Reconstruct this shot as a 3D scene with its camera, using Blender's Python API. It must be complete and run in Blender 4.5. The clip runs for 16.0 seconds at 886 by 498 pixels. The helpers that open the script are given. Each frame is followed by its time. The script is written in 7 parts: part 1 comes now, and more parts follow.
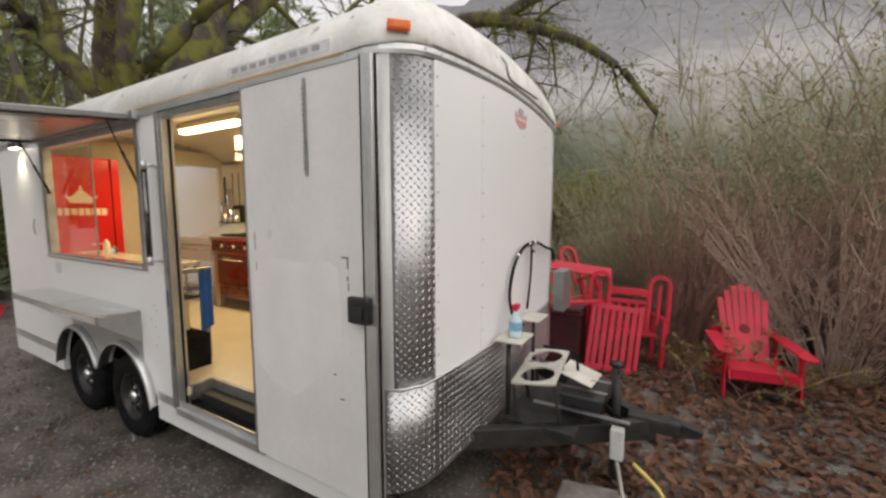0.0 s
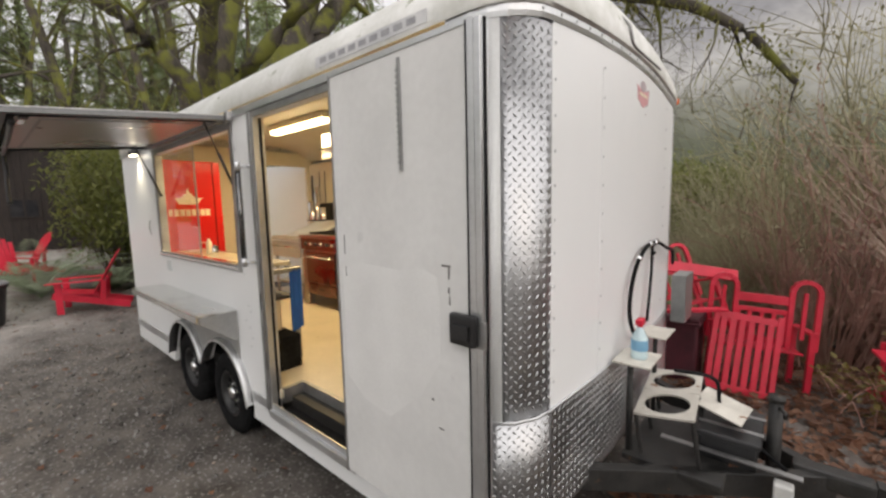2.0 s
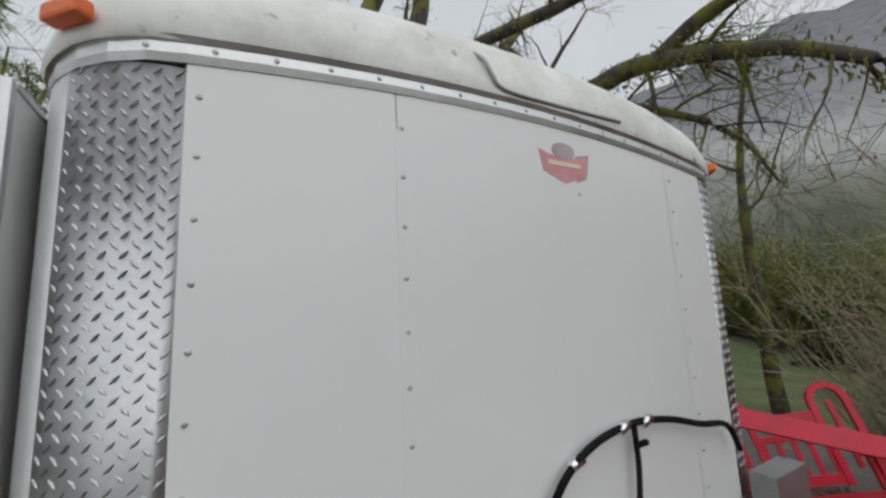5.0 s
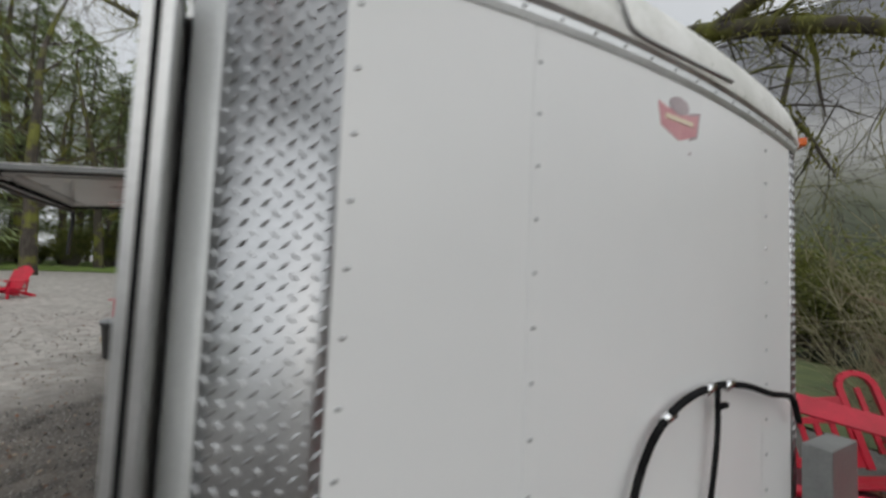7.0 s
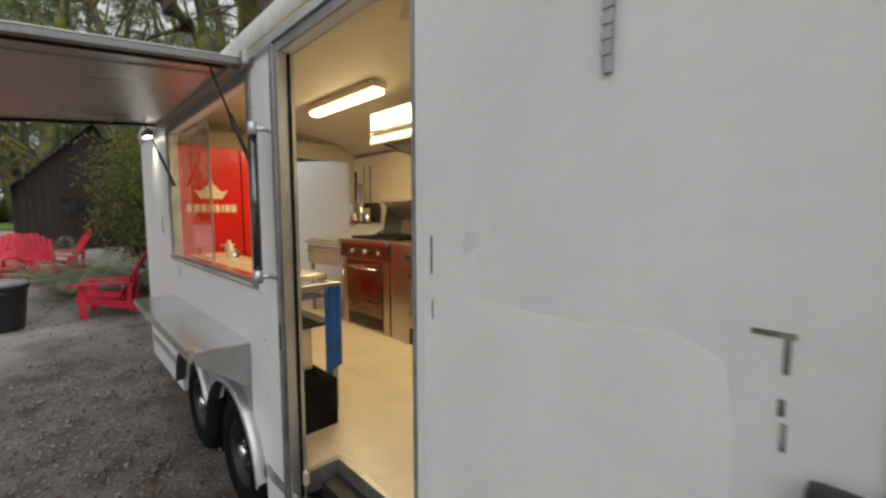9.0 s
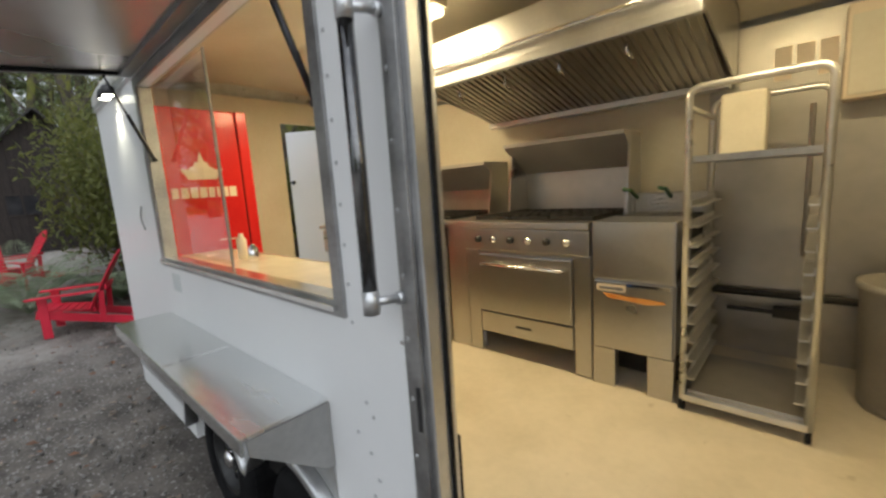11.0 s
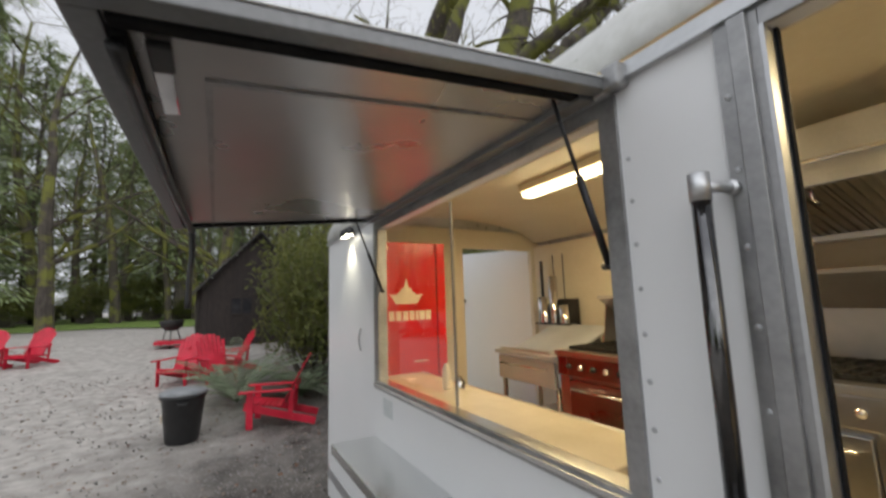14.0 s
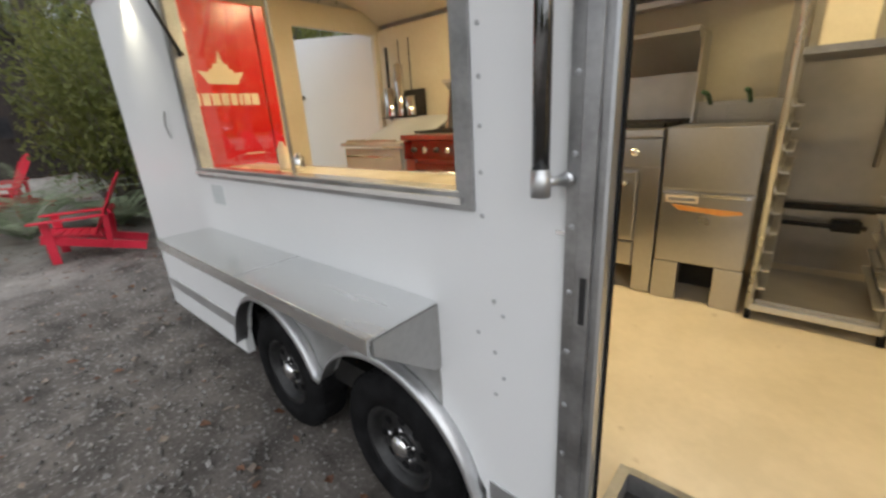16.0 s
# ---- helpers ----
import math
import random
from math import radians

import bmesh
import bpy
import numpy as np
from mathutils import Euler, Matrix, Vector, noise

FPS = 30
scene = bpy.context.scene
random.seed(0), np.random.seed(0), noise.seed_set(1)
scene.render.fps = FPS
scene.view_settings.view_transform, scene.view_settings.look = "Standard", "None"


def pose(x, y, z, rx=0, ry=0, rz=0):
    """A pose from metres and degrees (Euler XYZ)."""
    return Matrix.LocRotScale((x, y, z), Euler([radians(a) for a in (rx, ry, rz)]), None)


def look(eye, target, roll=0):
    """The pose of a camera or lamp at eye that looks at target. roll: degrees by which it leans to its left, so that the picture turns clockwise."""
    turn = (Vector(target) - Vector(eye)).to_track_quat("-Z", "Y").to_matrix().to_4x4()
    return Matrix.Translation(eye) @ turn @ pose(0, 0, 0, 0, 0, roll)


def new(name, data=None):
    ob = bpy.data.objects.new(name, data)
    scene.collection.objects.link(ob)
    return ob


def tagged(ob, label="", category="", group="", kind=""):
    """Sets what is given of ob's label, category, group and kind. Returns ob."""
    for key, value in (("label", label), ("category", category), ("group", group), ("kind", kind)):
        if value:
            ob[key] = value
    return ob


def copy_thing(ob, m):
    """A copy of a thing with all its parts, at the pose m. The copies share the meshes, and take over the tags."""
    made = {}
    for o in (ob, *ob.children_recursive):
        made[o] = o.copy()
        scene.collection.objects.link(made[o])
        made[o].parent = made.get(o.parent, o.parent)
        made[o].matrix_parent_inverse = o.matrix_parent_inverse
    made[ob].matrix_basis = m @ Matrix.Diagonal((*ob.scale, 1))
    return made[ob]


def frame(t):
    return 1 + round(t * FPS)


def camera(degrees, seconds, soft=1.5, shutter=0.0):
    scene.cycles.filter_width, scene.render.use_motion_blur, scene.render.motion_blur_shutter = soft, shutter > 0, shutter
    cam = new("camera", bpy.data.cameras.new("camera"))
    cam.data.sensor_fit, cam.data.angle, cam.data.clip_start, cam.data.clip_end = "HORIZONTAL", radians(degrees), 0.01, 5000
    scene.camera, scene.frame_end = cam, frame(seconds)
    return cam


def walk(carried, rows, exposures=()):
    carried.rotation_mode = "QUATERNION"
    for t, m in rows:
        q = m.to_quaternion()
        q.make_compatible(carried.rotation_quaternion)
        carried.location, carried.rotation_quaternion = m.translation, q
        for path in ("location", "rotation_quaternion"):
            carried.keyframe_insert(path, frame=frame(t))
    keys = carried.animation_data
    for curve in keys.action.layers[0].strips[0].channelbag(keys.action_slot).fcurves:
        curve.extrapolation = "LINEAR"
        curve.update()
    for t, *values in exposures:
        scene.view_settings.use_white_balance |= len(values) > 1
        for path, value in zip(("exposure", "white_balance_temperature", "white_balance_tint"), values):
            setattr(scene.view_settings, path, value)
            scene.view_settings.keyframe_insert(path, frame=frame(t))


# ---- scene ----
cam = camera(95.1, 16.0, soft=2.6, shutter=0.4)
PATH = [
    (0.0, (0.0, 0.0, 1.945), (-1.009, 1.716, 1.752), -0.2),
    (0.5, (0.143, 0.063, 1.957), (-0.975, 1.707, 1.745), -0.3),
    (1.0, (0.163, 0.148, 1.955), (-1.064, 1.713, 1.742), -0.3),
    (1.5, (-0.059, 0.165, 1.955), (-1.319, 1.702, 1.734), -0.6),
    (2.0, (-0.325, 0.187, 1.969), (-1.627, 1.689, 1.749), -1.3),
    (2.5, (-0.282, 0.429, 1.975), (-1.596, 1.924, 1.773), -2.2),
    (3.0, (-0.145, 0.763, 1.991), (-1.495, 2.23, 1.835), -3.1),
    (3.5, (-0.125, 1.139, 1.991), (-1.609, 2.478, 1.935), -3.6),
    (4.0, (-0.101, 1.515, 2.086), (-1.722, 2.683, 2.192), -3.9),
    (6.5, (-0.053, 1.972, 2.112), (-1.816, 2.865, 2.42), -0.1),
    (7.0, (-0.26, 1.589, 2.037), (-1.993, 2.581, 2.154), 2.5),
    (7.5, (-0.448, 1.223, 1.943), (-2.136, 2.296, 1.937), 2.9),
    (8.0, (-0.738, 0.955, 1.911), (-2.34, 2.15, 1.847), 1.9),
    (8.5, (-1.037, 0.727, 1.893), (-2.529, 2.052, 1.758), 1.4),
    (11.0, (-2.49, 0.845, 1.853), (-3.836, 2.294, 1.554), -3.7),
    (11.5, (-2.743, 0.734, 1.845), (-4.213, 2.051, 1.521), -3.4),
    (12.0, (-2.875, 0.646, 1.871), (-4.441, 1.863, 1.614), -2.9),
    (12.5, (-2.907, 0.606, 1.944), (-4.552, 1.741, 1.877), -1.9),
    (13.0, (-2.859, 0.576, 2.005), (-4.573, 1.587, 2.211), -0.5),
    (13.5, (-2.804, 0.524, 2.065), (-4.546, 1.422, 2.462), -0.6),
    (14.0, (-2.821, 0.54, 2.043), (-4.552, 1.51, 2.301), -1.9),
    (14.5, (-2.854, 0.579, 1.955), (-4.521, 1.684, 1.942), -2.7),
    (15.0, (-2.863, 0.59, 1.864), (-4.433, 1.795, 1.575), -3.3),
    (15.5, (-2.866, 0.598, 1.78), (-4.309, 1.88, 1.258), -3.6),
    (16.0, (-2.865, 0.632, 1.736), (-4.133, 2.047, 1.112), -3.5),
]
LIGHT = [
    (0.0, 0.06, 7250, 14), (2.5, 0.2, 7150, 13), (3.5, 0.18, 6850, 12), (4.0, -0.07, 6750, 12), (4.6, -0.3, 6600, 8), (6.3, -0.66, 6600, 7), (7.0, -0.42, 6700, 8), (8.5, -0.28, 6950, 10), (9.5, -0.05, 6700, 10),
    (11.0, 0.1, 6400, 9), (12.0, 0.28, 6450, 8), (12.5, 0.28, 6500, 8), (13.0, 0.05, 6500, 9), (13.5, -0.08, 6500, 10), (14.0, -0.14, 6600, 11), (14.5, 0.0, 6600, 10), (15.5, 0.20, 6600, 10), (16.0, 0.26, 6600, 11),
]
walk(cam, [(t, look(eye, target, roll)) for t, eye, target, roll in PATH], LIGHT)

# ---------------------------------------------------------------- sky and light
world = bpy.data.worlds.new("overcast")
scene.world = world
world.use_nodes = True
wn, wl = world.node_tree.nodes, world.node_tree.links
wn.clear()
w_out = wn.new("ShaderNodeOutputWorld")
w_bg = wn.new("ShaderNodeBackground")
w_sky = wn.new("ShaderNodeTexSky")
w_sky.sky_type = "NISHITA"
w_sky.sun_disc = False
w_sky.sun_elevation, w_sky.sun_rotation = radians(29), radians(90)
w_sky.air_density, w_sky.dust_density = 1.0, 3.0
w_map = wn.new("ShaderNodeTexCoord")
w_noise = wn.new("ShaderNodeTexNoise")
w_noise.inputs["Scale"].default_value = 2.2
w_noise.inputs["Detail"].default_value = 6
w_ramp = wn.new("ShaderNodeValToRGB")
w_ramp.color_ramp.elements[0].position, w_ramp.color_ramp.elements[0].color = 0.35, (6.0, 6.3, 6.8, 1)
w_ramp.color_ramp.elements[1].position, w_ramp.color_ramp.elements[1].color = 0.68, (7.0, 7.25, 7.7, 1)
w_mix = wn.new("ShaderNodeMixRGB")
w_mix.inputs[0].default_value = 0.9
wl.new(w_map.outputs["Generated"], w_noise.inputs["Vector"])
wl.new(w_noise.outputs["Fac"], w_ramp.inputs["Fac"])
wl.new(w_sky.outputs[0], w_mix.inputs[1])
wl.new(w_ramp.outputs[0], w_mix.inputs[2])
wl.new(w_mix.outputs[0], w_bg.inputs["Color"])
w_bg.inputs["Strength"].default_value = 0.132
wl.new(w_bg.outputs[0], w_out.inputs["Surface"])

sun = new("sun", bpy.data.lights.new("sun", "SUN"))
sun.data.energy, sun.data.angle, sun.data.color = 2.1, radians(140), (0.94, 0.975, 1.0)
sun.matrix_world = look((18, 1, 10), (0, 2, 0))

# ---------------------------------------------------------------- helpers


def socket(node, name):
    return node.inputs[name]


def surface(name, a, b, scale=6.0, rough=0.6, metal=0.0, bump=0.0, bump_scale=60.0, detail=5.0, rough_var=0.1,
            spec=0.5, stretch=(1, 1, 1), random_amount=0.0, speck=None, speck_scale=30.0, speck_at=0.62):
    """A procedural surface: two tones mixed by noise at two scales, with fine relief and uneven gloss."""
    m = bpy.data.materials.new(name)
    m.use_nodes = True
    n, l = m.node_tree.nodes, m.node_tree.links
    p = n["Principled BSDF"]
    co = n.new("ShaderNodeTexCoord")
    mp = n.new("ShaderNodeMapping")
    mp.inputs["Scale"].default_value = stretch
    l.new(co.outputs["Object"], mp.inputs["Vector"])
    big = n.new("ShaderNodeTexNoise")
    big.inputs["Scale"].default_value, big.inputs["Detail"].default_value = scale, detail
    l.new(mp.outputs[0], big.inputs["Vector"])
    fine = n.new("ShaderNodeTexNoise")
    fine.inputs["Scale"].default_value, fine.inputs["Detail"].default_value = bump_scale, 3
    l.new(mp.outputs[0], fine.inputs["Vector"])
    add = n.new("ShaderNodeMath")
    add.operation = "MULTIPLY_ADD"
    add.inputs[1].default_value = 0.35
    l.new(fine.outputs["Fac"], add.inputs[0])
    l.new(big.outputs["Fac"], add.inputs[2])
    ramp = n.new("ShaderNodeValToRGB")
    ramp.color_ramp.elements[0].position, ramp.color_ramp.elements[0].color = 0.48, (*a, 1)
    ramp.color_ramp.elements[1].position, ramp.color_ramp.elements[1].color = 0.86, (*b, 1)
    l.new(add.outputs[0], ramp.inputs["Fac"])
    colour = ramp.outputs[0]
    if speck:
        sp = n.new("ShaderNodeTexNoise")
        sp.inputs["Scale"].default_value, sp.inputs["Detail"].default_value = speck_scale, 4
        l.new(co.outputs["Object"], sp.inputs["Vector"])
        sr = n.new("ShaderNodeValToRGB")
        sr.color_ramp.elements[0].position, sr.color_ramp.elements[1].position = speck_at, speck_at + 0.06
        l.new(sp.outputs["Fac"], sr.inputs["Fac"])
        mx = n.new("ShaderNodeMixRGB")
        mx.inputs[2].default_value = (*speck, 1)
        l.new(sr.outputs[0], mx.inputs[0])
        l.new(colour, mx.inputs[1])
        colour = mx.outputs[0]
    if random_amount:
        info = n.new("ShaderNodeObjectInfo")
        geo = n.new("ShaderNodeNewGeometry")
        ad = n.new("ShaderNodeMath")
        ad.operation = "ADD"
        l.new(info.outputs["Random"], ad.inputs[0])
        l.new(geo.outputs["Random Per Island"], ad.inputs[1])
        mr = n.new("ShaderNodeMapRange")
        mr.inputs["From Max"].default_value = 2.0
        mr.inputs["To Min"].default_value, mr.inputs["To Max"].default_value = 1 - random_amount, 1 + random_amount
        l.new(ad.outputs[0], mr.inputs["Value"])
        hs = n.new("ShaderNodeHueSaturation")
        l.new(mr.outputs[0], hs.inputs["Value"])
        l.new(colour, hs.inputs["Color"])
        colour = hs.outputs[0]
    l.new(colour, p.inputs["Base Color"])
    rr = n.new("ShaderNodeMapRange")
    rr.inputs["From Min"].default_value, rr.inputs["From Max"].default_value = 0.3, 0.7
    rr.inputs["To Min"].default_value, rr.inputs["To Max"].default_value = max(0.02, rough - rough_var), min(1, rough + rough_var)
    l.new(big.outputs["Fac"], rr.inputs["Value"])
    l.new(rr.outputs[0], p.inputs["Roughness"])
    p.inputs["Metallic"].default_value = metal
    p.inputs["Specular IOR Level"].default_value = spec
    if bump:
        bp = n.new("ShaderNodeBump")
        bp.inputs["Strength"].default_value, bp.inputs["Distance"].default_value = 1.0, bump
        l.new(fine.outputs["Fac"], bp.inputs["Height"])
        l.new(bp.outputs[0], p.inputs["Normal"])
    return m


def glow(name, colour, strength):
    m = bpy.data.materials.new(name)
    m.use_nodes = True
    p = m.node_tree.nodes["Principled BSDF"]
    p.inputs["Base Color"].default_value = (*colour, 1)
    p.inputs["Emission Color"].default_value = (*colour, 1)
    p.inputs["Emission Strength"].default_value = strength
    return m


def link_mesh(name, bm, material, smooth=False):
    me = bpy.data.meshes.new(name)
    bm.normal_update()
    bm.to_mesh(me)
    bm.free()
    if isinstance(material, (list, tuple)):
        for m in material:
            me.materials.append(m)
    else:
        me.materials.append(material)
    if smooth:
        me.shade_smooth()
    return new(name, me)


def part(name, bm, material, parent, label="", smooth=False):
    """One mesh object under a thing or under a part."""
    ob = link_mesh(name, bm, material, smooth)
    ob.parent = parent
    ob.matrix_parent_inverse = parent.matrix_basis.inverted() if parent.parent is None else Matrix()
    return tagged(ob, label)


def thing(name, label, category, place=(0, 0, 0), turn=0.0, group="", kind=""):
    """An empty at a thing's base; its parts are built in local coordinates and parented with piece()."""
    ob = new(name)
    ob.empty_display_size = 0.1
    ob.matrix_world = pose(*place, 0, 0, turn)
    ob.matrix_basis = pose(*place, 0, 0, turn)
    return tagged(ob, label, category, group, kind)


def piece(name, bm, material, parent, label="", smooth=False):
    """One mesh under a thing or part, in the parent's own coordinates."""
    ob = link_mesh(name, bm, material, smooth)
    ob.parent = parent
    return tagged(ob, label)


def solo(name, bm, material, label, category, group="", kind="", smooth=False):
    return tagged(link_mesh(name, bm, material, smooth), label, category, group, kind)


def box(bm, x0, x1, y0, y1, z0, z1, bevel=0.0, m=None):
    vs = [bm.verts.new((x, y, z)) for x in (x0, x1) for y in (y0, y1) for z in (z0, z1)]
    fs = [(0, 1, 3, 2), (4, 6, 7, 5), (0, 4, 5, 1), (2, 3, 7, 6), (0, 2, 6, 4), (1, 5, 7, 3)]
    faces = [bm.faces.new([vs[i] for i in f]) for f in fs]
    if bevel:
        edges = list({e for f in faces for e in f.edges})
        done = bmesh.ops.bevel(bm, geom=edges, offset=bevel, segments=2, affect="EDGES", profile=0.6)
        vs = list({v for f in done["faces"] for v in f.verts} | {v for v in vs if v.is_valid})
    if m is not None:
        bmesh.ops.transform(bm, matrix=m, verts=vs)
    return vs


def boxed(*a, **k):
    bm = bmesh.new()
    box(bm, *a, **k)
    return bm


def tube(bm, points, radii, sides=8, cap=True):
    """A tapered tube along points."""
    points = [Vector(p) for p in points]
    if not isinstance(radii, (list, tuple)):
        radii = [radii] * len(points)
    rings, up = [], None
    for i, p in enumerate(points):
        d = points[min(i + 1, len(points) - 1)] - points[max(i - 1, 0)]
        d.normalize()
        if up is None:
            up = d.orthogonal().normalized()
        up = up - d * up.dot(d)
        up = up.normalized() if up.length > 1e-5 else d.orthogonal().normalized()
        side = d.cross(up)
        rings.append([bm.verts.new(p + radii[i] * (math.cos(a) * up + math.sin(a) * side))
                      for a in (2 * math.pi * k / sides for k in range(sides))])
    for r0, r1 in zip(rings, rings[1:]):
        for k in range(sides):
            bm.faces.new((r0[k], r0[(k + 1) % sides], r1[(k + 1) % sides], r1[k]))
    if cap:
        bm.faces.new(rings[0][::-1])
        bm.faces.new(rings[-1])
    return rings


def smooth_path(points, steps=6):
    """Catmull-Rom through points."""
    p = [Vector(q) for q in points]
    p = [p[0] * 2 - p[1]] + p + [p[-1] * 2 - p[-2]]
    out = []
    for i in range(1, len(p) - 2):
        for k in range(steps):
            t = k / steps
            out.append(0.5 * ((2 * p[i]) + (p[i + 1] - p[i - 1]) * t + (2 * p[i - 1] - 5 * p[i] + 4 * p[i + 1] - p[i + 2]) * t * t
                              + (3 * p[i] - p[i - 1] - 3 * p[i + 1] + p[i + 2]) * t ** 3))
    return out + [p[-2]]


def lathe(bm, profile, sides=20, m=None):
    """Turn (radius, height) pairs about z."""
    rings, vs = [], []
    for r, z in profile:
        ring = [bm.verts.new((r * math.cos(2 * math.pi * k / sides), r * math.sin(2 * math.pi * k / sides), z)) for k in range(sides)]
        rings.append(ring)
        vs += ring
    for r0, r1 in zip(rings, rings[1:]):
        for k in range(sides):
            bm.faces.new((r0[k], r0[(k + 1) % sides], r1[(k + 1) % sides], r1[k]))
    if m is not None:
        bmesh.ops.transform(bm, matrix=m, verts=vs)
    return vs


def disc_rod(bm, a, b, r, sides=12):
    tube(bm, [a, b], r, sides)


def extrude_outline(bm, outline, depth, m=None):
    """A flat outline in x, z, given thickness along y."""
    a = [bm.verts.new((x, 0, z)) for x, z in outline]
    b = [bm.verts.new((x, depth, z)) for x, z in outline]
    bm.faces.new(a)
    bm.faces.new(b[::-1])
    for i in range(len(a)):
        j = (i + 1) % len(a)
        bm.faces.new((a[j], a[i], b[i], b[j]))
    if m is not None:
        bmesh.ops.transform(bm, matrix=m, verts=a + b)
    bmesh.ops.recalc_face_normals(bm, faces=bm.faces)


def wall_sheet(us, vs, holes, place, thick):
    """A slab in u, v with rectangular holes (u0, u1, v0, v1); place(u, v, d) gives the point d deep."""
    us = sorted(set(us) | {h[0] for h in holes} | {h[1] for h in holes})
    vs = sorted(set(vs) | {h[2] for h in holes} | {h[3] for h in holes})
    bm = bmesh.new()
    full = {}
    for i in range(len(us) - 1):
        for j in range(len(vs) - 1):
            cu, cv = (us[i] + us[i + 1]) / 2, (vs[j] + vs[j + 1]) / 2
            full[i, j] = not any(h[0] < cu < h[1] and h[2] < cv < h[3] for h in holes)
    grid = {}

    def v(i, j, k):
        if (i, j, k) not in grid:
            grid[i, j, k] = bm.verts.new(place(us[i], vs[j], thick * k))
        return grid[i, j, k]
    for (i, j), on in full.items():
        if not on:
            continue
        bm.faces.new((v(i, j, 0), v(i + 1, j, 0), v(i + 1, j + 1, 0), v(i, j + 1, 0)))
        bm.faces.new((v(i, j + 1, 1), v(i + 1, j + 1, 1), v(i + 1, j, 1), v(i, j, 1)))
        for di, dj, a, b in ((-1, 0, (i, j), (i, j + 1)), (1, 0, (i + 1, j + 1), (i + 1, j)), (0, -1, (i + 1, j), (i, j)), (0, 1, (i, j + 1), (i + 1, j + 1))):
            if not full.get((i + di, j + dj), False):
                bm.faces.new((v(*a, 0), v(*b, 0), v(*b, 1), v(*a, 1)))
    bmesh.ops.recalc_face_normals(bm, faces=bm.faces)
    return bm


# ---------------------------------------------------------------- materials
white_paint = surface("white_paint", (0.80, 0.81, 0.815), (0.825, 0.83, 0.835), 1.3, 0.30, 0, 0, 6, rough_var=0.015)
door_paint = surface("door_paint", (0.66, 0.66, 0.65), (0.76, 0.76, 0.75), 2.0, 0.5, 0, 0.0006, 25, speck=(0.63, 0.63, 0.62), speck_scale=7, speck_at=0.70)
roof_paint = surface("roof_paint", (0.62, 0.62, 0.58), (0.82, 0.82, 0.80), 5.0, 0.45, 0, 0.001, 30, speck=(0.34, 0.36, 0.28), speck_scale=12, speck_at=0.66)
aluminium = surface("aluminium", (0.58, 0.59, 0.60), (0.70, 0.71, 0.72), 5.0, 0.42, 0.9, 0.0002, 60, rough_var=0.06)
diamond_metal = surface("diamond_plate_metal", (0.42, 0.425, 0.435), (0.55, 0.555, 0.57), 5.0, 0.38, 1.0, 0.0002, 60, rough_var=0.07)
corner_metal = surface("corner_trim_metal", (0.60, 0.61, 0.61), (0.70, 0.71, 0.71), 3.0, 0.62, 0.35, 0.0003, 60, rough_var=0.05)
dull_metal = surface("dull_trim_metal", (0.30, 0.30, 0.30), (0.46, 0.46, 0.46), 9.0, 0.45, 0.9, 0.0005, 60)
steel = surface("stainless_steel", (0.47, 0.46, 0.44), (0.54, 0.53, 0.51), 1.2, 0.30, 1.0, 0, 40, rough_var=0.04)
steel_flat = surface("stainless_shelf", (0.76, 0.77, 0.77), (0.84, 0.85, 0.85), 1.5, 0.22, 1.0, 0.0001, 40, rough_var=0.07, stretch=(1, 8, 1))
plate_steel = surface("splash_plate_steel", (0.36, 0.36, 0.35), (0.46, 0.46, 0.45), 2.5, 0.5, 0.8, 0.0003, 40)
wall_steel = surface("wall_sheet_steel", (0.40, 0.38, 0.34), (0.52, 0.49, 0.44), 1.6, 0.42, 0.85, 0.0008, 12, rough_var=0.12)
hood_steel = surface("hood_steel", (0.62, 0.60, 0.55), (0.74, 0.72, 0.68), 2.0, 0.38, 1.0, 0.0006, 14)
chrome = surface("chrome", (0.75, 0.75, 0.76), (0.85, 0.85, 0.86), 6.0, 0.09, 1.0, rough_var=0.04)
cream_floor = surface("cream_floor", (0.58, 0.51, 0.38), (0.68, 0.60, 0.46), 4.0, 0.38, 0, 0.0008, 30, speck=(0.5, 0.42, 0.3), speck_scale=9, speck_at=0.70)
cream_wall = surface("cream_wall", (0.70, 0.64, 0.50), (0.78, 0.73, 0.60), 2.0, 0.5, 0, 0.0004, 30)
black_rubber = surface("black_rubber", (0.008, 0.008, 0.0085), (0.02, 0.02, 0.021), 12.0, 0.85, 0, 0.002, 90, spec=0.06)
black_plastic = surface("black_plastic", (0.012, 0.012, 0.013), (0.024, 0.024, 0.026), 8.0, 0.42, 0, 0.0006, 120)
black_iron = surface("black_iron", (0.010, 0.010, 0.010), (0.03, 0.028, 0.026), 14.0, 0.55, 0.0, 0.002, 70, speck=(0.12, 0.06, 0.03), speck_scale=22, speck_at=0.68)
rim_metal = surface("wheel_rim_metal", (0.016, 0.016, 0.017), (0.05, 0.05, 0.05), 9.0, 0.42, 0.4, 0.0006, 60)
red_paint = surface("red_wood_paint", (0.50, 0.008, 0.030), (0.67, 0.018, 0.052), 5.0, 0.42, 0, 0.0012, 70, speck=(0.22, 0.03, 0.03), speck_scale=16, speck_at=0.70)
fridge_red = surface("fridge_red", (0.62, 0.018, 0.02), (0.70, 0.03, 0.025), 2.0, 0.2, 0, 0.0002, 30, rough_var=0.05)
cream_print = surface("cream_print", (0.78, 0.66, 0.50), (0.84, 0.72, 0.56), 8.0, 0.4)
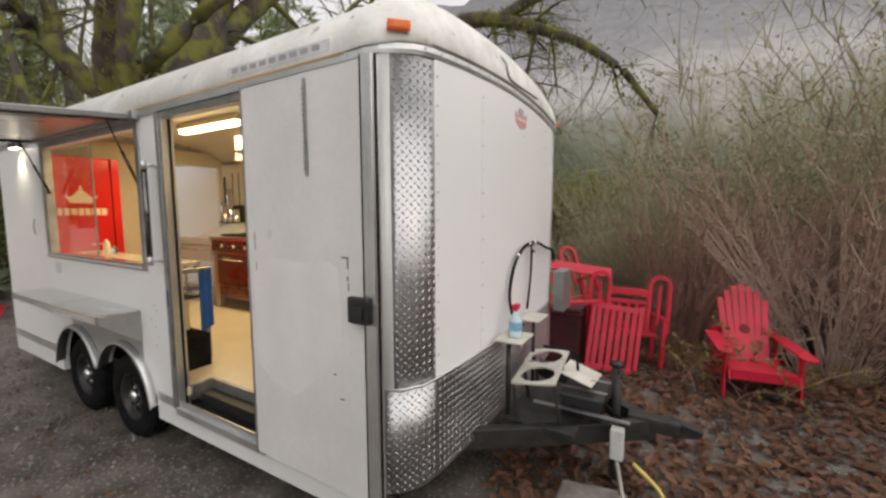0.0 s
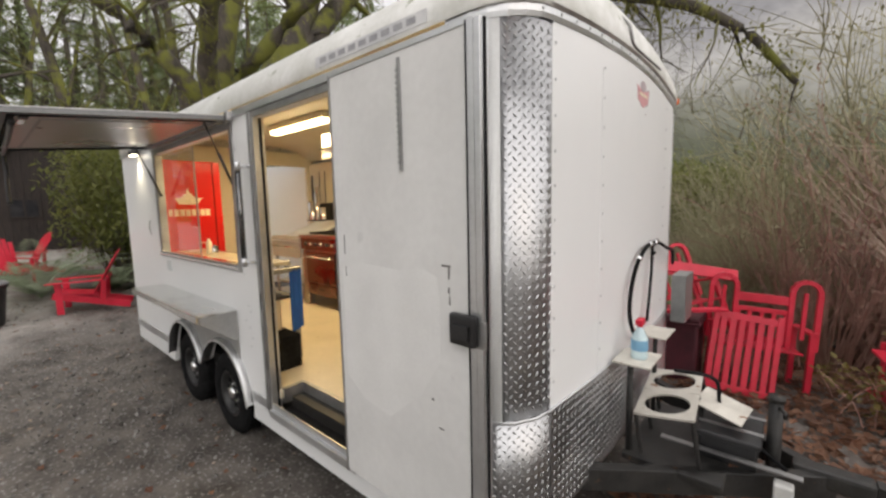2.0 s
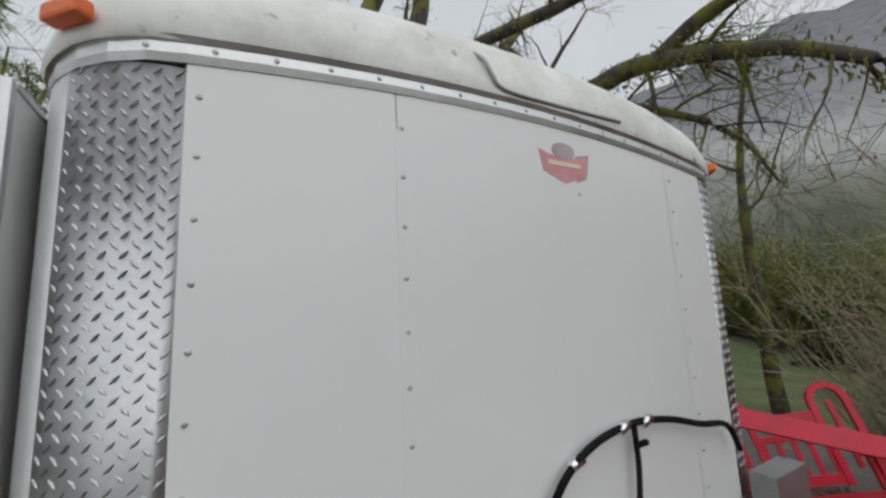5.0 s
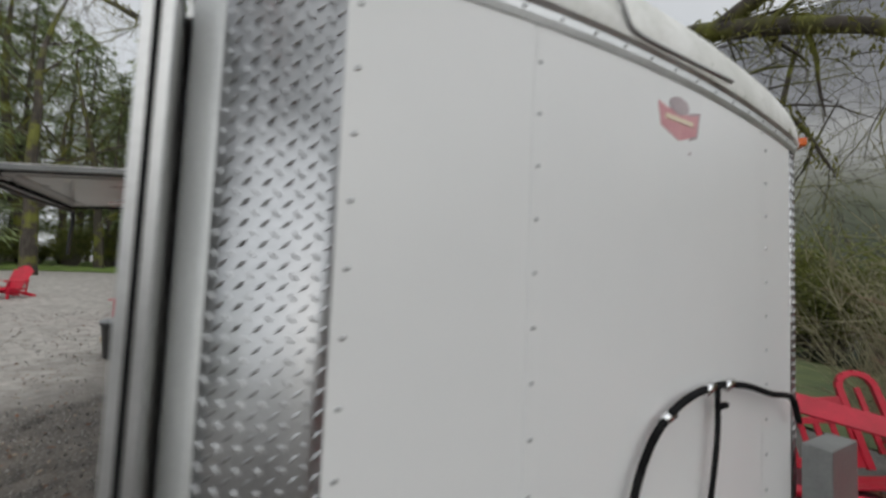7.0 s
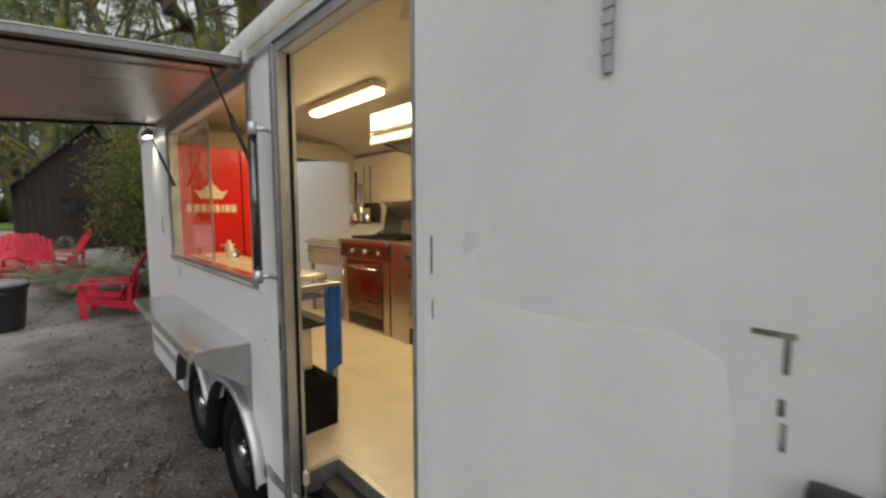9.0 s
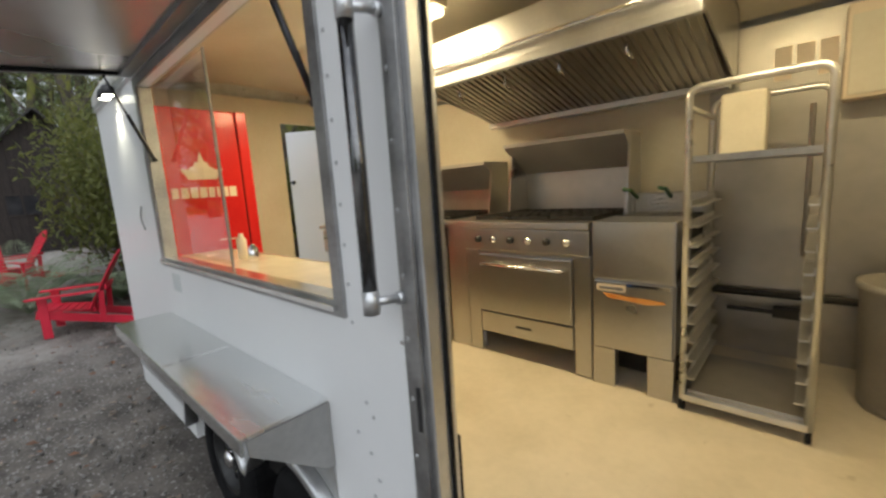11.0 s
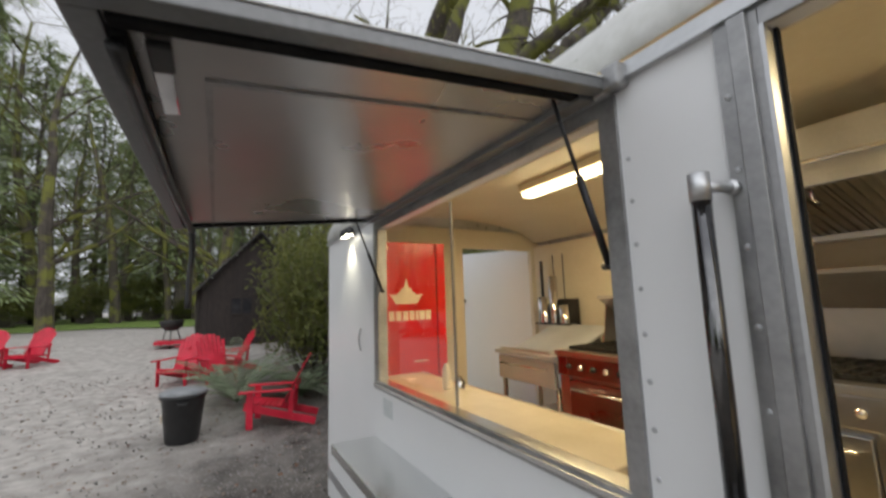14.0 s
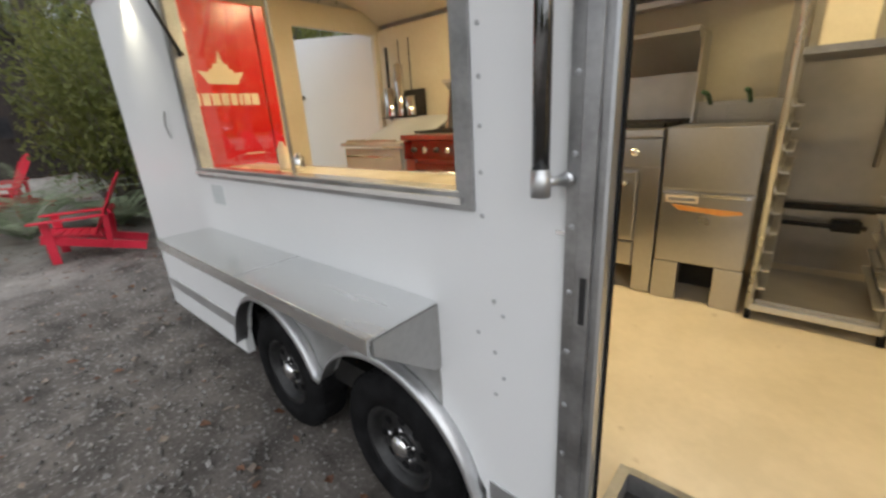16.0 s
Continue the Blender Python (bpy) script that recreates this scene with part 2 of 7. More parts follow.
amber = surface("amber_lens", (0.70, 0.10, 0.01), (0.85, 0.17, 0.02), 10.0, 0.25)
dark_wood = surface("dark_shed_wood", (0.012, 0.009, 0.009), (0.045, 0.034, 0.03), 5.0, 0.8, 0, 0.004, 30, stretch=(6, 6, 0.7), random_amount=0.3)
blue_cloth = surface("blue_cloth", (0.01, 0.07, 0.32), (0.02, 0.13, 0.46), 9.0, 0.8, 0, 0.002, 150)

# ---------------------------------------------------------------- the trailer: shell
XF, XR, YS, YF = -1.085, -6.90, 1.514, 4.29       # front, rear, serving side, far side
YI = 4.22                                         # inner lining of the far side
Z0, ZE, ZFL, RC = 0.47, 2.69, 0.62, 0.30          # skirt, eave, inner floor, corner radius
XA = XF - 0.030                                   # where the rounded corners meet the front
YC = (YS + YF) / 2
DOOR = (-3.17, -2.21, 0.47, 2.59)                 # door opening
WIN = (-5.50, -3.575, 1.53, 2.56)                  # serving window

trailer = thing("food_trailer", "white tandem-axle food trailer with an open serving hatch", "trailer", (-4.0, YC, 0))


def bow(y):
    """The front sheet is slightly bowed: how far its face lies behind XF at y."""
    u = (y - YC) / ((YF - YS) / 2 - RC)
    return 0.033 * min(1.0, u * u) - 0.003


def rim_z(y):
    """The front rim rises to the middle."""
    u = (y - YC) / ((YF - YS) / 2)
    return ZE + 0.036 + 0.085 * max(0.0, 1 - u * u)


bm = wall_sheet([XR, XA - RC], [Z0, ZE], [DOOR, WIN, (-5.46, -3.52, 0.30, 0.86)], lambda u, v, d: (u, YS + d, v), 0.05)
part("side_wall", bm, white_paint, trailer, "glossy white sheet-metal side wall")
bm = wall_sheet([XR, XA - RC], [Z0, ZE], [], lambda u, v, d: (u, YF - d, v), 0.05)
part("side_wall", bm, white_paint, trailer)
bm = wall_sheet([YS + 0.052, YF - 0.052], [Z0, ZE + 0.2], [(3.06, 4.10, ZFL, 2.66)], lambda u, v, d: (XR + d, u, v), 0.05)
part("rear_wall", bm, cream_wall, trailer, "cream-lined rear wall with a doorway")

# front sheets with their seams
for y0, y1 in ((YS + RC, 2.335), (2.338, 3.67), (3.673, YF - RC)):
    bm = bmesh.new()
    n_ = 8
    ring = [(y0 + (y1 - y0) * k / n_) for k in range(n_ + 1)]
    fr, bk = [], []
    for x, lst in ((XF, fr), (XF - 0.04, bk)):
        for y in ring:
            lst.append((bm.verts.new((x - bow(y), y, 1.0)), bm.verts.new((x - bow(y), y, rim_z(y) - 0.03))))
    for k in range(n_):
        bm.faces.new((fr[k][0], fr[k + 1][0], fr[k + 1][1], fr[k][1]))
        bm.faces.new((bk[k][0], bk[k][1], bk[k + 1][1], bk[k + 1][0]))
        bm.faces.new((fr[k][1], fr[k + 1][1], bk[k + 1][1], bk[k][1]))
    bmesh.ops.recalc_face_normals(bm, faces=bm.faces)
    part("front_panel", bm, white_paint, trailer, "glossy white front sheet")
for y0 in (2.33,):
    part("seam_strip", boxed(XF - 0.01, XF - bow(2.355) + 0.002, y0, y0 + 0.05, 1.05, 2.63), white_paint, trailer)


def arc_point(cy, sgn, a, r=RC):
    """A point on a rounded front corner; a runs from the side (0) to the front (90 degrees)."""
    return XA - RC + r * math.sin(a), cy + sgn * (RC - RC) - sgn * r * math.cos(a)


def corner_sheet(cy, sgn, a0, a1, z0, z1, thick=0.004, steps=10):
    bm = bmesh.new()
    rows = []
    for k in range(steps + 1):
        a = radians(a0 + (a1 - a0) * k / steps)
        col = []
        for r in (RC, RC - thick):
            x, y = arc_point(cy, sgn, a, r)
            col += [bm.verts.new((x, y, z0)), bm.verts.new((x, y, z1))]
        rows.append(col)
    for c0, c1 in zip(rows, rows[1:]):
        bm.faces.new((c0[0], c1[0], c1[1], c0[1]))
        bm.faces.new((c0[2], c0[3], c1[3], c1[2]))
        bm.faces.new((c0[1], c1[1], c1[3], c0[3]))
        bm.faces.new((c0[0], c0[2], c1[2], c1[0]))
    for c in (rows[0], rows[-1]):
        bm.faces.new((c[0], c[1], c[3], c[2]))
    bmesh.ops.recalc_face_normals(bm, faces=bm.faces)
    return bm


def lozenges(place, nu, nv, pitch, flip=0):
    """Raised tread marks; place(u, v) gives a point, the two directions and the normal."""
    verts, faces = [], []
    for i in range(nu):
        for j in range(nv):
            for kind in (0, 1):
                p, du, dv, nn = place((i + 0.5 * kind + 0.25) * pitch, (j + 0.5 * kind + 0.25) * pitch)
                along = (du - dv if kind == 0 else du + dv).normalized()
                across = nn.cross(along)
                la, wa, hh = 0.014, 0.0048, 0.0028
                b = len(verts)
                for q in (p - along * la, p + across * wa, p + along * la, p - across * wa):
                    verts.append(q)
                for q in (p - along * la * 0.5, p + along * la * 0.5):
                    verts.append(q + nn * hh)
                faces += [(b, b + 4, b + 1), (b + 1, b + 4, b + 5), (b + 1, b + 5, b + 2), (b + 2, b + 5, b + 3), (b + 3, b + 5, b + 4), (b + 3, b + 4, b)]
    me = bpy.data.meshes.new("tread_relief")
    me.from_pydata([tuple(v) for v in verts], [], faces)
    me.materials.append(diamond_metal)
    return me


def tread(me, parent, label=""):
    ob = new("tread_relief", me)
    ob.parent = parent
    return tagged(ob, label, kind="stuff")


def corner_place(cy, sgn, a0, z0):
    def place(u, v):
        a = radians(a0) + u / RC
        x, y = arc_point(cy, sgn, a, RC + 0.0005)
        nn = Vector((math.sin(a), -sgn * math.cos(a), 0))
        du = Vector((math.cos(a), sgn * math.sin(a), 0))
        return Vector((x, y, z0 + v)), du, Vector((0, 0, 1)), nn
    return place


ZB = 1.03
for cy, sgn in ((YS + RC, 1), (YF - RC, -1)):
    part("corner_trim", corner_sheet(cy, sgn, 0, 40, Z0, ZE, 0.006, 6), corner_metal, trailer, "smooth dull aluminium corner trim", True)
    col = part("corner_column", corner_sheet(cy, sgn, 40, 90, Z0, ZE, 0.004, 8), diamond_metal, trailer, "bright diamond-plate corner column", True)
    tread(lozenges(corner_place(cy, sgn, 41, ZB + 0.04), 6, 38, 0.0425), col)
bm = wall_sheet([YS + RC + (YF - YS - 2 * RC) * k / 16 for k in range(17)], [Z0, ZB], [], lambda u, v, d: (XF + 0.006 - bow(u) - d, u, v), 0.05)
guard = part("stone_guard", bm, diamond_metal, trailer, "bright diamond-plate stone guard")
tread(lozenges(lambda u, v: (Vector((XF + 0.0065 - bow(YS + RC + u), YS + RC + u, Z0 + v)), Vector((0, 1, 0)), Vector((0, 0, 1)), Vector((1, 0, 0))), 50, 13, 0.042), guard)
for cy, sgn in ((YS + RC, 1), (YF - RC, -1)):
    g2 = part("corner_guard", corner_sheet(cy, sgn, 30, 90, Z0, ZB, 0.004, 10), diamond_metal, trailer, "", True)
    g2.location.x = 0.004
    tread(lozenges(corner_place(cy, sgn, 31, Z0), 7, 13, 0.042), g2)
bm = bmesh.new()
path = [(*arc_point(YS + RC, 1, radians(a), RC + 0.006), ZB) for a in (30, 50, 70, 90)] + [(XF + 0.008 - bow(YS + RC + (YF - YS - 2 * RC) * k / 8), YS + RC + (YF - YS - 2 * RC) * k / 8, ZB) for k in range(1, 9)]
tube(bm, path, 0.007, 6)
part("guard_moulding", bm, aluminium, trailer, "thin aluminium edge moulding", True)

# roof: rings of a rounded plan that rise and close in


def roof_ring(inset_side, inset_front, inset_rear, z, out=0.0):
    x0, x1, y0, y1 = XR - out + inset_rear, XA + out - inset_front, YS - out + inset_side, YF + out - inset_side
    r = max(0.06, RC - 0.25 * inset_front)
    pts = [(x0, y0)]
    for k in range(9):
        a = radians(-90 + 90 * k / 8)
        pts.append((x1 - r + r * math.cos(a), y0 + r + r * math.sin(a)))
    for k in range(1, 16):
        y = y0 + r + (y1 - y0 - 2 * r) * k / 16
        pts.append((x1 + max(0.0, XF - XA - bow(y)), y))
    for k in range(9):
        a = radians(90 * k / 8)
        pts.append((x1 - r + r * math.cos(a), y1 - r + r * math.sin(a)))
    pts.append((x0, y1))
    return [(x, y, z + (rim_z(y) - ZE) * max(0.0, min(1.0, (x - XF + 0.5) / 0.4))) for x, y in pts]


bm = bmesh.new()
rings = []
prof = [(0, 0, 0, ZE - 0.005, 0.012), (0, 0, 0, ZE + 0.01, 0.018)]
for k in range(1, 11):
    a = radians(9 * k)
    prof.append((0.85 * (1 - math.cos(a)), 0.50 * (1 - math.cos(a)), 0.12 * (1 - math.cos(a)), ZE + 0.01 + 0.43 * math.sin(a), 0.018))
for s, f_, r_, z, o in prof:
    rings.append([bm.verts.new(p) for p in roof_ring(s, f_, r_, z, o)])
for r0, r1 in zip(rings, rings[1:]):
    for i in range(len(r0)):
        j = (i + 1) % len(r0)
        bm.faces.new((r0[i], r0[j], r1[j], r1[i]))
bm.faces.new(rings[-1])
bmesh.ops.recalc_face_normals(bm, faces=bm.faces)
roof = part("roof", bm, roof_paint, trailer, "weathered white rounded roof with algae stains", True)
# inner ceiling, arched
bm = bmesh.new()
cols = []
for k in range(13):
    y = YS + 0.05 + (YI - YS - 0.10) * k / 12
    u = 2 * (y - YS) / (YI - YS) - 1
    z = 2.66 + 0.34 * math.sqrt(max(0, 1 - abs(u) ** 2.4))
    cols.append([bm.verts.new((XR + 0.06, y, z)), bm.verts.new((XF - 0.54, y, z))])
for c0, c1 in zip(cols, cols[1:]):
    bm.faces.new((c0[0], c1[0], c1[1], c0[1]))
part("ceiling_lining", bm, cream_wall, trailer, "cream ceiling lining", True)
bm = wall_sheet([YS + 0.06, YF - 0.06], [ZFL, 2.70], [], lambda u, v, d: (XF - 0.55 - d, u, v), 0.02)
part("partition", bm, wall_steel, trailer, "stainless-lined front partition")
part("far_lining", boxed(-3.05, XF - 0.48, YI - 0.066, YI - 0.054, ZFL, ZE + 0.02), wall_steel, trailer, "brushed stainless wall lining")
# Rear stretch takes a cream colour for the warm light reflected in its steel.
part("far_lining", boxed(XR + 0.06, -3.052, YI - 0.066, YI - 0.054, ZFL, ZE + 0.02), cream_wall, trailer, "steel wall lining coloured cream for its warm reflection")
part("near_lining", wall_sheet([XR + 0.06, XF - 0.48], [ZFL, ZE + 0.02], [DOOR, WIN, (-5.50, -3.48, 0.30, 0.90)], lambda u, v, d: (u, YS + 0.054 + d, v), 0.008), cream_wall, trailer)
# floor with the step well
STEP = (-3.13, -2.20, YS + 0.06, 1.74)
bm = wall_sheet([XR + 0.05, XF - 0.56], [YS + 0.05, YF - 0.05], [(STEP[0], STEP[1], YS + 0.04, STEP[3]), (-5.52, -3.46, YS + 0.04, 1.92)], lambda u, v, d: (u, v, ZFL - d), 0.06)
part("floor_deck", bm, cream_floor, trailer, "worn cream vinyl floor")
part("step_well", boxed(STEP[0], STEP[1], YS + 0.002, STEP[3], Z0 - 0.03, Z0 + 0.005), black_rubber, trailer, "dark scuffed step mat")
bm = bmesh.new()
box(bm, STEP[0] - 0.02, STEP[0] + 0.012, YS + 0.06, STEP[3] + 0.01, ZFL - 0.1, ZFL + 0.012)
box(bm, STEP[0] + 0.012, STEP[1], STEP[3] - 0.012, STEP[3] + 0.014, ZFL - 0.12, ZFL + 0.012)
part("step_nosing", bm, dull_metal, trailer, "dull metal step edging")
part("chassis", boxed(XR + 0.1, XF - 0.15, YS + 0.12, YF - 0.12, 0.40, 0.555), black_iron, trailer, "black steel chassis")

# ---------------------------------------------------------------- the trailer: fittings
# rivets and screws: one small dome, shared
bm = bmesh.new()
lathe(bm, [(0.0075, 0.0), (0.0069, 0.0020), (0.0044, 0.0037), (0.0005, 0.0044)], 8)
rivet_mesh = bpy.data.meshes.new("rivet")
bm.to_mesh(rivet_mesh)
bm.free()
rivet_mesh.materials.append(surface("rivet_metal", (0.44, 0.45, 0.46), (0.58, 0.59, 0.60), 20, 0.4, 0.5))


def rivet(parent, place, normal, base=True):
    ob = new("rivet", rivet_mesh)
    q = Vector(normal).to_track_quat("Z", "Y").to_matrix().to_4x4()
    ob.parent = parent
    ob.matrix_parent_inverse = parent.matrix_basis.inverted() if parent.parent is None else Matrix()
    ob.matrix_basis = Matrix.Translation(place) @ q
    return ob


front_ring = [(*arc_point(YS + RC, 1, radians(a), RC + 0.004)[:2],) for a in range(0, 91, 15)]
front_ring += [(XF + 0.004 - bow(YS + RC + (YF - YS - 2 * RC) * k / 14), YS + RC + (YF - YS - 2 * RC) * k / 14) for k in range(1, 15)]
front_ring += [(*arc_point(YF - RC, -1, radians(a), RC + 0.004)[:2],) for a in range(75, -1, -15)]
bm = bmesh.new()
rows = []
for x, y in front_ring:
    z = rim_z(y)
    rows.append([bm.verts.new((x, y, z - 0.055)), bm.verts.new((x + 0.006, y, z - 0.035)), bm.verts.new((x + 0.006, y, z - 0.01)), bm.verts.new((x + 0.016, y, z + 0.006)), bm.verts.new((x - 0.02, y, z + 0.006)), bm.verts.new((x - 0.02, y, z - 0.055))])
for r0, r1 in zip(rows, rows[1:]):
    for k in range(6):
        bm.faces.new((r0[k], r1[k], r1[(k + 1) % 6], r0[(k + 1) % 6]))
bmesh.ops.recalc_face_normals(bm, faces=bm.faces)
rim_band = part("rim_band", bm, aluminium, trailer, "aluminium rim band with rivets")
for k in range(18):
    y = YS + 0.22 + k * (YF - YS - 0.44) / 17
    x = XF + 0.010 - bow(y) if YS + RC <= y <= YF - RC else XA - RC + math.sqrt(max(0, RC ** 2 - (RC - min(y - YS, YF - y)) ** 2)) + 0.010
    rivet(rim_band, (x, y, rim_z(y) - 0.022), (1, 0, 0))
for k in range(11):
    z = 2.635 - 0.147 * k
    rivet(trailer, (XF - bow(YS + RC + 0.028), YS + RC + 0.028, z - 0.01), (1, 0, 0))
    rivet(trailer, (XF - bow(2.352) + 0.002, 2.352, z), (1, 0, 0))
    rivet(trailer, (XF - bow(3.71), 3.71, z + 0.01), (1, 0, 0))
# side drip rail and eave trim
bm = bmesh.new()
box(bm, XR, XA - RC, YS - 0.012, YS, ZE - 0.055, ZE - 0.005)
box(bm, XR, XA - RC, YS - 0.024, YS - 0.012, ZE - 0.055, ZE - 0.043)
part("drip_rail", bm, aluminium, trailer, "aluminium drip rail")
part("eave_sign", boxed(-2.35, -1.52, YS - 0.0215, YS - 0.018, ZE + 0.03, ZE + 0.085), surface("faded_sign", (0.55, 0.56, 0.58), (0.7, 0.7, 0.7), 5, 0.5), trailer, "faded pale decal strip")
for k in range(9):
    part("letter_bar", boxed(-2.30 + 0.083 * k, -2.30 + 0.083 * k + 0.055, YS - 0.0235, YS - 0.0212, ZE + 0.045, ZE + 0.072), surface("faded_letters", (0.28, 0.28, 0.30), (0.4, 0.4, 0.42), 8, 0.6) if k == 0 else bpy.data.materials["faded_letters"], trailer)
# raised strip across the roof's nose
bm = bmesh.new()
tube(bm, smooth_path([(-1.22, 2.60, 3.075), (-1.082, 2.653, 2.948), (-1.064, 2.683, 2.884), (-1.062, 2.735, 2.838), (-1.063, 2.972, 2.836), (-1.069, 3.351, 2.85)], 5), 0.008, 6)
part("roof_cable", bm, dull_metal, trailer, "grey cable stuck to the roof nose", True)
# marker lamps
for x, y, yaw in ((-1.165, 1.585, 45), (-1.165, 4.219, 135)):
    lamp = part("marker_lamp", boxed(-0.055, 0.055, -0.022, 0.02, -0.022, 0.022, 0.01), amber, trailer, "amber marker lamp")
    lamp.matrix_basis = pose(x, y, ZE + 0.10, 0, 0, yaw)

# trade shield on the front sheet: shapes only
shield_red = surface("shield_red", (0.58, 0.24, 0.27), (0.70, 0.36, 0.38), 9, 0.4)
shield_grey = surface("shield_grey", (0.36, 0.30, 0.32), (0.5, 0.42, 0.44), 9, 0.4)
LX, LY, LZ = XF + 0.002, 3.01, 2.615


def flat_shape(name, outline, dx, mat, parent, label=""):
    bm = bmesh.new()
    a = [bm.verts.new((LX + dx, LY + y, LZ + z)) for y, z in outline]
    b = [bm.verts.new((LX + dx - 0.002, LY + y, LZ + z)) for y, z in outline]
    bm.faces.new(a)
    for i in range(len(a)):
        j = (i + 1) % len(a)
        bm.faces.new((a[i], b[i], b[j], a[j]))
    return part(name, bm, mat, parent, label)


shield = flat_shape("shield_decal", [(-0.14, 0.06), (-0.12, -0.04), (0, -0.085), (0.12, -0.04), (0.14, 0.06), (0.07, 0.045), (-0.07, 0.045)], 0.0, shield_grey, trailer, "small faded red trade shield decal")
flat_shape("shield_field", [(-0.125, 0.048), (-0.108, -0.034), (0, -0.072), (0.108, -0.034), (0.125, 0.048), (0.07, 0.034), (-0.07, 0.034)], 0.002, shield_red, shield)
flat_shape("shield_crest", [(0.06 * math.cos(a), 0.055 + 0.032 * math.sin(a)) for a in (2 * math.pi * k / 14 for k in range(14))], 0.003, shield_grey, shield)
flat_shape("text_bar", [(-0.085, 0.012), (-0.085, -0.006), (0.085, -0.006), (0.085, 0.012)], 0.004, cream_print, shield)
flat_shape("text_bar", [(-0.075, -0.10), (-0.075, -0.112), (0.075, -0.112), (0.075, -0.10)], 0.0, shield_grey, shield)

# entry door, folded back along the wall
dh, de = Vector((-2.195, YS - 0.052, 0)), Vector((-1.215, 1.446, 0))
dang = math.degrees(math.atan2(de.y - dh.y, de.x - dh.x))
DL = (de - dh).length
door = part("entry_door", boxed(0.012, DL - 0.03, 0.0, 0.045, 0.47, 2.63, 0.003), door_paint, trailer, "scuffed white entry door folded back open")
door.matrix_basis = pose(dh.x, dh.y, 0, 0, 0, dang)


def on_door(name, bm, mat, label="", smooth=False):
    return piece(name, bm, mat, door, label, smooth)


bm = bmesh.new()
box(bm, DL - 0.03, DL, -0.006, 0.05, 0.46, 2.64, 0.003)
box(bm, DL - 0.062, DL - 0.03, -0.006, 0.0, 0.46, 2.64)
on_door("edge_frame", bm, aluminium, "aluminium door edge frame")
on_door("edge_seal", boxed(DL - 0.068, DL - 0.062, -0.009, 0.0, 0.46, 2.64), black_rubber, "black rubber seal")
on_door("edge_seal", boxed(DL, DL + 0.006, 0.016, 0.028, 0.46, 2.64), black_rubber, "black rubber seal")
on_door("hinge_strip", boxed(0.0, 0.012, -0.004, 0.049, 0.46, 2.64), dull_metal, "dull metal hinge strip")
on_door("top_frame", boxed(0.012, DL - 0.03, -0.005, 0.05, 2.63, 2.645), aluminium)
bm = bmesh.new()
box(bm, 0.535, 0.552, -0.010, 0.0, 2.12, 2.60, 0.003)
on_door("holdback_bar", bm, dull_metal, "dark ridged metal holdback strap")
for k in range(16):
    on_door("link", boxed(0.533, 0.554, -0.013, -0.010, 2.15 + 0.026 * k, 2.164 + 0.026 * k), dull_metal)
bm = bmesh.new()
box(bm, 0.835, 0.965, -0.045, -0.007, 1.405, 1.535, 0.015)
latch = on_door("latch", bm, black_plastic, "black plastic paddle latch")
piece("paddle", boxed(0.86, 0.94, -0.058, -0.045, 1.43, 1.495, 0.006), black_plastic, latch)
on_door("strike", boxed(DL - 0.03, DL + 0.02, -0.012, -0.006, 1.40, 1.51, 0.002), dull_metal, "steel strike plate")
scuff = surface("scuff_marks", (0.05, 0.045, 0.04), (0.22, 0.21, 0.2), 30, 0.8)
for x, z, w, hgt in ((0.735, 1.71, 0.05, 0.008), (0.772, 1.66, 0.008, 0.05), (0.77, 1.60, 0.008, 0.024), (0.775, 1.55, 0.006, 0.04), (0.045, 1.72, 0.006, 0.10), (0.05, 1.60, 0.005, 0.05), (0.66, 1.10, 0.014, 0.01), (0.70, 0.98, 0.03, 0.006)):
    on_door("scuff", boxed(x + 0.03, x + 0.03 + w, -0.0018, 0.001, z, z + hgt), scuff)
flaked = surface("fresh_white_patch", (0.71, 0.71, 0.70), (0.80, 0.80, 0.79), 3, 0.5)
bm = bmesh.new()
extrude_outline(bm, [(0.05, 1.05), (0.05, 1.64), (0.20, 1.68), (0.50, 1.67), (0.66, 1.69), (0.735, 1.66), (0.75, 1.56), (0.755, 1.30), (0.62, 1.10), (0.4, 0.92), (0.2, 0.95)], -0.0008)
on_door("worn_patch", bm, flaked, "brighter rubbed patch of paint")

# frame of the entry opening
part("door_jamb", boxed(DOOR[0] - 0.088, DOOR[0] - 0.002, YS - 0.012, YS, Z0, ZE - 0.06), dull_metal, trailer, "dull aluminium door jamb")
part("jamb_ridge", boxed(DOOR[0] - 0.055, DOOR[0] - 0.018, YS - 0.026, YS - 0.012, Z0, ZE - 0.06, 0.003), dull_metal, trailer)
part("jamb_return", boxed(DOOR[0] - 0.001, DOOR[0] + 0.008, YS - 0.014, YS + 0.064, Z0 + 0.013, DOOR[3]), aluminium, trailer)
bm = bmesh.new()
box(bm, DOOR[0], DOOR[1] + 0.06, YS - 0.012, YS, DOOR[3], ZE - 0.06)
part("door_header", bm, dull_metal, trailer, "dull aluminium door header")
part("door_sill", boxed(DOOR[0] - 0.02, DOOR[1] + 0.05, YS - 0.03, YS, Z0 - 0.04, Z0 + 0.012, 0.003), aluminium, trailer, "aluminium door sill")
part("door_gasket", boxed(DOOR[0] + 0.008, DOOR[0] + 0.014, YS + 0.030, YS + 0.045, Z0 + 0.02, DOOR[3]), black_rubber, trailer, "black rubber gasket")
part("keeper", boxed(DOOR[0] - 0.04, DOOR[0] - 0.026, YS - 0.029, YS - 0.026, 1.24, 1.36), black_plastic, trailer)
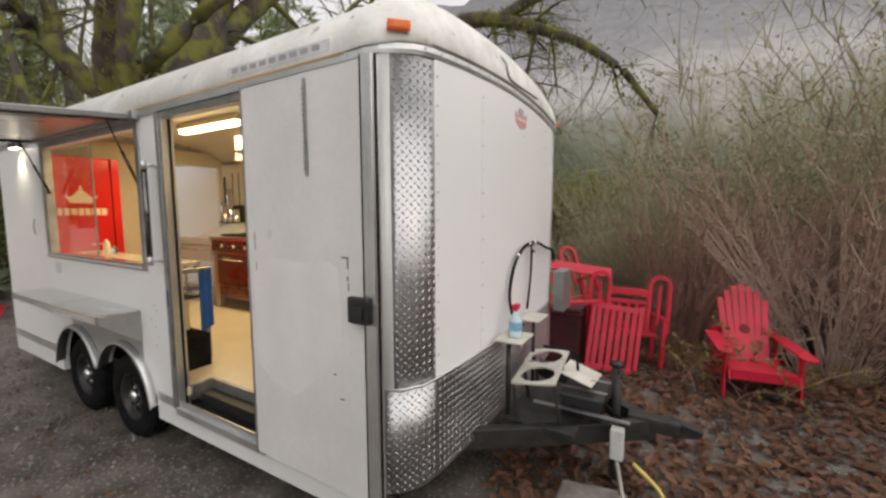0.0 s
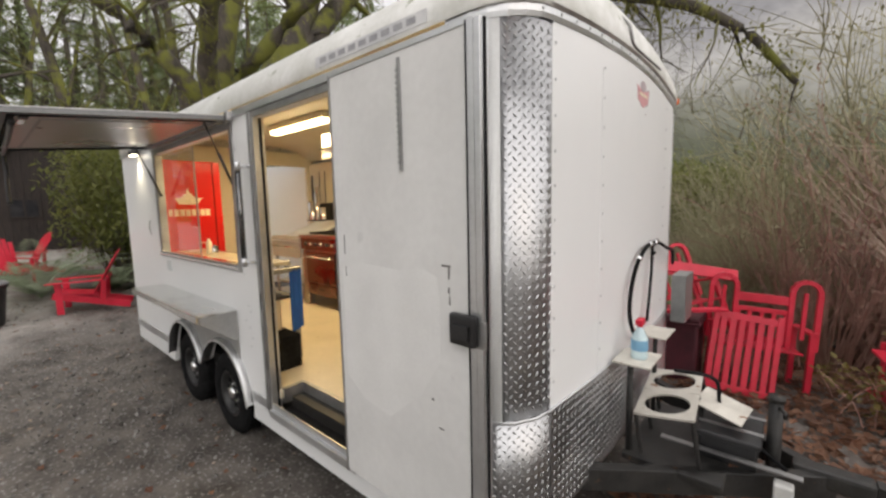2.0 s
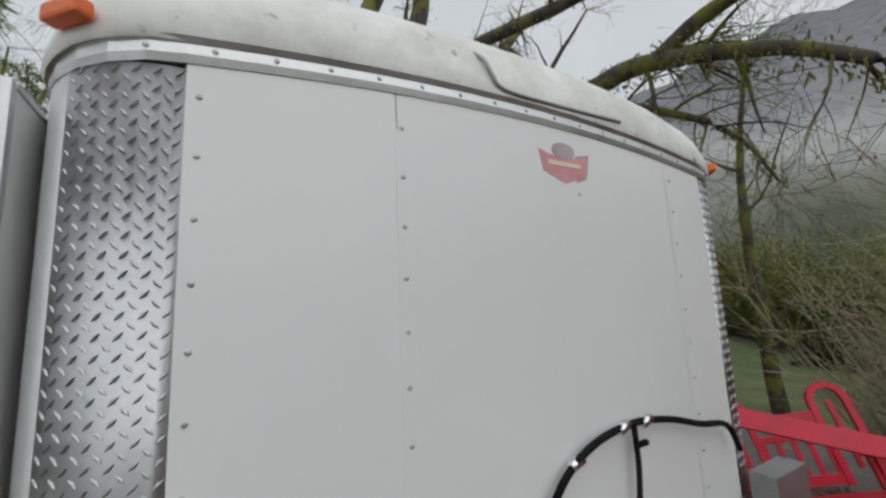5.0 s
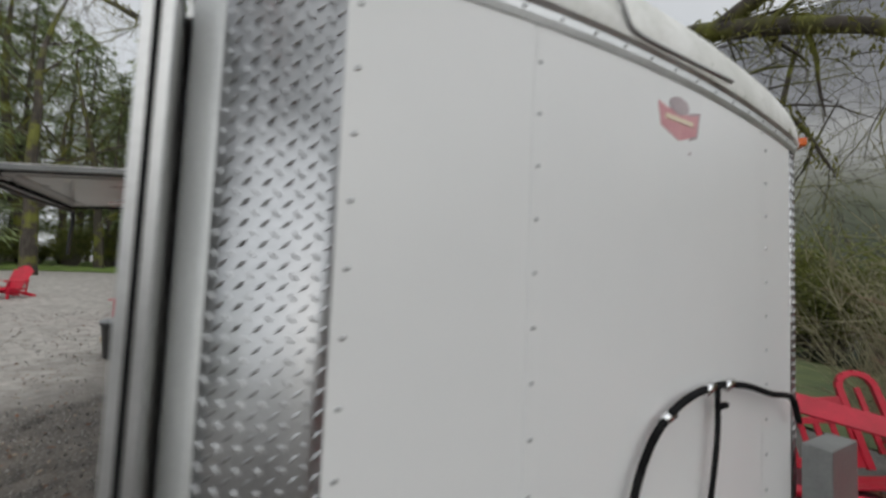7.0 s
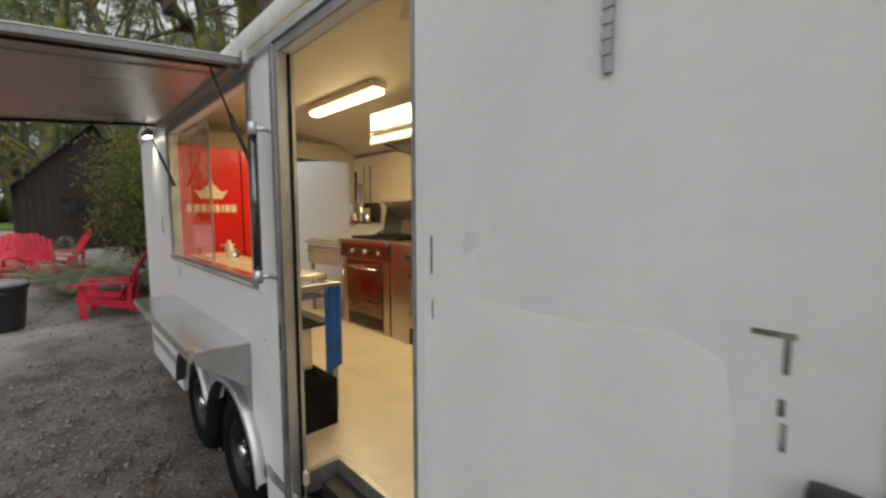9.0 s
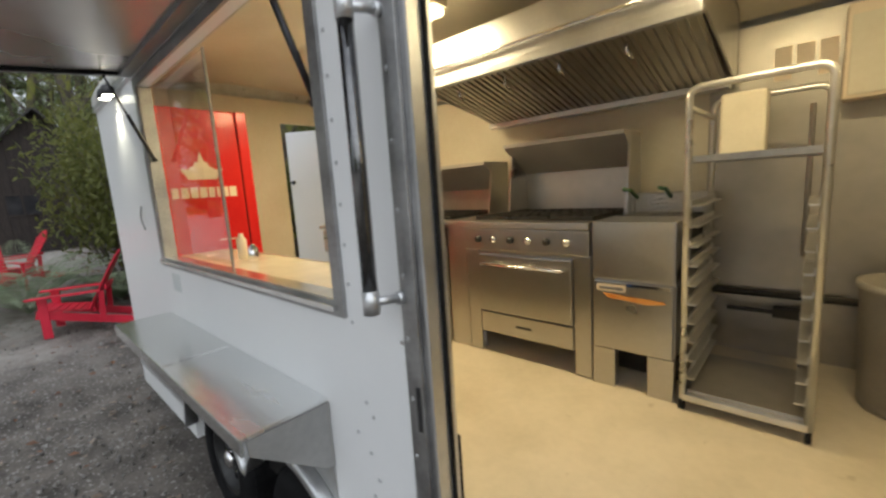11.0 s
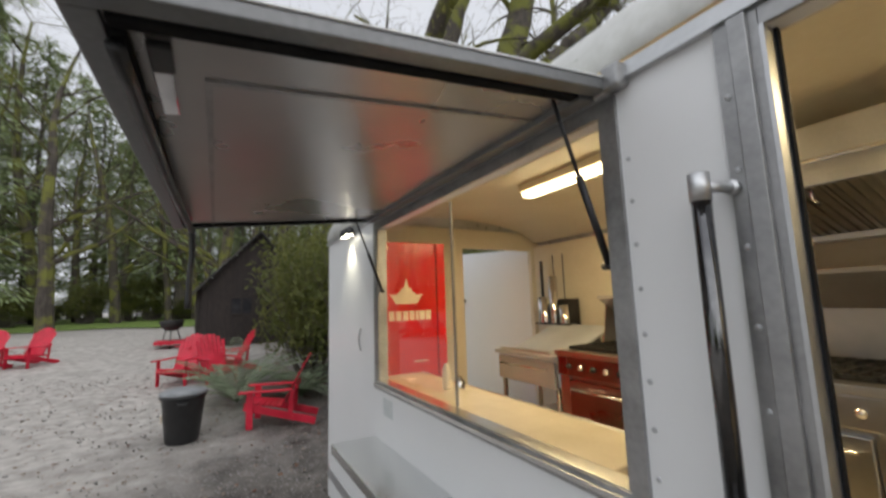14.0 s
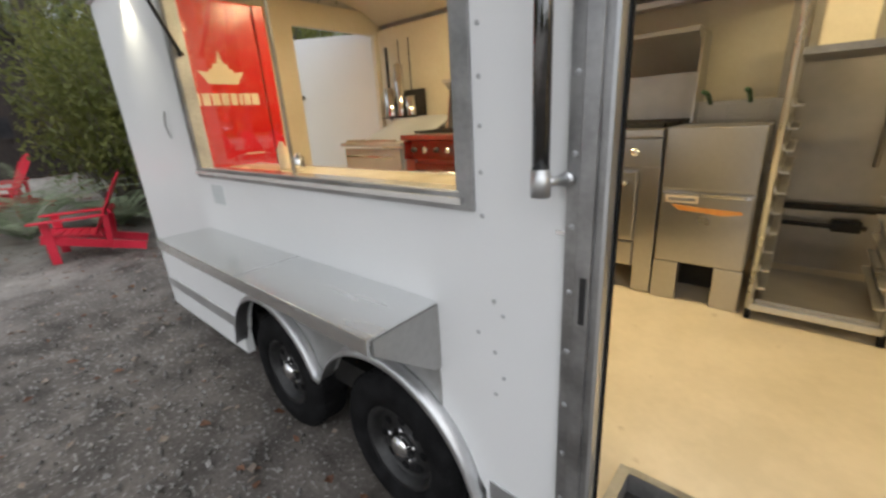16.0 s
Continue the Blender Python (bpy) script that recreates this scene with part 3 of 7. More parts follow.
for k in range(12):
    rivet(trailer, (DOOR[0] - 0.072, YS - 0.012, 0.65 + 0.165 * k), (0, -1, 0))
# grab handle
grab = part("grab_handle", boxed(DOOR[0] - 0.115, DOOR[0] - 0.085, YS - 0.004, YS, 1.45, 1.46), chrome, trailer, "tall chrome-ended grab handle")
gx, gy = -3.285, YS - 0.085
bm = bmesh.new()
tube(bm, [(gx, gy, 1.60), (gx, gy, 2.24)], 0.019, 14)
piece("grip", bm, surface("dark_chrome_grip", (0.10, 0.10, 0.105), (0.2, 0.2, 0.2), 3, 0.14, 1.0), grab, "dark polished grip bar", True)
for z in (1.585, 2.265):
    bm = bmesh.new()
    tube(bm, [(gx, gy, z - 0.03), (gx, gy, z + 0.03)], 0.0215, 14)
    tube(bm, [(gx, gy, z), (gx + 0.028, YS - 0.02, z)], 0.012, 10)
    tube(bm, [(gx + 0.03, YS - 0.024, z), (gx + 0.03, YS - 0.0125, z)], 0.017, 14)
    piece("bracket", bm, aluminium, grab, "satin metal bracket", True)

# serving window: frame, sill, rivets
fr = 0.05
bm = wall_sheet([WIN[0] - fr, WIN[1] + fr], [WIN[2] - fr, WIN[3] + fr], [(WIN[0], WIN[1], WIN[2], WIN[3])], lambda u, v, d: (u, YS - 0.012 + d, v), 0.012)
part("window_frame", bm, dull_metal, trailer, "brushed aluminium serving window frame")
bm = bmesh.new()
box(bm, WIN[0], WIN[1], YS - 0.005, YS + 0.065, WIN[2] - 0.012, WIN[2] + 0.004)
box(bm, WIN[0] - 0.02, WIN[1] + 0.02, YS - 0.03, YS - 0.012, WIN[2] - 0.03, WIN[2] - 0.012)
part("window_sill", bm, steel_flat, trailer, "stainless window sill")
for x0, x1 in ((WIN[0], WIN[0] + 0.014), (WIN[1] - 0.014, WIN[1])):
    part("window_reveal", boxed(x0, x1, YS - 0.004, YS + 0.064, WIN[2] + 0.004, WIN[3]), dull_metal, trailer)
for k in range(9):
    rivet(trailer, (WIN[1] + fr + 0.022, YS, 1.47 + 0.118 * k), (0, -1, 0))
for x, z in ((-3.47, 1.22), (-3.44, 1.18), (-3.47, 1.05), (-3.47, 0.90), (-3.44, 0.97), (-3.53, 1.10)):
    rivet(trailer, (x, YS, z), (0, -1, 0))

# half-closed sliding pane at the rear half of the window
glass = bpy.data.materials.new("clear_glass")
glass.use_nodes = True
gp = glass.node_tree.nodes["Principled BSDF"]
gp.inputs["Base Color"].default_value = (0.97, 0.98, 0.98, 1)
gp.inputs["Roughness"].default_value = 0.02
gp.inputs["Transmission Weight"].default_value = 1.0
gp.inputs["IOR"].default_value = 1.35
pane = part("sliding_pane", boxed(WIN[0] + 0.02, -4.60, YS + 0.070, YS + 0.075, WIN[2] + 0.01, WIN[3] - 0.01), glass, trailer, "clear sliding glass pane")
pane.visible_shadow = False
part("pane_stile", boxed(-4.60, -4.588, YS + 0.067, YS + 0.078, WIN[2] + 0.005, WIN[3] - 0.005), dull_metal, pane)

# serving hatch, propped open
HX0, HX1, HL = WIN[0] - 0.05, WIN[1] + 0.05, 1.18
hatch = part("serving_hatch", boxed(HX0 + 0.03, HX1 - 0.03, -HL + 0.03, -0.03, 0.012, 0.034), surface("hatch_underside", (0.42, 0.41, 0.40), (0.47, 0.46, 0.45), 1.5, 0.30, 0.75, 0.0001, 8, rough_var=0.05), trailer, "open serving hatch with a satin metal underside")
hatch.matrix_basis = pose(0, YS - 0.025, 2.618, 5.7, 0, 0)
bm = bmesh.new()
for x0, x1 in ((HX0, HX0 + 0.05), (HX1 - 0.05, HX1)):
    box(bm, x0, x1, -HL, 0.0, 0.002, 0.034, 0.004)
box(bm, HX0 + 0.05, HX1 - 0.05, -HL, -HL + 0.05, 0.002, 0.034, 0.004)
box(bm, HX0 + 0.05, HX1 - 0.05, -0.06, 0.0, -0.010, 0.034, 0.004)
gasket = surface("weathered_gasket_metal", (0.16, 0.165, 0.17), (0.24, 0.245, 0.25), 5, 0.45, 0.6)
piece("hatch_frame", bm, gasket, hatch, "dark weathered hatch frame")
for x0, x1 in ((HX0 + 0.052, HX0 + 0.085), (HX1 - 0.085, HX1 - 0.052)):
    piece("hatch_gasket", boxed(x0, x1, -HL + 0.055, -0.065, -0.004, 0.012, 0.004), black_rubber, hatch, "black rubber gasket")
piece("hatch_gasket", boxed(HX0 + 0.09, HX1 - 0.09, -HL + 0.052, -HL + 0.08, -0.004, 0.012, 0.004), black_rubber, hatch, "black rubber gasket")
piece("latch_grip", boxed(HX1 - 0.215, HX1 - 0.12, -HL + 0.10, -HL + 0.14, -0.004, 0.012, 0.005), black_plastic, hatch, "dark latch grip")
piece("hatch_skin", boxed(HX0 - 0.004, HX1 + 0.004, -HL - 0.004, -0.002, 0.035, 0.039), white_paint, hatch, "white outer skin")
piece("hatch_seam", boxed(HX0 + 0.05, HX1 - 0.26, -HL + 0.19, -HL + 0.205, 0.006, 0.012), dull_metal, hatch, "thin metal seam strip")
piece("hatch_seam", boxed(HX1 - 0.26, HX1 - 0.245, -HL + 0.19, -0.06, 0.006, 0.012), dull_metal, hatch, "thin metal seam strip")
bm = bmesh.new()
box(bm, HX1 - 0.42, HX1 - 0.22, -HL + 0.10, -HL + 0.135, 0.0, 0.012, 0.003)
piece("hatch_latch", bm, chrome, hatch, "chrome hatch latch")
part("hatch_hinge", boxed(HX0, HX1, YS - 0.035, YS - 0.012, 2.612, 2.672, 0.006), aluminium, trailer, "long aluminium hinge")
bm = bmesh.new()
box(bm, HX1 - 0.01, HX1 + 0.05, YS - 0.05, YS - 0.004, 2.61, 2.68, 0.012)
part("hinge_end", bm, dull_metal, trailer)
for x, sx in ((WIN[0] + 0.035, 1), (WIN[1] - 0.035, -1)):
    a, b = Vector((x, YS + 0.02, 2.13)), Vector((x, YS - 0.16, 2.60))
    bm = bmesh.new()
    tube(bm, [a, a.lerp(b, 0.55)], 0.011, 8)
    tube(bm, [a.lerp(b, 0.5), b], 0.006, 8)
    tube(bm, [a + Vector((-0.02, 0, 0)), a + Vector((0.02, 0, 0))], 0.012, 8)
    part("gas_strut", bm, black_plastic, trailer, "black gas strut", True)
strap = bmesh.new()
sx, sy = -5.42, 0.41
for pts in ([(-3.62, sy - 0.03, 2.480), (-4.3, sy - 0.02, 2.462), (-4.9, sy - 0.01, 2.466), (sx, sy, 2.474)], [(sx, sy, 2.49), (sx - 0.01, sy + 0.005, 2.36), (sx, sy, 2.24), (sx + 0.005, sy - 0.003, 2.05)]):
    tube(strap, smooth_path(pts, 6), 0.016, 6)
part("hatch_strap", strap, black_plastic, trailer, "black pull strap hanging from the hatch", True)

# spot lamp by the hatch
lampx = -6.11
bm = bmesh.new()
lathe(bm, [(0.022, 0.06), (0.034, 0.05), (0.042, 0.0), (0.036, -0.004)], 14, pose(lampx, YS - 0.06, 2.60))
spot_part = part("wall_lamp", bm, black_plastic, trailer, "small black downlight on the wall", True)
bm = bmesh.new()
lathe(bm, [(0.036, 0.0), (0.001, -0.002)], 14, pose(lampx, YS - 0.06, 2.597))
part("lens", bm, glow("lamp_lens", (1.0, 0.95, 0.75), 12), spot_part)
bm = bmesh.new()
lathe(bm, [(0.022, 0.06), (0.034, 0.05), (0.042, 0.0), (0.036, -0.004)], 14, pose(lampx + 0.13, YS - 0.06, 2.60))
part("lamp_head", bm, black_plastic, spot_part, "", True)
bm = bmesh.new()
lathe(bm, [(0.036, 0.0), (0.001, -0.002)], 14, pose(lampx + 0.13, YS - 0.06, 2.597))
part("lens", bm, bpy.data.materials["lamp_lens"], spot_part)
part("crossbar", boxed(lampx - 0.02, lampx + 0.15, YS - 0.066, YS - 0.054, 2.655, 2.667), black_plastic, spot_part)
part("arm", boxed(lampx - 0.012, lampx + 0.012, YS - 0.05, YS, 2.64, 2.665), black_plastic, spot_part)
spot = new("wall_spot", bpy.data.lights.new("wall_spot", "SPOT"))
spot.data.energy, spot.data.color, spot.data.spot_size, spot.data.spot_blend, spot.data.shadow_soft_size = 14, (1.0, 0.95, 0.72), radians(95), 0.6, 0.03
spot.matrix_world = look((lampx, YS - 0.065, 2.59), (lampx, YS - 0.02, 1.6))

# fold-down shelf
bm = bmesh.new()
box(bm, -5.58, -3.695, 1.215, YS - 0.002, 1.150, 1.162, 0.003)
box(bm, -5.58, -3.695, 1.215, 1.225, 1.105, 1.150)
shelf = part("serving_shelf", bm, steel_flat, trailer, "stainless steel serving shelf")
part("weld_seam", boxed(-4.56, -4.545, 1.217, YS - 0.003, 1.1622, 1.1644), chrome, shelf, "bright weld seam")
for x in (-5.53, -3.70):
    bm = bmesh.new()
    extrude_outline(bm, [(0, 0), (0.275, 0), (0.275, -0.05), (0.03, -0.235), (0, -0.235)], 0.008, pose(x, YS - 0.003, 1.148, 0, 0, -90))
    piece("shelf_bracket", bm, plate_steel, shelf, "stainless gusset bracket")
part("shelf_rail", boxed(-5.55, -3.71, YS - 0.012, YS - 0.002, 1.05, 1.148), dull_metal, shelf)
part("worn_sticker", boxed(-5.42, -5.26, YS - 0.0015, YS, 1.33, 1.44), surface("sticker_ghost", (0.55, 0.6, 0.6), (0.68, 0.7, 0.7), 20, 0.5), trailer)
bm = bmesh.new()
tube(bm, smooth_path([(-5.86, YS - 0.01, 1.86), (-5.87, YS - 0.02, 1.78), (-5.86, YS - 0.01, 1.70)], 4), 0.006, 6)
part("hatch_catch", bm, dull_metal, trailer, "small metal hatch catch", True)

# skirt trim, wheel arches, wheels
part("skirt_trim", boxed(XR, -5.48, YS - 0.006, YS, Z0, Z0 + 0.085), aluminium, trailer, "aluminium skirt trim")
part("skirt_trim", boxed(-3.50, XA - RC, YS - 0.006, YS, Z0 - 0.01, Z0 + 0.06), aluminium, trailer, "aluminium skirt trim")
WHEELS = (-4.965, -4.01)


def arch_z(x):
    z = 0.34
    for cx in WHEELS:
        if abs(x - cx) < 0.485:
            z = max(z, 0.37 + math.sqrt(0.485 ** 2 - (x - cx) ** 2))
    return max(z, 0.56) if WHEELS[0] < x < WHEELS[1] else z


SPL = [-5.10 + 1.40 * k / 60 for k in range(61)]
bm = bmesh.new()
rows = []
for x in SPL:
    z = min(1.04, arch_z(x) + 0.004)
    rows.append([bm.verts.new((x, YS - 0.006, z)), bm.verts.new((x, YS - 0.006, 1.104)), bm.verts.new((x, YS - 0.0005, 1.104)), bm.verts.new((x, YS - 0.0005, z))])
for r0, r1 in zip(rows, rows[1:]):
    for k in range(4):
        bm.faces.new((r0[k], r1[k], r1[(k + 1) % 4], r0[(k + 1) % 4]))
for c in (rows[0], rows[-1]):
    bm.faces.new(c)
bmesh.ops.recalc_face_normals(bm, faces=bm.faces)
part("splash_plate", bm, plate_steel, trailer, "dull stainless splash plate over the arches")
n_ = 72
xs_ = [-5.46 + (1.94) * k / n_ for k in range(n_ + 1)]
bm = bmesh.new()
rows = []
for x in xs_:
    z = min(0.86, max(Z0, arch_z(x)))
    rows.append([bm.verts.new((x, YS, z)), bm.verts.new((x, YS, 0.86)), bm.verts.new((x, YS + 0.05, 0.86)), bm.verts.new((x, YS + 0.05, z))])
for r0, r1 in zip(rows, rows[1:]):
    for k in range(4):
        bm.faces.new((r0[k], r1[k], r1[(k + 1) % 4], r0[(k + 1) % 4]))
bmesh.ops.recalc_face_normals(bm, faces=bm.faces)
part("arch_panel", bm, white_paint, trailer)
bm = bmesh.new()
rows = []
for x in xs_:
    z = max(0.42, arch_z(x))
    rows.append([bm.verts.new((x, YS + 0.02, z - 0.012)), bm.verts.new((x, YS + 0.02, z)), bm.verts.new((x, YS - 0.050, z)), bm.verts.new((x, YS - 0.062, z - 0.026)), bm.verts.new((x, YS - 0.056, z - 0.028)), bm.verts.new((x, YS - 0.046, z - 0.012))])
for r0, r1 in zip(rows, rows[1:]):
    for k in range(6):
        bm.faces.new((r0[k], r1[k], r1[(k + 1) % 6], r0[(k + 1) % 6]))
bmesh.ops.recalc_face_normals(bm, faces=bm.faces)
part("fender", bm, aluminium, trailer, "polished aluminium double-arch fender", True)
bm = bmesh.new()
box(bm, -5.50, -3.48, 1.90, 1.92, 0.30, 0.90)
box(bm, -5.50, -3.48, YS + 0.051, 1.90, 0.88, 0.90)
box(bm, -5.52, -5.50, YS + 0.051, 1.92, 0.30, 0.90)
box(bm, -3.48, -3.46, YS + 0.051, 1.92, 0.30, 0.90)
part("wheel_well", bm, black_rubber, trailer, "black wheel well")


def wheel(x, y, r=0.355):
    turn = pose(x, y, 0.350, 90, 0, 0)
    bm = bmesh.new()
    prof = [(0.205, -0.09), (0.215, -0.105), (0.29, -0.112), (0.328, -0.10), (r - 0.008, -0.082), (r, -0.05), (r, 0.05), (r - 0.008, 0.082), (0.328, 0.10), (0.29, 0.112), (0.215, 0.105), (0.205, 0.09)]
    lathe(bm, prof, 40, turn)
    tyre = part("tyre", bm, black_rubber, trailer, "black rubber trailer tyre", True)
    bm = bmesh.new()
    for k in range(44):
        a = 2 * math.pi * k / 44
        for s in (-1, 1):
            box(bm, r - 0.006, r + 0.006, -0.016, 0.016, 0.02 * s + 0.028 * s - 0.024, 0.02 * s + 0.028 * s + 0.024, 0, turn @ pose(0, 0, 0, 0, 0, math.degrees(a) + 3 * s))
    tagged(part("tread_pattern", bm, black_rubber, tyre), kind="stuff")
    bm = bmesh.new()
    lathe(bm, [(0.207, 0.088), (0.20, 0.094), (0.188, 0.085), (0.178, 0.05), (0.17, 0.035), (0.145, 0.045), (0.10, 0.055), (0.062, 0.05), (0.06, 0.04), (0.001, 0.04)], 32, turn)
    rim = part("rim", bm, rim_metal, trailer, "dull grey steel wheel rim", True)
    bm = bmesh.new()
    lathe(bm, [(0.055, 0.04), (0.055, 0.075), (0.05, 0.09), (0.03, 0.10), (0.001, 0.102)], 20, turn)
    part("hub_cap", bm, chrome, rim, "bright hub cap", True)
    for k in range(8):
        a = 2 * math.pi * k / 8
        bm = bmesh.new()
        lathe(bm, [(0.021, 0.0), (0.021, 0.004), (0.001, 0.0045)], 10, turn @ pose(0.122 * math.cos(a), 0.122 * math.sin(a), 0.052))
        part("vent_hole", bm, black_rubber, rim)
    for k in range(5):
        a = 2 * math.pi * k / 5 + 0.3
        bm = bmesh.new()
        lathe(bm, [(0.011, 0.0), (0.011, 0.012), (0.004, 0.018), (0.001, 0.018)], 6, turn @ pose(0.078 * math.cos(a), 0.078 * math.sin(a), 0.052))
        part("lug_nut", bm, chrome, rim)


for wx in WHEELS:
    wheel(wx, YS - 0.005 + 0.11)
    bm = bmesh.new()
    tube(bm, [(wx, YS + 0.2, 0.35), (wx, YF - 0.2, 0.35)], 0.04, 10)
    part("axle", bm, black_iron, trailer, "", True)
for wx in WHEELS:
    wheel(wx, YF - 0.115)

# rear door, swung half open outside
bm = boxed(-0.02, 0.02, -1.0, 0.0, ZFL, 2.70, 0.003)
rdoor = part("rear_door", bm, white_paint, trailer, "white rear door standing half open")
rdoor.matrix_basis = pose(XR - 0.02, 4.14, 0, 0, 0, -56)
piece("door_knob", boxed(0.02, 0.06, -0.97, -0.93, 2.02, 2.07, 0.01), black_plastic, rdoor, "black latch")
for z in (0.95, 1.7, 2.5):
    piece("hinge", boxed(-0.04, 0.04, -0.01, 0.03, z, z + 0.1, 0.004), black_iron, rdoor)

# tongue, coupler, jack
bm = bmesh.new()
TY = 2.967
for y0 in (2.05, 3.85):
    d = Vector((-0.10 - XF + 0.3, TY - y0, 0))
    ang = math.degrees(math.atan2(d.y, d.x))
    box(bm, 0, d.length, -0.032, 0.032, -0.065, 0.065, 0.006, pose(XF - 0.3, y0, 0.47, 0, 0, ang))
tongue = part("tongue", bm, black_iron, trailer, "black steel A-frame tongue")
bm = bmesh.new()
box(bm, -0.26, 0.06, TY - 0.055, TY + 0.055, 0.46, 0.555, 0.02)
extrude_outline(bm, [(0.06, 0.46), (0.17, 0.49), (0.18, 0.53), (0.06, 0.555)], 0.08, pose(0, TY - 0.04, 0))
part("coupler", bm, black_iron, tongue, "black ball coupler")
bm = bmesh.new()
tube(bm, [(-0.34, TY, 0.16), (-0.34, TY, 0.86)], 0.034, 14)
tube(bm, [(-0.34, TY, 0.02), (-0.34, TY, 0.2)], 0.026, 12)
tube(bm, [(-0.34, TY, 0.0), (-0.34, TY, 0.025)], 0.09, 14)
tube(bm, [(-0.34, TY, 0.855), (-0.34, TY, 0.885)], 0.04, 14)
tube(bm, [(-0.34, TY, 0.83), (-0.30, TY - 0.08, 0.83), (-0.30, TY - 0.08, 0.80)], 0.01, 8)
part("jack", bm, black_iron, tongue, "black tongue jack", True)
part("coupler_lock", boxed(-0.33, -0.25, TY - 0.33, TY - 0.26, 0.36, 0.56, 0.012), surface("grey_plug", (0.5, 0.5, 0.49), (0.62, 0.62, 0.6), 9, 0.5), tongue, "pale grey electric plug")
bm = bmesh.new()
tube(bm, smooth_path([(-0.29, TY - 0.3, 0.36), (-0.2, TY - 0.45, 0.1), (-0.05, TY - 0.7, 0.03), (0.15, TY - 0.9, 0.03), (0.6, TY - 1.6, 0.03)], 6), 0.012, 7)
part("power_lead", bm, surface("lead_grey", (0.35, 0.33, 0.3), (0.45, 0.43, 0.4), 9, 0.6), tongue, "", True)
bm = bmesh.new()
tube(bm, smooth_path([(-0.20, TY - 0.2, 0.30), (-0.02, TY - 0.25, 0.16), (0.05, TY - 0.55, 0.04), (0.0, TY - 1.1, 0.03), (0.3, TY - 2.0, 0.03)], 6), 0.014, 7)
part("gas_hose", bm, surface("yellow_hose", (0.55, 0.42, 0.1), (0.65, 0.5, 0.14), 9, 0.5), tongue, "yellow gas hose trailing on the ground", True)
bm = bmesh.new()
box(bm, -0.66, -0.40, TY - 0.24, TY + 0.16, 0.535, 0.66, 0.012)
box(bm, -0.675, -0.385, TY - 0.255, TY + 0.175, 0.66, 0.69, 0.012)
batt = part("battery_box", bm, black_plastic, trailer, "black plastic battery box on the tongue")
for y in (TY - 0.14, TY + 0.06):
    part("strap", boxed(-0.68, -0.38, y, y + 0.03, 0.6905, 0.695), dull_metal, batt, "worn metal strap")
part("angle_rail", boxed(-0.84, -0.22, TY - 0.30, TY - 0.262, 0.60, 0.606), dull_metal, tongue, "bare metal angle rail")
bm = bmesh.new()
box(bm, -0.62, -0.22, 2.22, 2.62, -0.05, 0.17, 0.03)
for v in bm.verts:
    v.co += Vector((noise.noise(v.co * 5), noise.noise(v.co * 5 + Vector((7, 0, 0))), noise.noise(v.co * 5 + Vector((0, 7, 0))))) * 0.06
solo("chock_stone", bm, surface("chock_stone", (0.11, 0.095, 0.085), (0.24, 0.215, 0.195), 7, 0.85, 0, 0.008, 30), "rough grey-brown stone block under the tongue", "stone")
# gas bottle tray with two holes
tray_mat = surface("tray_paint", (0.50, 0.47, 0.42), (0.66, 0.63, 0.57), 7, 0.55, 0.2, 0.001, 40, speck=(0.25, 0.14, 0.08), speck_scale=14, speck_at=0.66)


def ring_plate(bm, cx, cy, r, hx, hy, z, thick, m, n=24):
    """A rectangular plate with a round hole."""
    tops = []
    for zz in (z + thick, z):
        inner, outer = [], []
        for k in range(n):
            a = 2 * math.pi * k / n
            c, s = math.cos(a), math.sin(a)
            q = 1 / max(abs(c) / hx, abs(s) / hy)
            inner.append(bm.verts.new(m @ Vector((cx + r * c, cy + r * s, zz))))
            outer.append(bm.verts.new(m @ Vector((cx + q * c, cy + q * s, zz))))
        tops.append((inner, outer))
    for k in range(n):
        j = (k + 1) % n
        (i0, o0), (i1, o1) = tops
        bm.faces.new((i0[k], o0[k], o0[j], i0[j]))
        bm.faces.new((i1[k], i1[j], o1[j], o1[k]))
        bm.faces.new((o0[k], o1[k], o1[j], o0[j]))
        bm.faces.new((i0[k], i0[j], i1[j], i1[k]))


bm = bmesh.new()
tm = pose(-0.83, TY - 0.12, 0.80, 4, -8, 4)
ring_plate(bm, 0.0, -0.155, 0.118, 0.15, 0.155, 0, 0.012, tm)
ring_plate(bm, 0.0, 0.155, 0.118, 0.15, 0.155, 0, 0.012, tm)
bmesh.ops.recalc_face_normals(bm, faces=bm.faces)
tray = part("gas_bottle_ring", bm, tray_mat, trailer, "worn pale metal gas bottle holder with two holes")
bm = bmesh.new()
for yy in (-0.30, 0.0, 0.30):
    tube(bm, [tm @ Vector((-0.14, yy, 0)), tm @ Vector((-0.14, yy, -0.27))], 0.012, 8)
    tube(bm, [tm @ Vector((0.14, yy, 0)), tm @ Vector((0.14, yy, -0.26))], 0.012, 8)
box(bm, -1.0, -0.52, TY - 0.48, TY + 0.28, 0.50, 0.535, 0.006)
part("holder_frame", bm, black_iron, tray, "black holder frame")
part("tray_flap", boxed(-0.12, 0.12, -0.11, 0.11, 0, 0.008, 0.002), tray_mat, tray, "bent pale metal flap")
bpy.data.objects["tray_flap"].matrix_basis = pose(-0.575, TY - 0.06, 0.775, 6, 14, -8)
bm = bmesh.new()
tube(bm, smooth_path([(-0.80, TY - 0.2, 0.98), (-0.62, TY - 0.05, 0.92), (-0.58, TY - 0.05, 0.75), (-0.42, TY - 0.12, 0.64), (-0.28, TY - 0.2, 0.58)], 6), 0.011, 7)
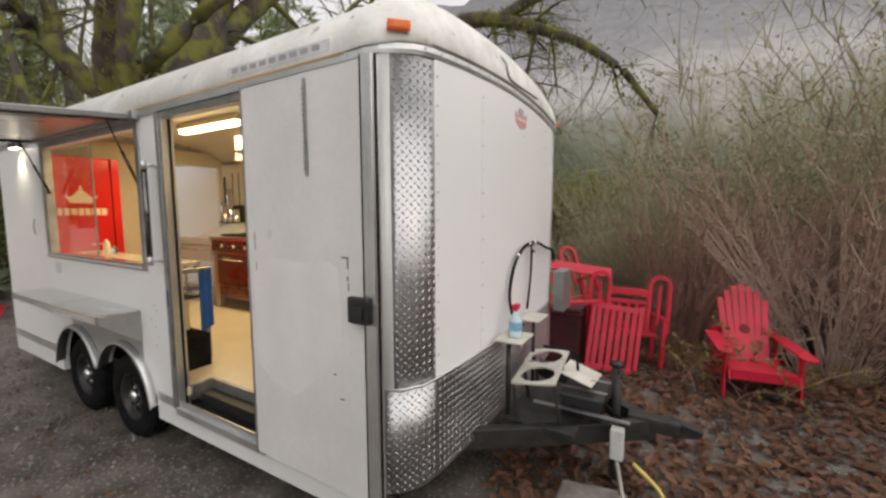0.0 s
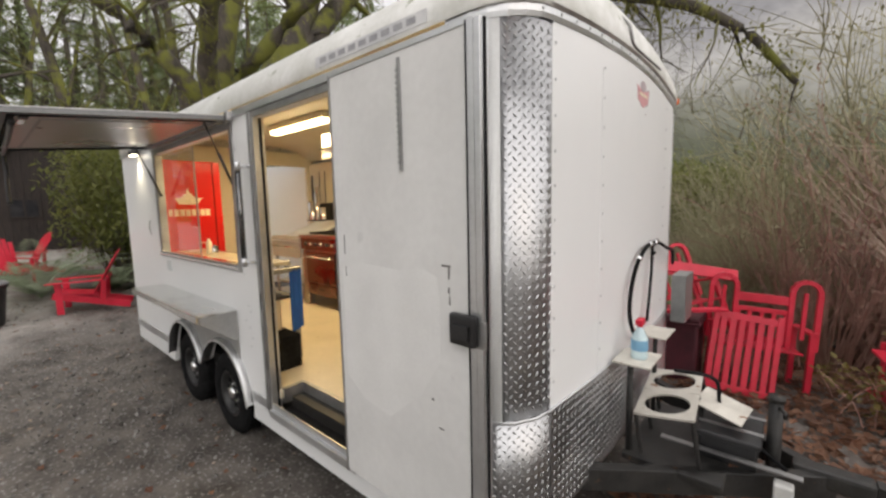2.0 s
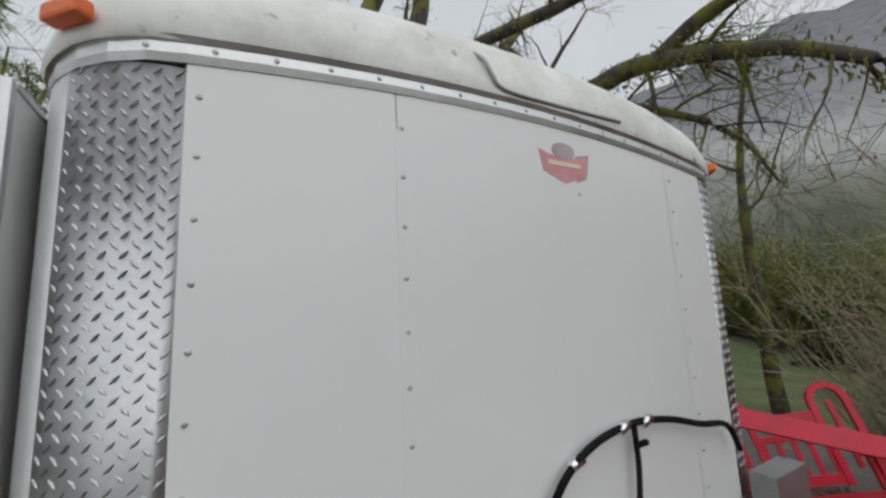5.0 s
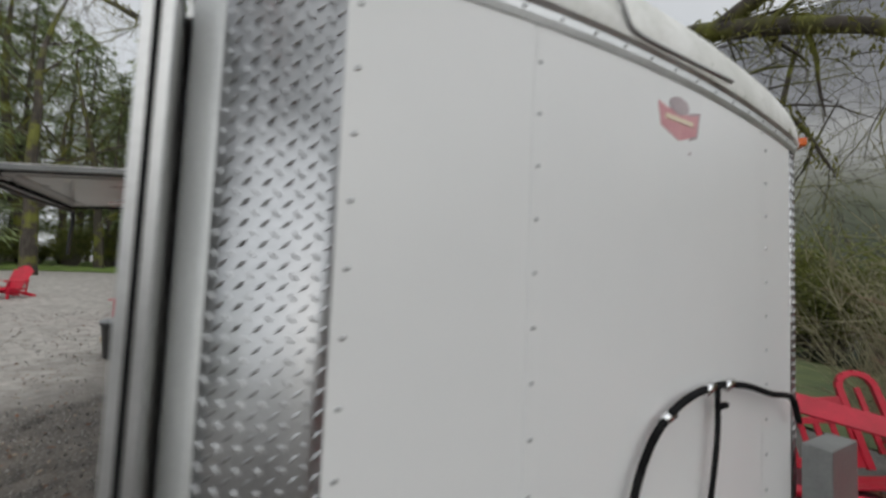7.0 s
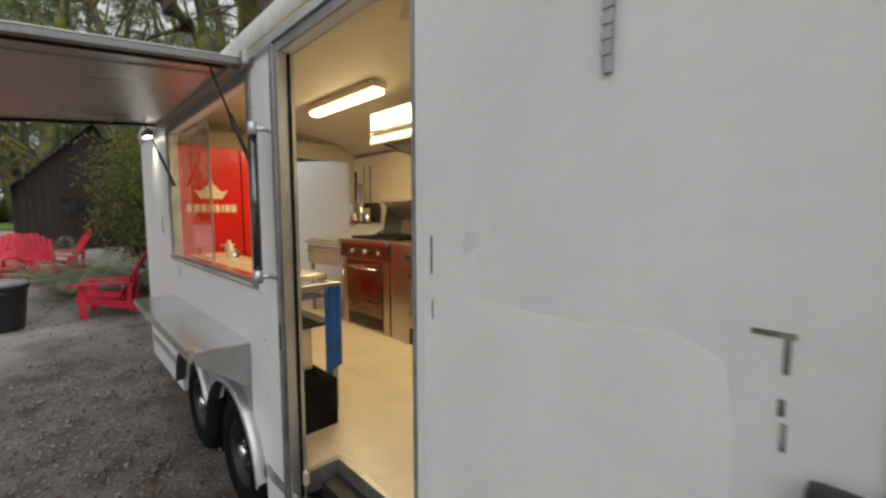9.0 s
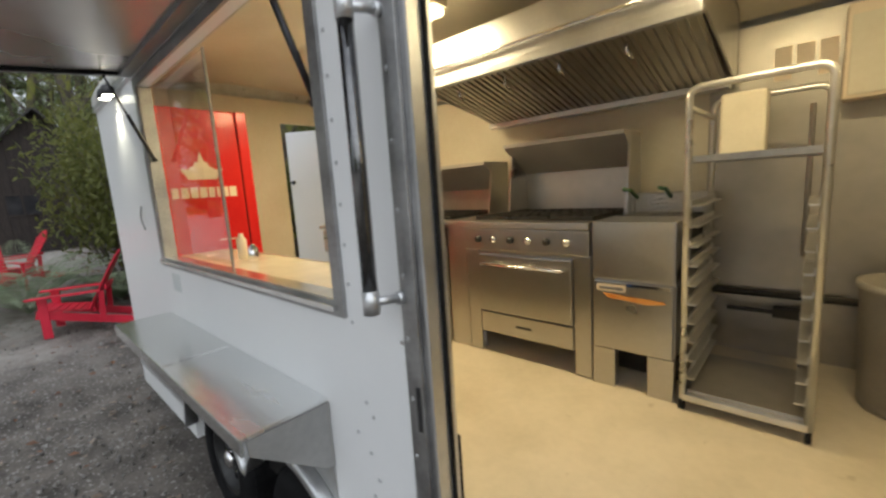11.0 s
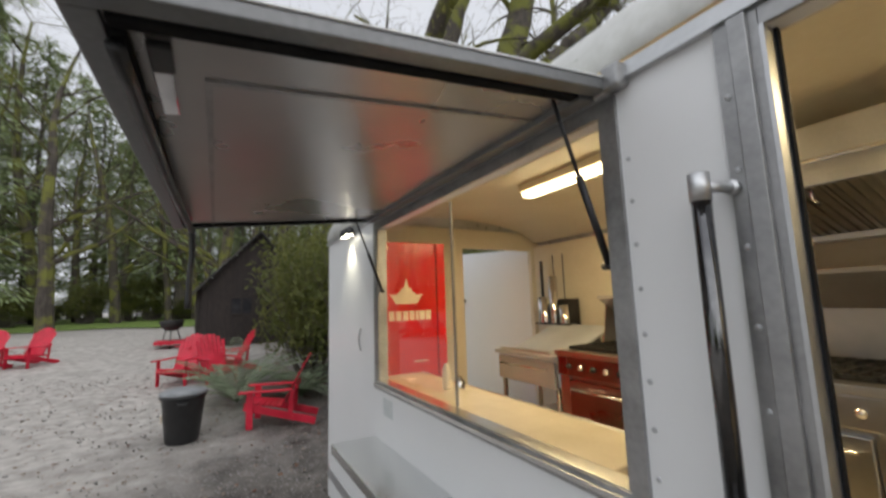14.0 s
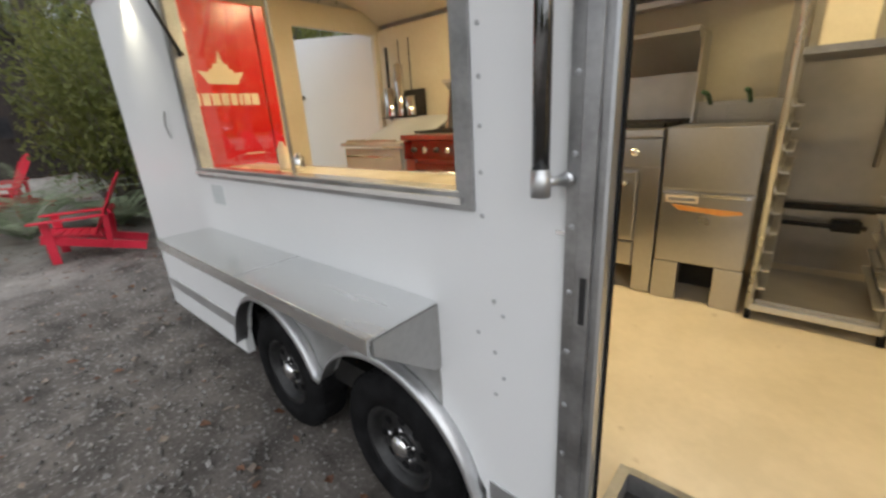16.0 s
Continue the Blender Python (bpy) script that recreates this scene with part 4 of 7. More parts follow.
part("regulator_hose", bm, black_rubber, trailer, "black rubber regulator hose", True)
# upright post with a small ledge
bm = bmesh.new()
tube(bm, [(-0.98, TY - 0.42, 0.5), (-0.98, TY - 0.42, 1.06)], 0.018, 8)
part("post", bm, black_iron, tongue, "", True)
bm = bmesh.new()
tube(bm, [(-0.98, TY + 0.12, 0.5), (-0.98, TY + 0.12, 1.10)], 0.014, 8)
part("post", bm, black_iron, tongue, "", True)
part("ledge", boxed(-1.06, -0.86, TY - 0.50, TY - 0.24, 1.06, 1.072, 0.003), tray_mat, tongue, "small pale metal ledge")
part("ledge", boxed(-1.05, -0.88, TY - 0.06, TY + 0.20, 1.10, 1.11, 0.003), tray_mat, tongue, "small pale metal ledge")

# hanging gas hose loop and the electric box on the front
bm = bmesh.new()
tube(bm, smooth_path([(-1.03, 2.98, 1.05), (-1.04, 2.80, 1.15), (-1.045, 2.72, 1.32), (-1.045, 2.80, 1.52), (-1.04, 2.95, 1.635), (-1.045, 3.18, 1.675), (-1.045, 3.40, 1.655), (-1.045, 3.62, 1.60), (-1.05, 3.82, 1.56), (-1.06, 3.92, 1.44)], 8), 0.0125, 9)
loop = part("gas_pipe_loop", bm, black_rubber, trailer, "black gas pipe loop on the front sheet", True)
bm = bmesh.new()
tube(bm, smooth_path([(-1.045, 3.20, 1.67), (-1.045, 3.20, 1.5), (-1.045, 3.16, 1.3), (-1.04, 3.1, 1.15)], 6), 0.010, 8)
tube(bm, [(-1.045, 3.20, 1.60), (-1.045, 3.26, 1.60)], 0.012, 8)
piece("branch", bm, black_rubber, loop, "", True)
for y, z in ((2.90, 1.605), (3.14, 1.67), (3.27, 1.672)):
    bm = bmesh.new()
    tube(bm, [(-1.045, y - 0.025, z - 0.008), (-1.045, y + 0.025, z + 0.008)], 0.0175, 10)
    piece("fitting", bm, chrome, loop, "bright hose fitting", True)
bm = boxed(-1.08, -0.97, 4.00, 4.30, 0.93, 1.33, 0.006)
ebox = part("electric_box", bm, surface("grey_box", (0.24, 0.245, 0.245), (0.36, 0.365, 0.36), 5, 0.42, 0.6), trailer, "grey metal electric box")

# ---------------------------------------------------------------- ground


def ground_z(x, y):
    t = -x
    knots = ((6, 0), (9.6, 0.12), (14, 0.35), (25, 0.8), (60, 1.5), (400, 1.5))
    z = 0.0
    for (a, za), (b, zb) in zip(knots, knots[1:]):
        if a <= t:
            z = za + (zb - za) * min(1, (t - a) / (b - a))
    if y > 5.5:
        z -= min(1.2, 0.16 * (y - 5.5)) * (1 if x > -8 else max(0.0, 1 - (-8 - x) / 6))
    return z


dirt = surface("packed_dirt", (0.044, 0.037, 0.032), (0.175, 0.156, 0.140), 3.5, 0.74, 0, 0.009, 34, detail=9, rough_var=0.22, speck=(0.30, 0.29, 0.28), speck_scale=34, speck_at=0.60)
dn, dl = dirt.node_tree.nodes, dirt.node_tree.links
dp = dn["Principled BSDF"]
d_src = dp.inputs["Base Color"].links[0].from_socket
d_co = dn.new("ShaderNodeTexCoord")
d_sep = dn.new("ShaderNodeSeparateXYZ")
dl.new(d_co.outputs["Object"], d_sep.inputs[0])
d_no = dn.new("ShaderNodeTexNoise")
d_no.inputs["Scale"].default_value, d_no.inputs["Detail"].default_value = 0.35, 8
dl.new(d_co.outputs["Object"], d_no.inputs["Vector"])
d_ma = dn.new("ShaderNodeMath")
d_ma.operation = "MULTIPLY_ADD"
d_ma.inputs[1].default_value = 7.0
dl.new(d_no.outputs["Fac"], d_ma.inputs[0])
d_ax = dn.new("ShaderNodeMath")
d_ax.operation = "MULTIPLY_ADD"
d_ax.inputs[1].default_value = 0.36
dl.new(d_sep.outputs["X"], d_ax.inputs[0])
dl.new(d_sep.outputs["Y"], d_ax.inputs[2])
d_sh = dn.new("ShaderNodeMath")
d_sh.inputs[1].default_value = 1.2
dl.new(d_ax.outputs[0], d_sh.inputs[0])
dl.new(d_sh.outputs[0], d_ma.inputs[2])
d_mr = dn.new("ShaderNodeMapRange")
d_mr.interpolation_type = "SMOOTHSTEP"
d_mr.inputs["From Min"].default_value, d_mr.inputs["From Max"].default_value = 3.1, -0.2
dl.new(d_ma.outputs[0], d_mr.inputs["Value"])
d_fi = dn.new("ShaderNodeTexNoise")
d_fi.inputs["Scale"].default_value, d_fi.inputs["Detail"].default_value = 5.0, 9
dl.new(d_co.outputs["Object"], d_fi.inputs["Vector"])
d_ra = dn.new("ShaderNodeValToRGB")
d_ra.color_ramp.elements[0].position, d_ra.color_ramp.elements[0].color = 0.32, (0.31, 0.285, 0.26, 1)
d_ra.color_ramp.elements[1].position, d_ra.color_ramp.elements[1].color = 0.70, (0.52, 0.49, 0.455, 1)
dl.new(d_fi.outputs["Fac"], d_ra.inputs["Fac"])
d_mx = dn.new("ShaderNodeMixRGB")
dl.new(d_mr.outputs[0], d_mx.inputs[0])
dl.new(d_src, d_mx.inputs[1])
dl.new(d_ra.outputs[0], d_mx.inputs[2])
dl.new(d_mx.outputs[0], dp.inputs["Base Color"])
bm = bmesh.new()
xs = [-900, -400, -200, -120, -80, -60, -50, -42, -36] + [-32 + 0.5 * k for k in range(81)] + [10, 12, 15, 20, 30, 50, 100, 300, 900]
ys = [-900, -300, -100, -60, -40, -30, -22, -16] + [-12 + 0.5 * k for k in range(53)] + [16, 18, 22, 30, 45, 70, 120, 300, 900]
grid = [[bm.verts.new((x, y, ground_z(x, y) + (0.05 * (noise.noise((x * 0.7, y * 0.7, 0))) if abs(x) < 33 and abs(y) < 16 else 0) * (0.3 if -8 < x < 1 and 0 < y < 5 else 1))) for y in ys] for x in xs]
for i in range(len(xs) - 1):
    for j in range(len(ys) - 1):
        bm.faces.new((grid[i][j], grid[i + 1][j], grid[i + 1][j + 1], grid[i][j + 1]))
ground = solo("ground", bm, dirt, "damp grey-brown packed dirt and gravel yard", "ground", kind="structure", smooth=True)

# ---------------------------------------------------------------- inside the trailer
warm = (1.0, 0.785, 0.43)
fx0, fx1, fy, fz = -5.40, -4.20, 2.80, 2.93
fixture = thing("ceiling_light", "fluorescent ceiling light with a bare glowing lens", "ceiling light", (fx0, fy, fz))
part("housing", boxed(fx0, fx1, fy - 0.07, fy + 0.07, fz + 0.0, fz + 0.06, 0.008), cream_wall, fixture)
part("lens", boxed(fx0 + 0.02, fx1 - 0.02, fy - 0.055, fy + 0.055, fz - 0.045, fz, 0.015), glow("tube_lens", (1.0, 0.84, 0.50), 7), fixture, "glowing warm lens")
lamp = new("ceiling_lamp", bpy.data.lights.new("ceiling_lamp", "AREA"))
lamp.data.shape, lamp.data.size, lamp.data.size_y = "RECTANGLE", 1.15, 0.12
lamp.data.energy, lamp.data.color = 35, warm
lamp.matrix_world = Matrix.Translation(((fx0 + fx1) / 2, fy, fz - 0.06))
fixture2 = thing("ceiling_light", "fluorescent ceiling light above the pan rack", "ceiling light", (-2.6, 2.75, fz))
part("housing", boxed(-2.9, -2.0, 2.68, 2.82, fz, fz + 0.06, 0.008), cream_wall, fixture2)
part("lens", boxed(-2.88, -2.02, 2.695, 2.805, fz - 0.045, fz, 0.015), bpy.data.materials["tube_lens"], fixture2, "glowing warm lens")
lamp2 = new("ceiling_lamp_front", bpy.data.lights.new("ceiling_lamp_front", "AREA"))
lamp2.data.shape, lamp2.data.size, lamp2.data.size_y = "RECTANGLE", 0.9, 0.12
lamp2.data.energy, lamp2.data.color = 15, warm
lamp2.matrix_world = Matrix.Translation((-2.45, 2.75, fz - 0.06))
vent = thing("ceiling_vent", "dark square ceiling vent", "vent", (-2.9, 2.3, 2.9))
part("cover", boxed(-3.1, -2.75, 2.15, 2.45, 2.90, 2.93, 0.01), hood_steel, vent)

# red upright fridge at the rear
FX, FY0, FY1, FZ1 = -6.03, 1.585, 2.35, 2.58
fridge = thing("drinks_fridge", "tall red branded drinks fridge with a cream emblem", "fridge", (-6.4, 1.98, ZFL))
part("body", boxed(FX - 0.72, FX - 0.06, FY0, FY1, ZFL, FZ1, 0.02), fridge_red, fridge)
fdoor = part("door", boxed(FX - 0.055, FX, FY0, FY1 - 0.09, ZFL + 0.12, FZ1 - 0.01, 0.015), fridge_red, fridge, "glossy red fridge door")
part("side_rail", boxed(FX - 0.06, FX + 0.004, FY1 - 0.085, FY1, ZFL + 0.1, FZ1 - 0.01, 0.008), fridge_red, fridge)
part("door_gap", boxed(FX - 0.05, FX - 0.002, FY1 - 0.091, FY1 - 0.084, ZFL + 0.1, FZ1 - 0.02), black_rubber, fridge)
part("base_grille", boxed(FX - 0.055, FX - 0.01, FY0 + 0.02, FY1 - 0.02, ZFL, ZFL + 0.11, 0.006), black_plastic, fridge)
# emblem: a stepped leaf crown above a band with bars
EY, EZ = 1.965, 2.10
crown = [(-0.10, -0.065), (0.10, -0.065), (0.12, -0.03), (0.155, 0.02), (0.09, 0.01), (0.075, 0.035), (0.06, 0.03), (0.045, 0.07), (0.025, 0.065), (0.0, 0.15), (-0.025, 0.065), (-0.045, 0.07), (-0.06, 0.03), (-0.075, 0.035), (-0.09, 0.01), (-0.155, 0.02), (-0.12, -0.03)]
bm = bmesh.new()
a_ = [bm.verts.new((FX + 0.003, EY + y, EZ + z)) for y, z in crown]
b_ = [bm.verts.new((FX + 0.0, EY + y, EZ + z)) for y, z in crown]
bm.faces.new(a_)
for i in range(len(a_)):
    j = (i + 1) % len(a_)
    bm.faces.new((a_[i], b_[i], b_[j], a_[j]))
bmesh.ops.recalc_face_normals(bm, faces=bm.faces)
part("emblem", bm, cream_print, fdoor, "cream leaf-shaped emblem")
for k in range(8):
    w_ = (0.045, 0.05, 0.052, 0.05, 0.046, 0.022, 0.05, 0.052)[k]
    y_ = EY - 0.225 + (0, 0.062, 0.125, 0.19, 0.252, 0.312, 0.345, 0.405)[k]
    part("print_bar", boxed(FX, FX + 0.003, y_, y_ + w_, EZ - 0.205, EZ - 0.125), cream_print, fdoor)
part("print_bar", boxed(FX, FX + 0.003, EY + 0.06, EY + 0.2, 1.545, 1.555), cream_print, fdoor)

# cooking line along the far wall
KY = 3.15


def legs_row(parent, x0, x1, y0, y1, z1):
    for x in (x0, x1):
        for y in (y0, y1):
            bm = bmesh.new()
            tube(bm, [(x, y, ZFL), (x, y, ZFL + 0.03), (x, y, z1)], [0.026, 0.02, 0.024], 10)
            part("leg", bm, steel, parent, "", True)


satin_steel = surface("satin_shelf_steel", (0.50, 0.48, 0.44), (0.60, 0.58, 0.54), 3, 0.5, 0.45, rough_var=0.08)


def cooking_range(x0, x1, top, label, front, guard_z=2.16, top_kind="burner", guard=True):
    r = thing("gas_range", label, "range", ((x0 + x1) / 2, 3.5, ZFL), group="cooking line")
    w = x1 - x0
    part("body", boxed(x0 + 0.004, x1 - 0.004, KY + 0.03, 4.10, ZFL + 0.16, top - 0.03, 0.004), steel, r)
    for a, b in ((x0 + 0.004, x0 + 0.11), (x1 - 0.11, x1 - 0.004)):
        part("stile", boxed(a, b, KY + 0.008, KY + 0.03, ZFL + 0.01, top - 0.21, 0.004), steel, r)
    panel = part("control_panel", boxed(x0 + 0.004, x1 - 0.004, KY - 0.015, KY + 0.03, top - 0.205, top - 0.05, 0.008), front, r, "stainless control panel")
    for k in range(6):
        bm = bmesh.new()
        kx = x0 + 0.14 + (w - 0.28) * k / 5
        lathe(bm, [(0.024, 0.0), (0.022, 0.024), (0.001, 0.026)], 14, pose(kx, KY - 0.015, top - 0.125, 90, 0, 0))
        part("knob", bm, black_plastic if k % 2 == 0 else chrome, panel, "", True)
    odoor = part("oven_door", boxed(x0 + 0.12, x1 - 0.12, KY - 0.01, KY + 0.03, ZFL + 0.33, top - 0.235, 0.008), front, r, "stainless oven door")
    bm = bmesh.new()
    hz = top - 0.30
    tube(bm, [(x0 + 0.17, KY - 0.012, hz), (x0 + 0.17, KY - 0.05, hz), (x1 - 0.17, KY - 0.05, hz), (x1 - 0.17, KY - 0.012, hz)], 0.011, 8)
    part("handle", bm, chrome, odoor, "chrome oven handle", True)
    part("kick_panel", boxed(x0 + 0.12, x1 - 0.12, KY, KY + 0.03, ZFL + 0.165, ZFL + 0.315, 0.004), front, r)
    part("plate", boxed((x0 + x1) / 2 - 0.06, (x0 + x1) / 2 + 0.06, KY - 0.003, KY, ZFL + 0.235, ZFL + 0.25), black_plastic, r)
    part("front_rail", boxed(x0, x1, KY - 0.04, KY + 0.08, top - 0.045, top, 0.008), steel, r)
    part("deck", boxed(x0 + 0.004, x1 - 0.004, KY + 0.08, 4.08, top - 0.03, top - 0.006), black_iron, r, "sooty black cooking deck")
    legs_row(r, x0 + 0.06, x1 - 0.06, KY + 0.1, 4.0, ZFL + 0.16)
    if top_kind == "burner":
        n = 3
        for k in range(n):
            for y in (KY + 0.12, KY + 0.47):
                gx0 = x0 + 0.02 + (w - 0.04) * k / n
                gw = (w - 0.04) / n - 0.01
                bm = bmesh.new()
                for q in range(5):
                    box(bm, gx0 + gw * q / 4 - 0.006 + (0.006 if q == 0 else -0.006 if q == 4 else 0), gx0 + gw * q / 4 + 0.006 + (0.006 if q == 0 else -0.006 if q == 4 else 0), y, y + 0.32, top, top + 0.022)
                for q in range(3):
                    box(bm, gx0, gx0 + gw, y + 0.154 * q, y + 0.154 * q + 0.012, top + 0.0005, top + 0.0225)
                part("grate", bm, black_iron, r, "black cast-iron grate")
    if guard:
        bm = bmesh.new()
        box(bm, x0, x1, 4.02, 4.06, top - 0.02, guard_z, 0.004)
        part("backguard", bm, wall_steel, r, "tall stainless backguard")
        bm = bmesh.new()
        extrude_outline(bm, [(0, 0), (0.32, 0), (0.32, -0.028), (0.30, -0.03), (0.012, -0.24), (0, -0.24)], w, pose(x0, 4.02, guard_z, 0, 0, -90))
        part("high_shelf", bm, satin_steel, r, "stainless high shelf with a sloping underside")
        for a in (x0, x1 - 0.012):
            bm = bmesh.new()
            extrude_outline(bm, [(0, 0), (0.30, 0), (0.22, guard_z - top - 0.03), (0, guard_z - top - 0.03)], 0.012, pose(a + 0.012, 4.02, top, 0, 0, -90))
            part("side_splash", bm, steel, r)
    return r


cooking_range(-4.40, -3.45, 1.60, "stainless gas range with oven and black grates on the cream floor", steel)
# Red of the fridge's reflection is mixed into this front's steel colour.
cooking_range(-5.50, -4.60, 1.60, "stainless gas range, red fridge reflection coloured into its front", surface("red_reflection_steel", (0.24, 0.155, 0.14), (0.29, 0.195, 0.18), 3, 0.3, 1.0), guard_z=2.05)
filler = thing("gap_table", "narrow stainless filler table between the ranges", "table", (-4.5, 3.5, ZFL))
part("top", boxed(-4.595, -4.405, KY, 4.05, 1.56, 1.60, 0.004), steel, filler)
part("front", boxed(-4.59, -4.41, KY + 0.02, KY + 0.04, ZFL, 1.56), steel, filler)

# stainless table with sheet pans, at the rear
table = thing("prep_table", "stainless prep table with a sloping lid", "table", (-6.0, 3.5, ZFL))
# Pale bluish base colour stands for daylight reflected in this steel.
skylit_satin = surface("skylit_satin_steel", (0.50, 0.53, 0.56), (0.62, 0.65, 0.68), 3, 0.4, 0.3, rough_var=0.08)
part("tabletop", boxed(-6.40, -5.52, KY - 0.02, 4.08, 1.50, 1.535, 0.006), skylit_satin, table)
part("drawer", boxed(-6.36, -5.56, KY, KY + 0.04, 1.25, 1.48, 0.006), skylit_satin, table)
bm = bmesh.new()
tube(bm, [(-6.28, KY, 1.41), (-6.28, KY - 0.04, 1.41), (-5.64, KY - 0.04, 1.41), (-5.64, KY, 1.41)], 0.01, 8)
part("handle", bm, chrome, table, "", True)
part("undershelf", boxed(-6.36, -5.56, KY + 0.04, 4.05, 0.85, 0.88), steel, table)
legs_row(table, -6.34, -5.58, KY + 0.06, 4.0, 1.25)
bm = bmesh.new()
plank_m = pose(-5.96, KY + 0.50, 1.625, 20, 0, 0)
box(bm, -0.40, 0.40, -0.34, 0.34, -0.012, 0.012, 0.005, plank_m)
part("lid", bm, skylit_satin, table, "sloping lid coloured pale for reflected sky")
part("lid_support", boxed(-6.34, -5.58, KY + 0.62, KY + 0.66, 1.535, 1.66), steel, table)
bm = bmesh.new()
box(bm, -6.32, -5.60, KY + 0.0, KY + 0.17, 1.536, 1.546)
box(bm, -6.32, -5.60, KY + 0.0, KY + 0.012, 1.546, 1.562)
solo("sheet_pan", bm, aluminium, "aluminium sheet pan on the prep table", "sheet pan")

# fryer
fry = thing("deep_fryer", "stainless floor fryer with an orange drip down its door", "fryer", (-3.22, 3.5, ZFL))
x0, x1, top = -3.44, -3.005, 1.605
part("cabinet", boxed(x0, x1, KY + 0.02, 4.0, ZFL + 0.24, top - 0.25, 0.004), steel, fry)
part("tank_front", boxed(x0, x1, KY - 0.005, KY + 0.35, 1.275, top, 0.008), steel, fry)
part("tank", boxed(x0 + 0.02, x1 - 0.02, KY + 0.36, 3.92, 1.30, top - 0.015), black_iron, fry, "dark oil tank")
fd = part("door", boxed(x0 + 0.006, x1 - 0.006, KY - 0.012, KY + 0.02, ZFL + 0.24, 1.262, 0.005), steel, fry, "stainless fryer door")
part("label_plate", boxed(x0 + 0.03, x0 + 0.19, KY - 0.015, KY - 0.012, 1.205, 1.245), cream_print, fd, "pale label plate")
part("label_bar", boxed(x0 + 0.045, x0 + 0.175, KY - 0.0165, KY - 0.015, 1.217, 1.233), dull_metal, fd)
part("door_grip", boxed(x0 + 0.20, x1 - 0.02, KY - 0.022, KY - 0.012, 1.245, 1.26), chrome, fd)
bm = bmesh.new()
extrude_outline(bm, [(x0 + 0.06, 1.195), (x0 + 0.22, 1.185), (x1 - 0.05, 1.180), (x1 - 0.04, 1.165), (x0 + 0.30, 1.150), (x0 + 0.20, 1.160), (x0 + 0.10, 1.165)], -0.001, pose(0, KY - 0.0125, 0))
part("drip_stain", bm, surface("orange_drip", (0.62, 0.24, 0.05), (0.75, 0.36, 0.1), 20, 0.4), fd, "orange drip stain")
for a, b in ((x0, x0 + 0.13), (x1 - 0.13, x1)):
    part("foot_panel", boxed(a, b, KY - 0.004, KY + 0.06, ZFL + 0.002, ZFL + 0.235, 0.004), steel, fry)
# A black sheet puts the shade into the recess between the feet.
part("recess_shade_sheet", boxed(x0 + 0.02, x1 - 0.02, KY + 0.28, KY + 0.30, ZFL + 0.002, ZFL + 0.235), black_iron, fry)
part("flue", boxed(x0, x1, 3.92, 4.02, ZFL + 0.24, top + 0.12, 0.005), steel, fry)
for k in range(2):
    bx = x0 + 0.035 + 0.19 * k
    bm = bmesh.new()
    for q in range(7):
        tube(bm, [(bx + 0.027 * q, KY + 0.42, top + 0.115), (bx + 0.027 * q, KY + 0.42, top + 0.0), (bx + 0.027 * q, KY + 0.68, top + 0.0), (bx + 0.027 * q, KY + 0.68, top + 0.115)], 0.0022, 4)
    for q in range(5):
        zz = top + 0.115 * q / 4
        tube(bm, [(bx, KY + 0.42, zz), (bx + 0.162, KY + 0.42, zz), (bx + 0.162, KY + 0.68, zz), (bx, KY + 0.68, zz), (bx, KY + 0.42, zz)], 0.0022, 4)
    basket = thing("fry_basket", "wire fry basket with a green handle on the fryer", "fry basket", (bx + 0.08, KY + 0.55, top), group="fry baskets")
    tagged(part("wire_work", bm, steel, basket), kind="stuff")
    bm = bmesh.new()
    tube(bm, [(bx + 0.08, KY + 0.42, top + 0.11), (bx + 0.08, KY + 0.30, top + 0.16), (bx + 0.08, KY + 0.18, top + 0.17)], 0.012, 8)
    part("handle", bm, surface("green_grip", (0.03, 0.08, 0.035), (0.05, 0.12, 0.06), 9, 0.6) if k == 0 else bpy.data.materials["green_grip"], basket, "green plastic handle", True)

# extraction hood
hood = thing("extraction_hood", "long dark stainless extraction hood with baffle filters", "hood", (-4.3, 3.6, 2.2))
HXA, HXB = -4.72, -2.90
part("front_panel", boxed(HXA, HXB, 3.05, 3.07, 2.59, 2.84, 0.004), aluminium, hood, "bright stainless hood front")
part("top", boxed(HXA, HXB, 3.07, 4.12, 2.80, 2.82), hood_steel, hood)
part("front_lip", boxed(HXA, HXB, 3.035, 3.085, 2.54, 2.59, 0.006), aluminium, hood)
for x in (HXA, HXB - 0.012):
    bm = bmesh.new()
    extrude_outline(bm, [(0, 0), (1.04, -0.20), (1.04, 0.24), (0.0, 0.24)], 0.012, pose(x + 0.012, 3.07, 2.585, 0, 0, 90))
    part("end_cheek", bm, hood_steel, hood)
nf = 5
for k in range(nf):
    fw = (HXB - HXA - 0.06) / nf - 0.01
    fx = HXA + 0.03 + k * (fw + 0.01)
    bm = bmesh.new()
    m_ = pose(fx, 3.14, 2.63, -15, 0, 0)
    box(bm, 0, fw, 0, 0.90, -0.01, 0.02, 0, m_)
    filt = part("baffle_filter", bm, hood_steel, hood, "greasy baffle filter")
    for q in range(7):
        part("baffle", boxed(fw * q / 7 + 0.012, fw * q / 7 + 0.034, 0.02, 0.88, -0.030, -0.01, 0, m_), hood_steel, filt)
part("grease_tray", boxed(HXA + 0.02, HXB - 0.02, 3.94, 4.06, 2.345, 2.385, 0.005), aluminium, hood, "bright grease tray")
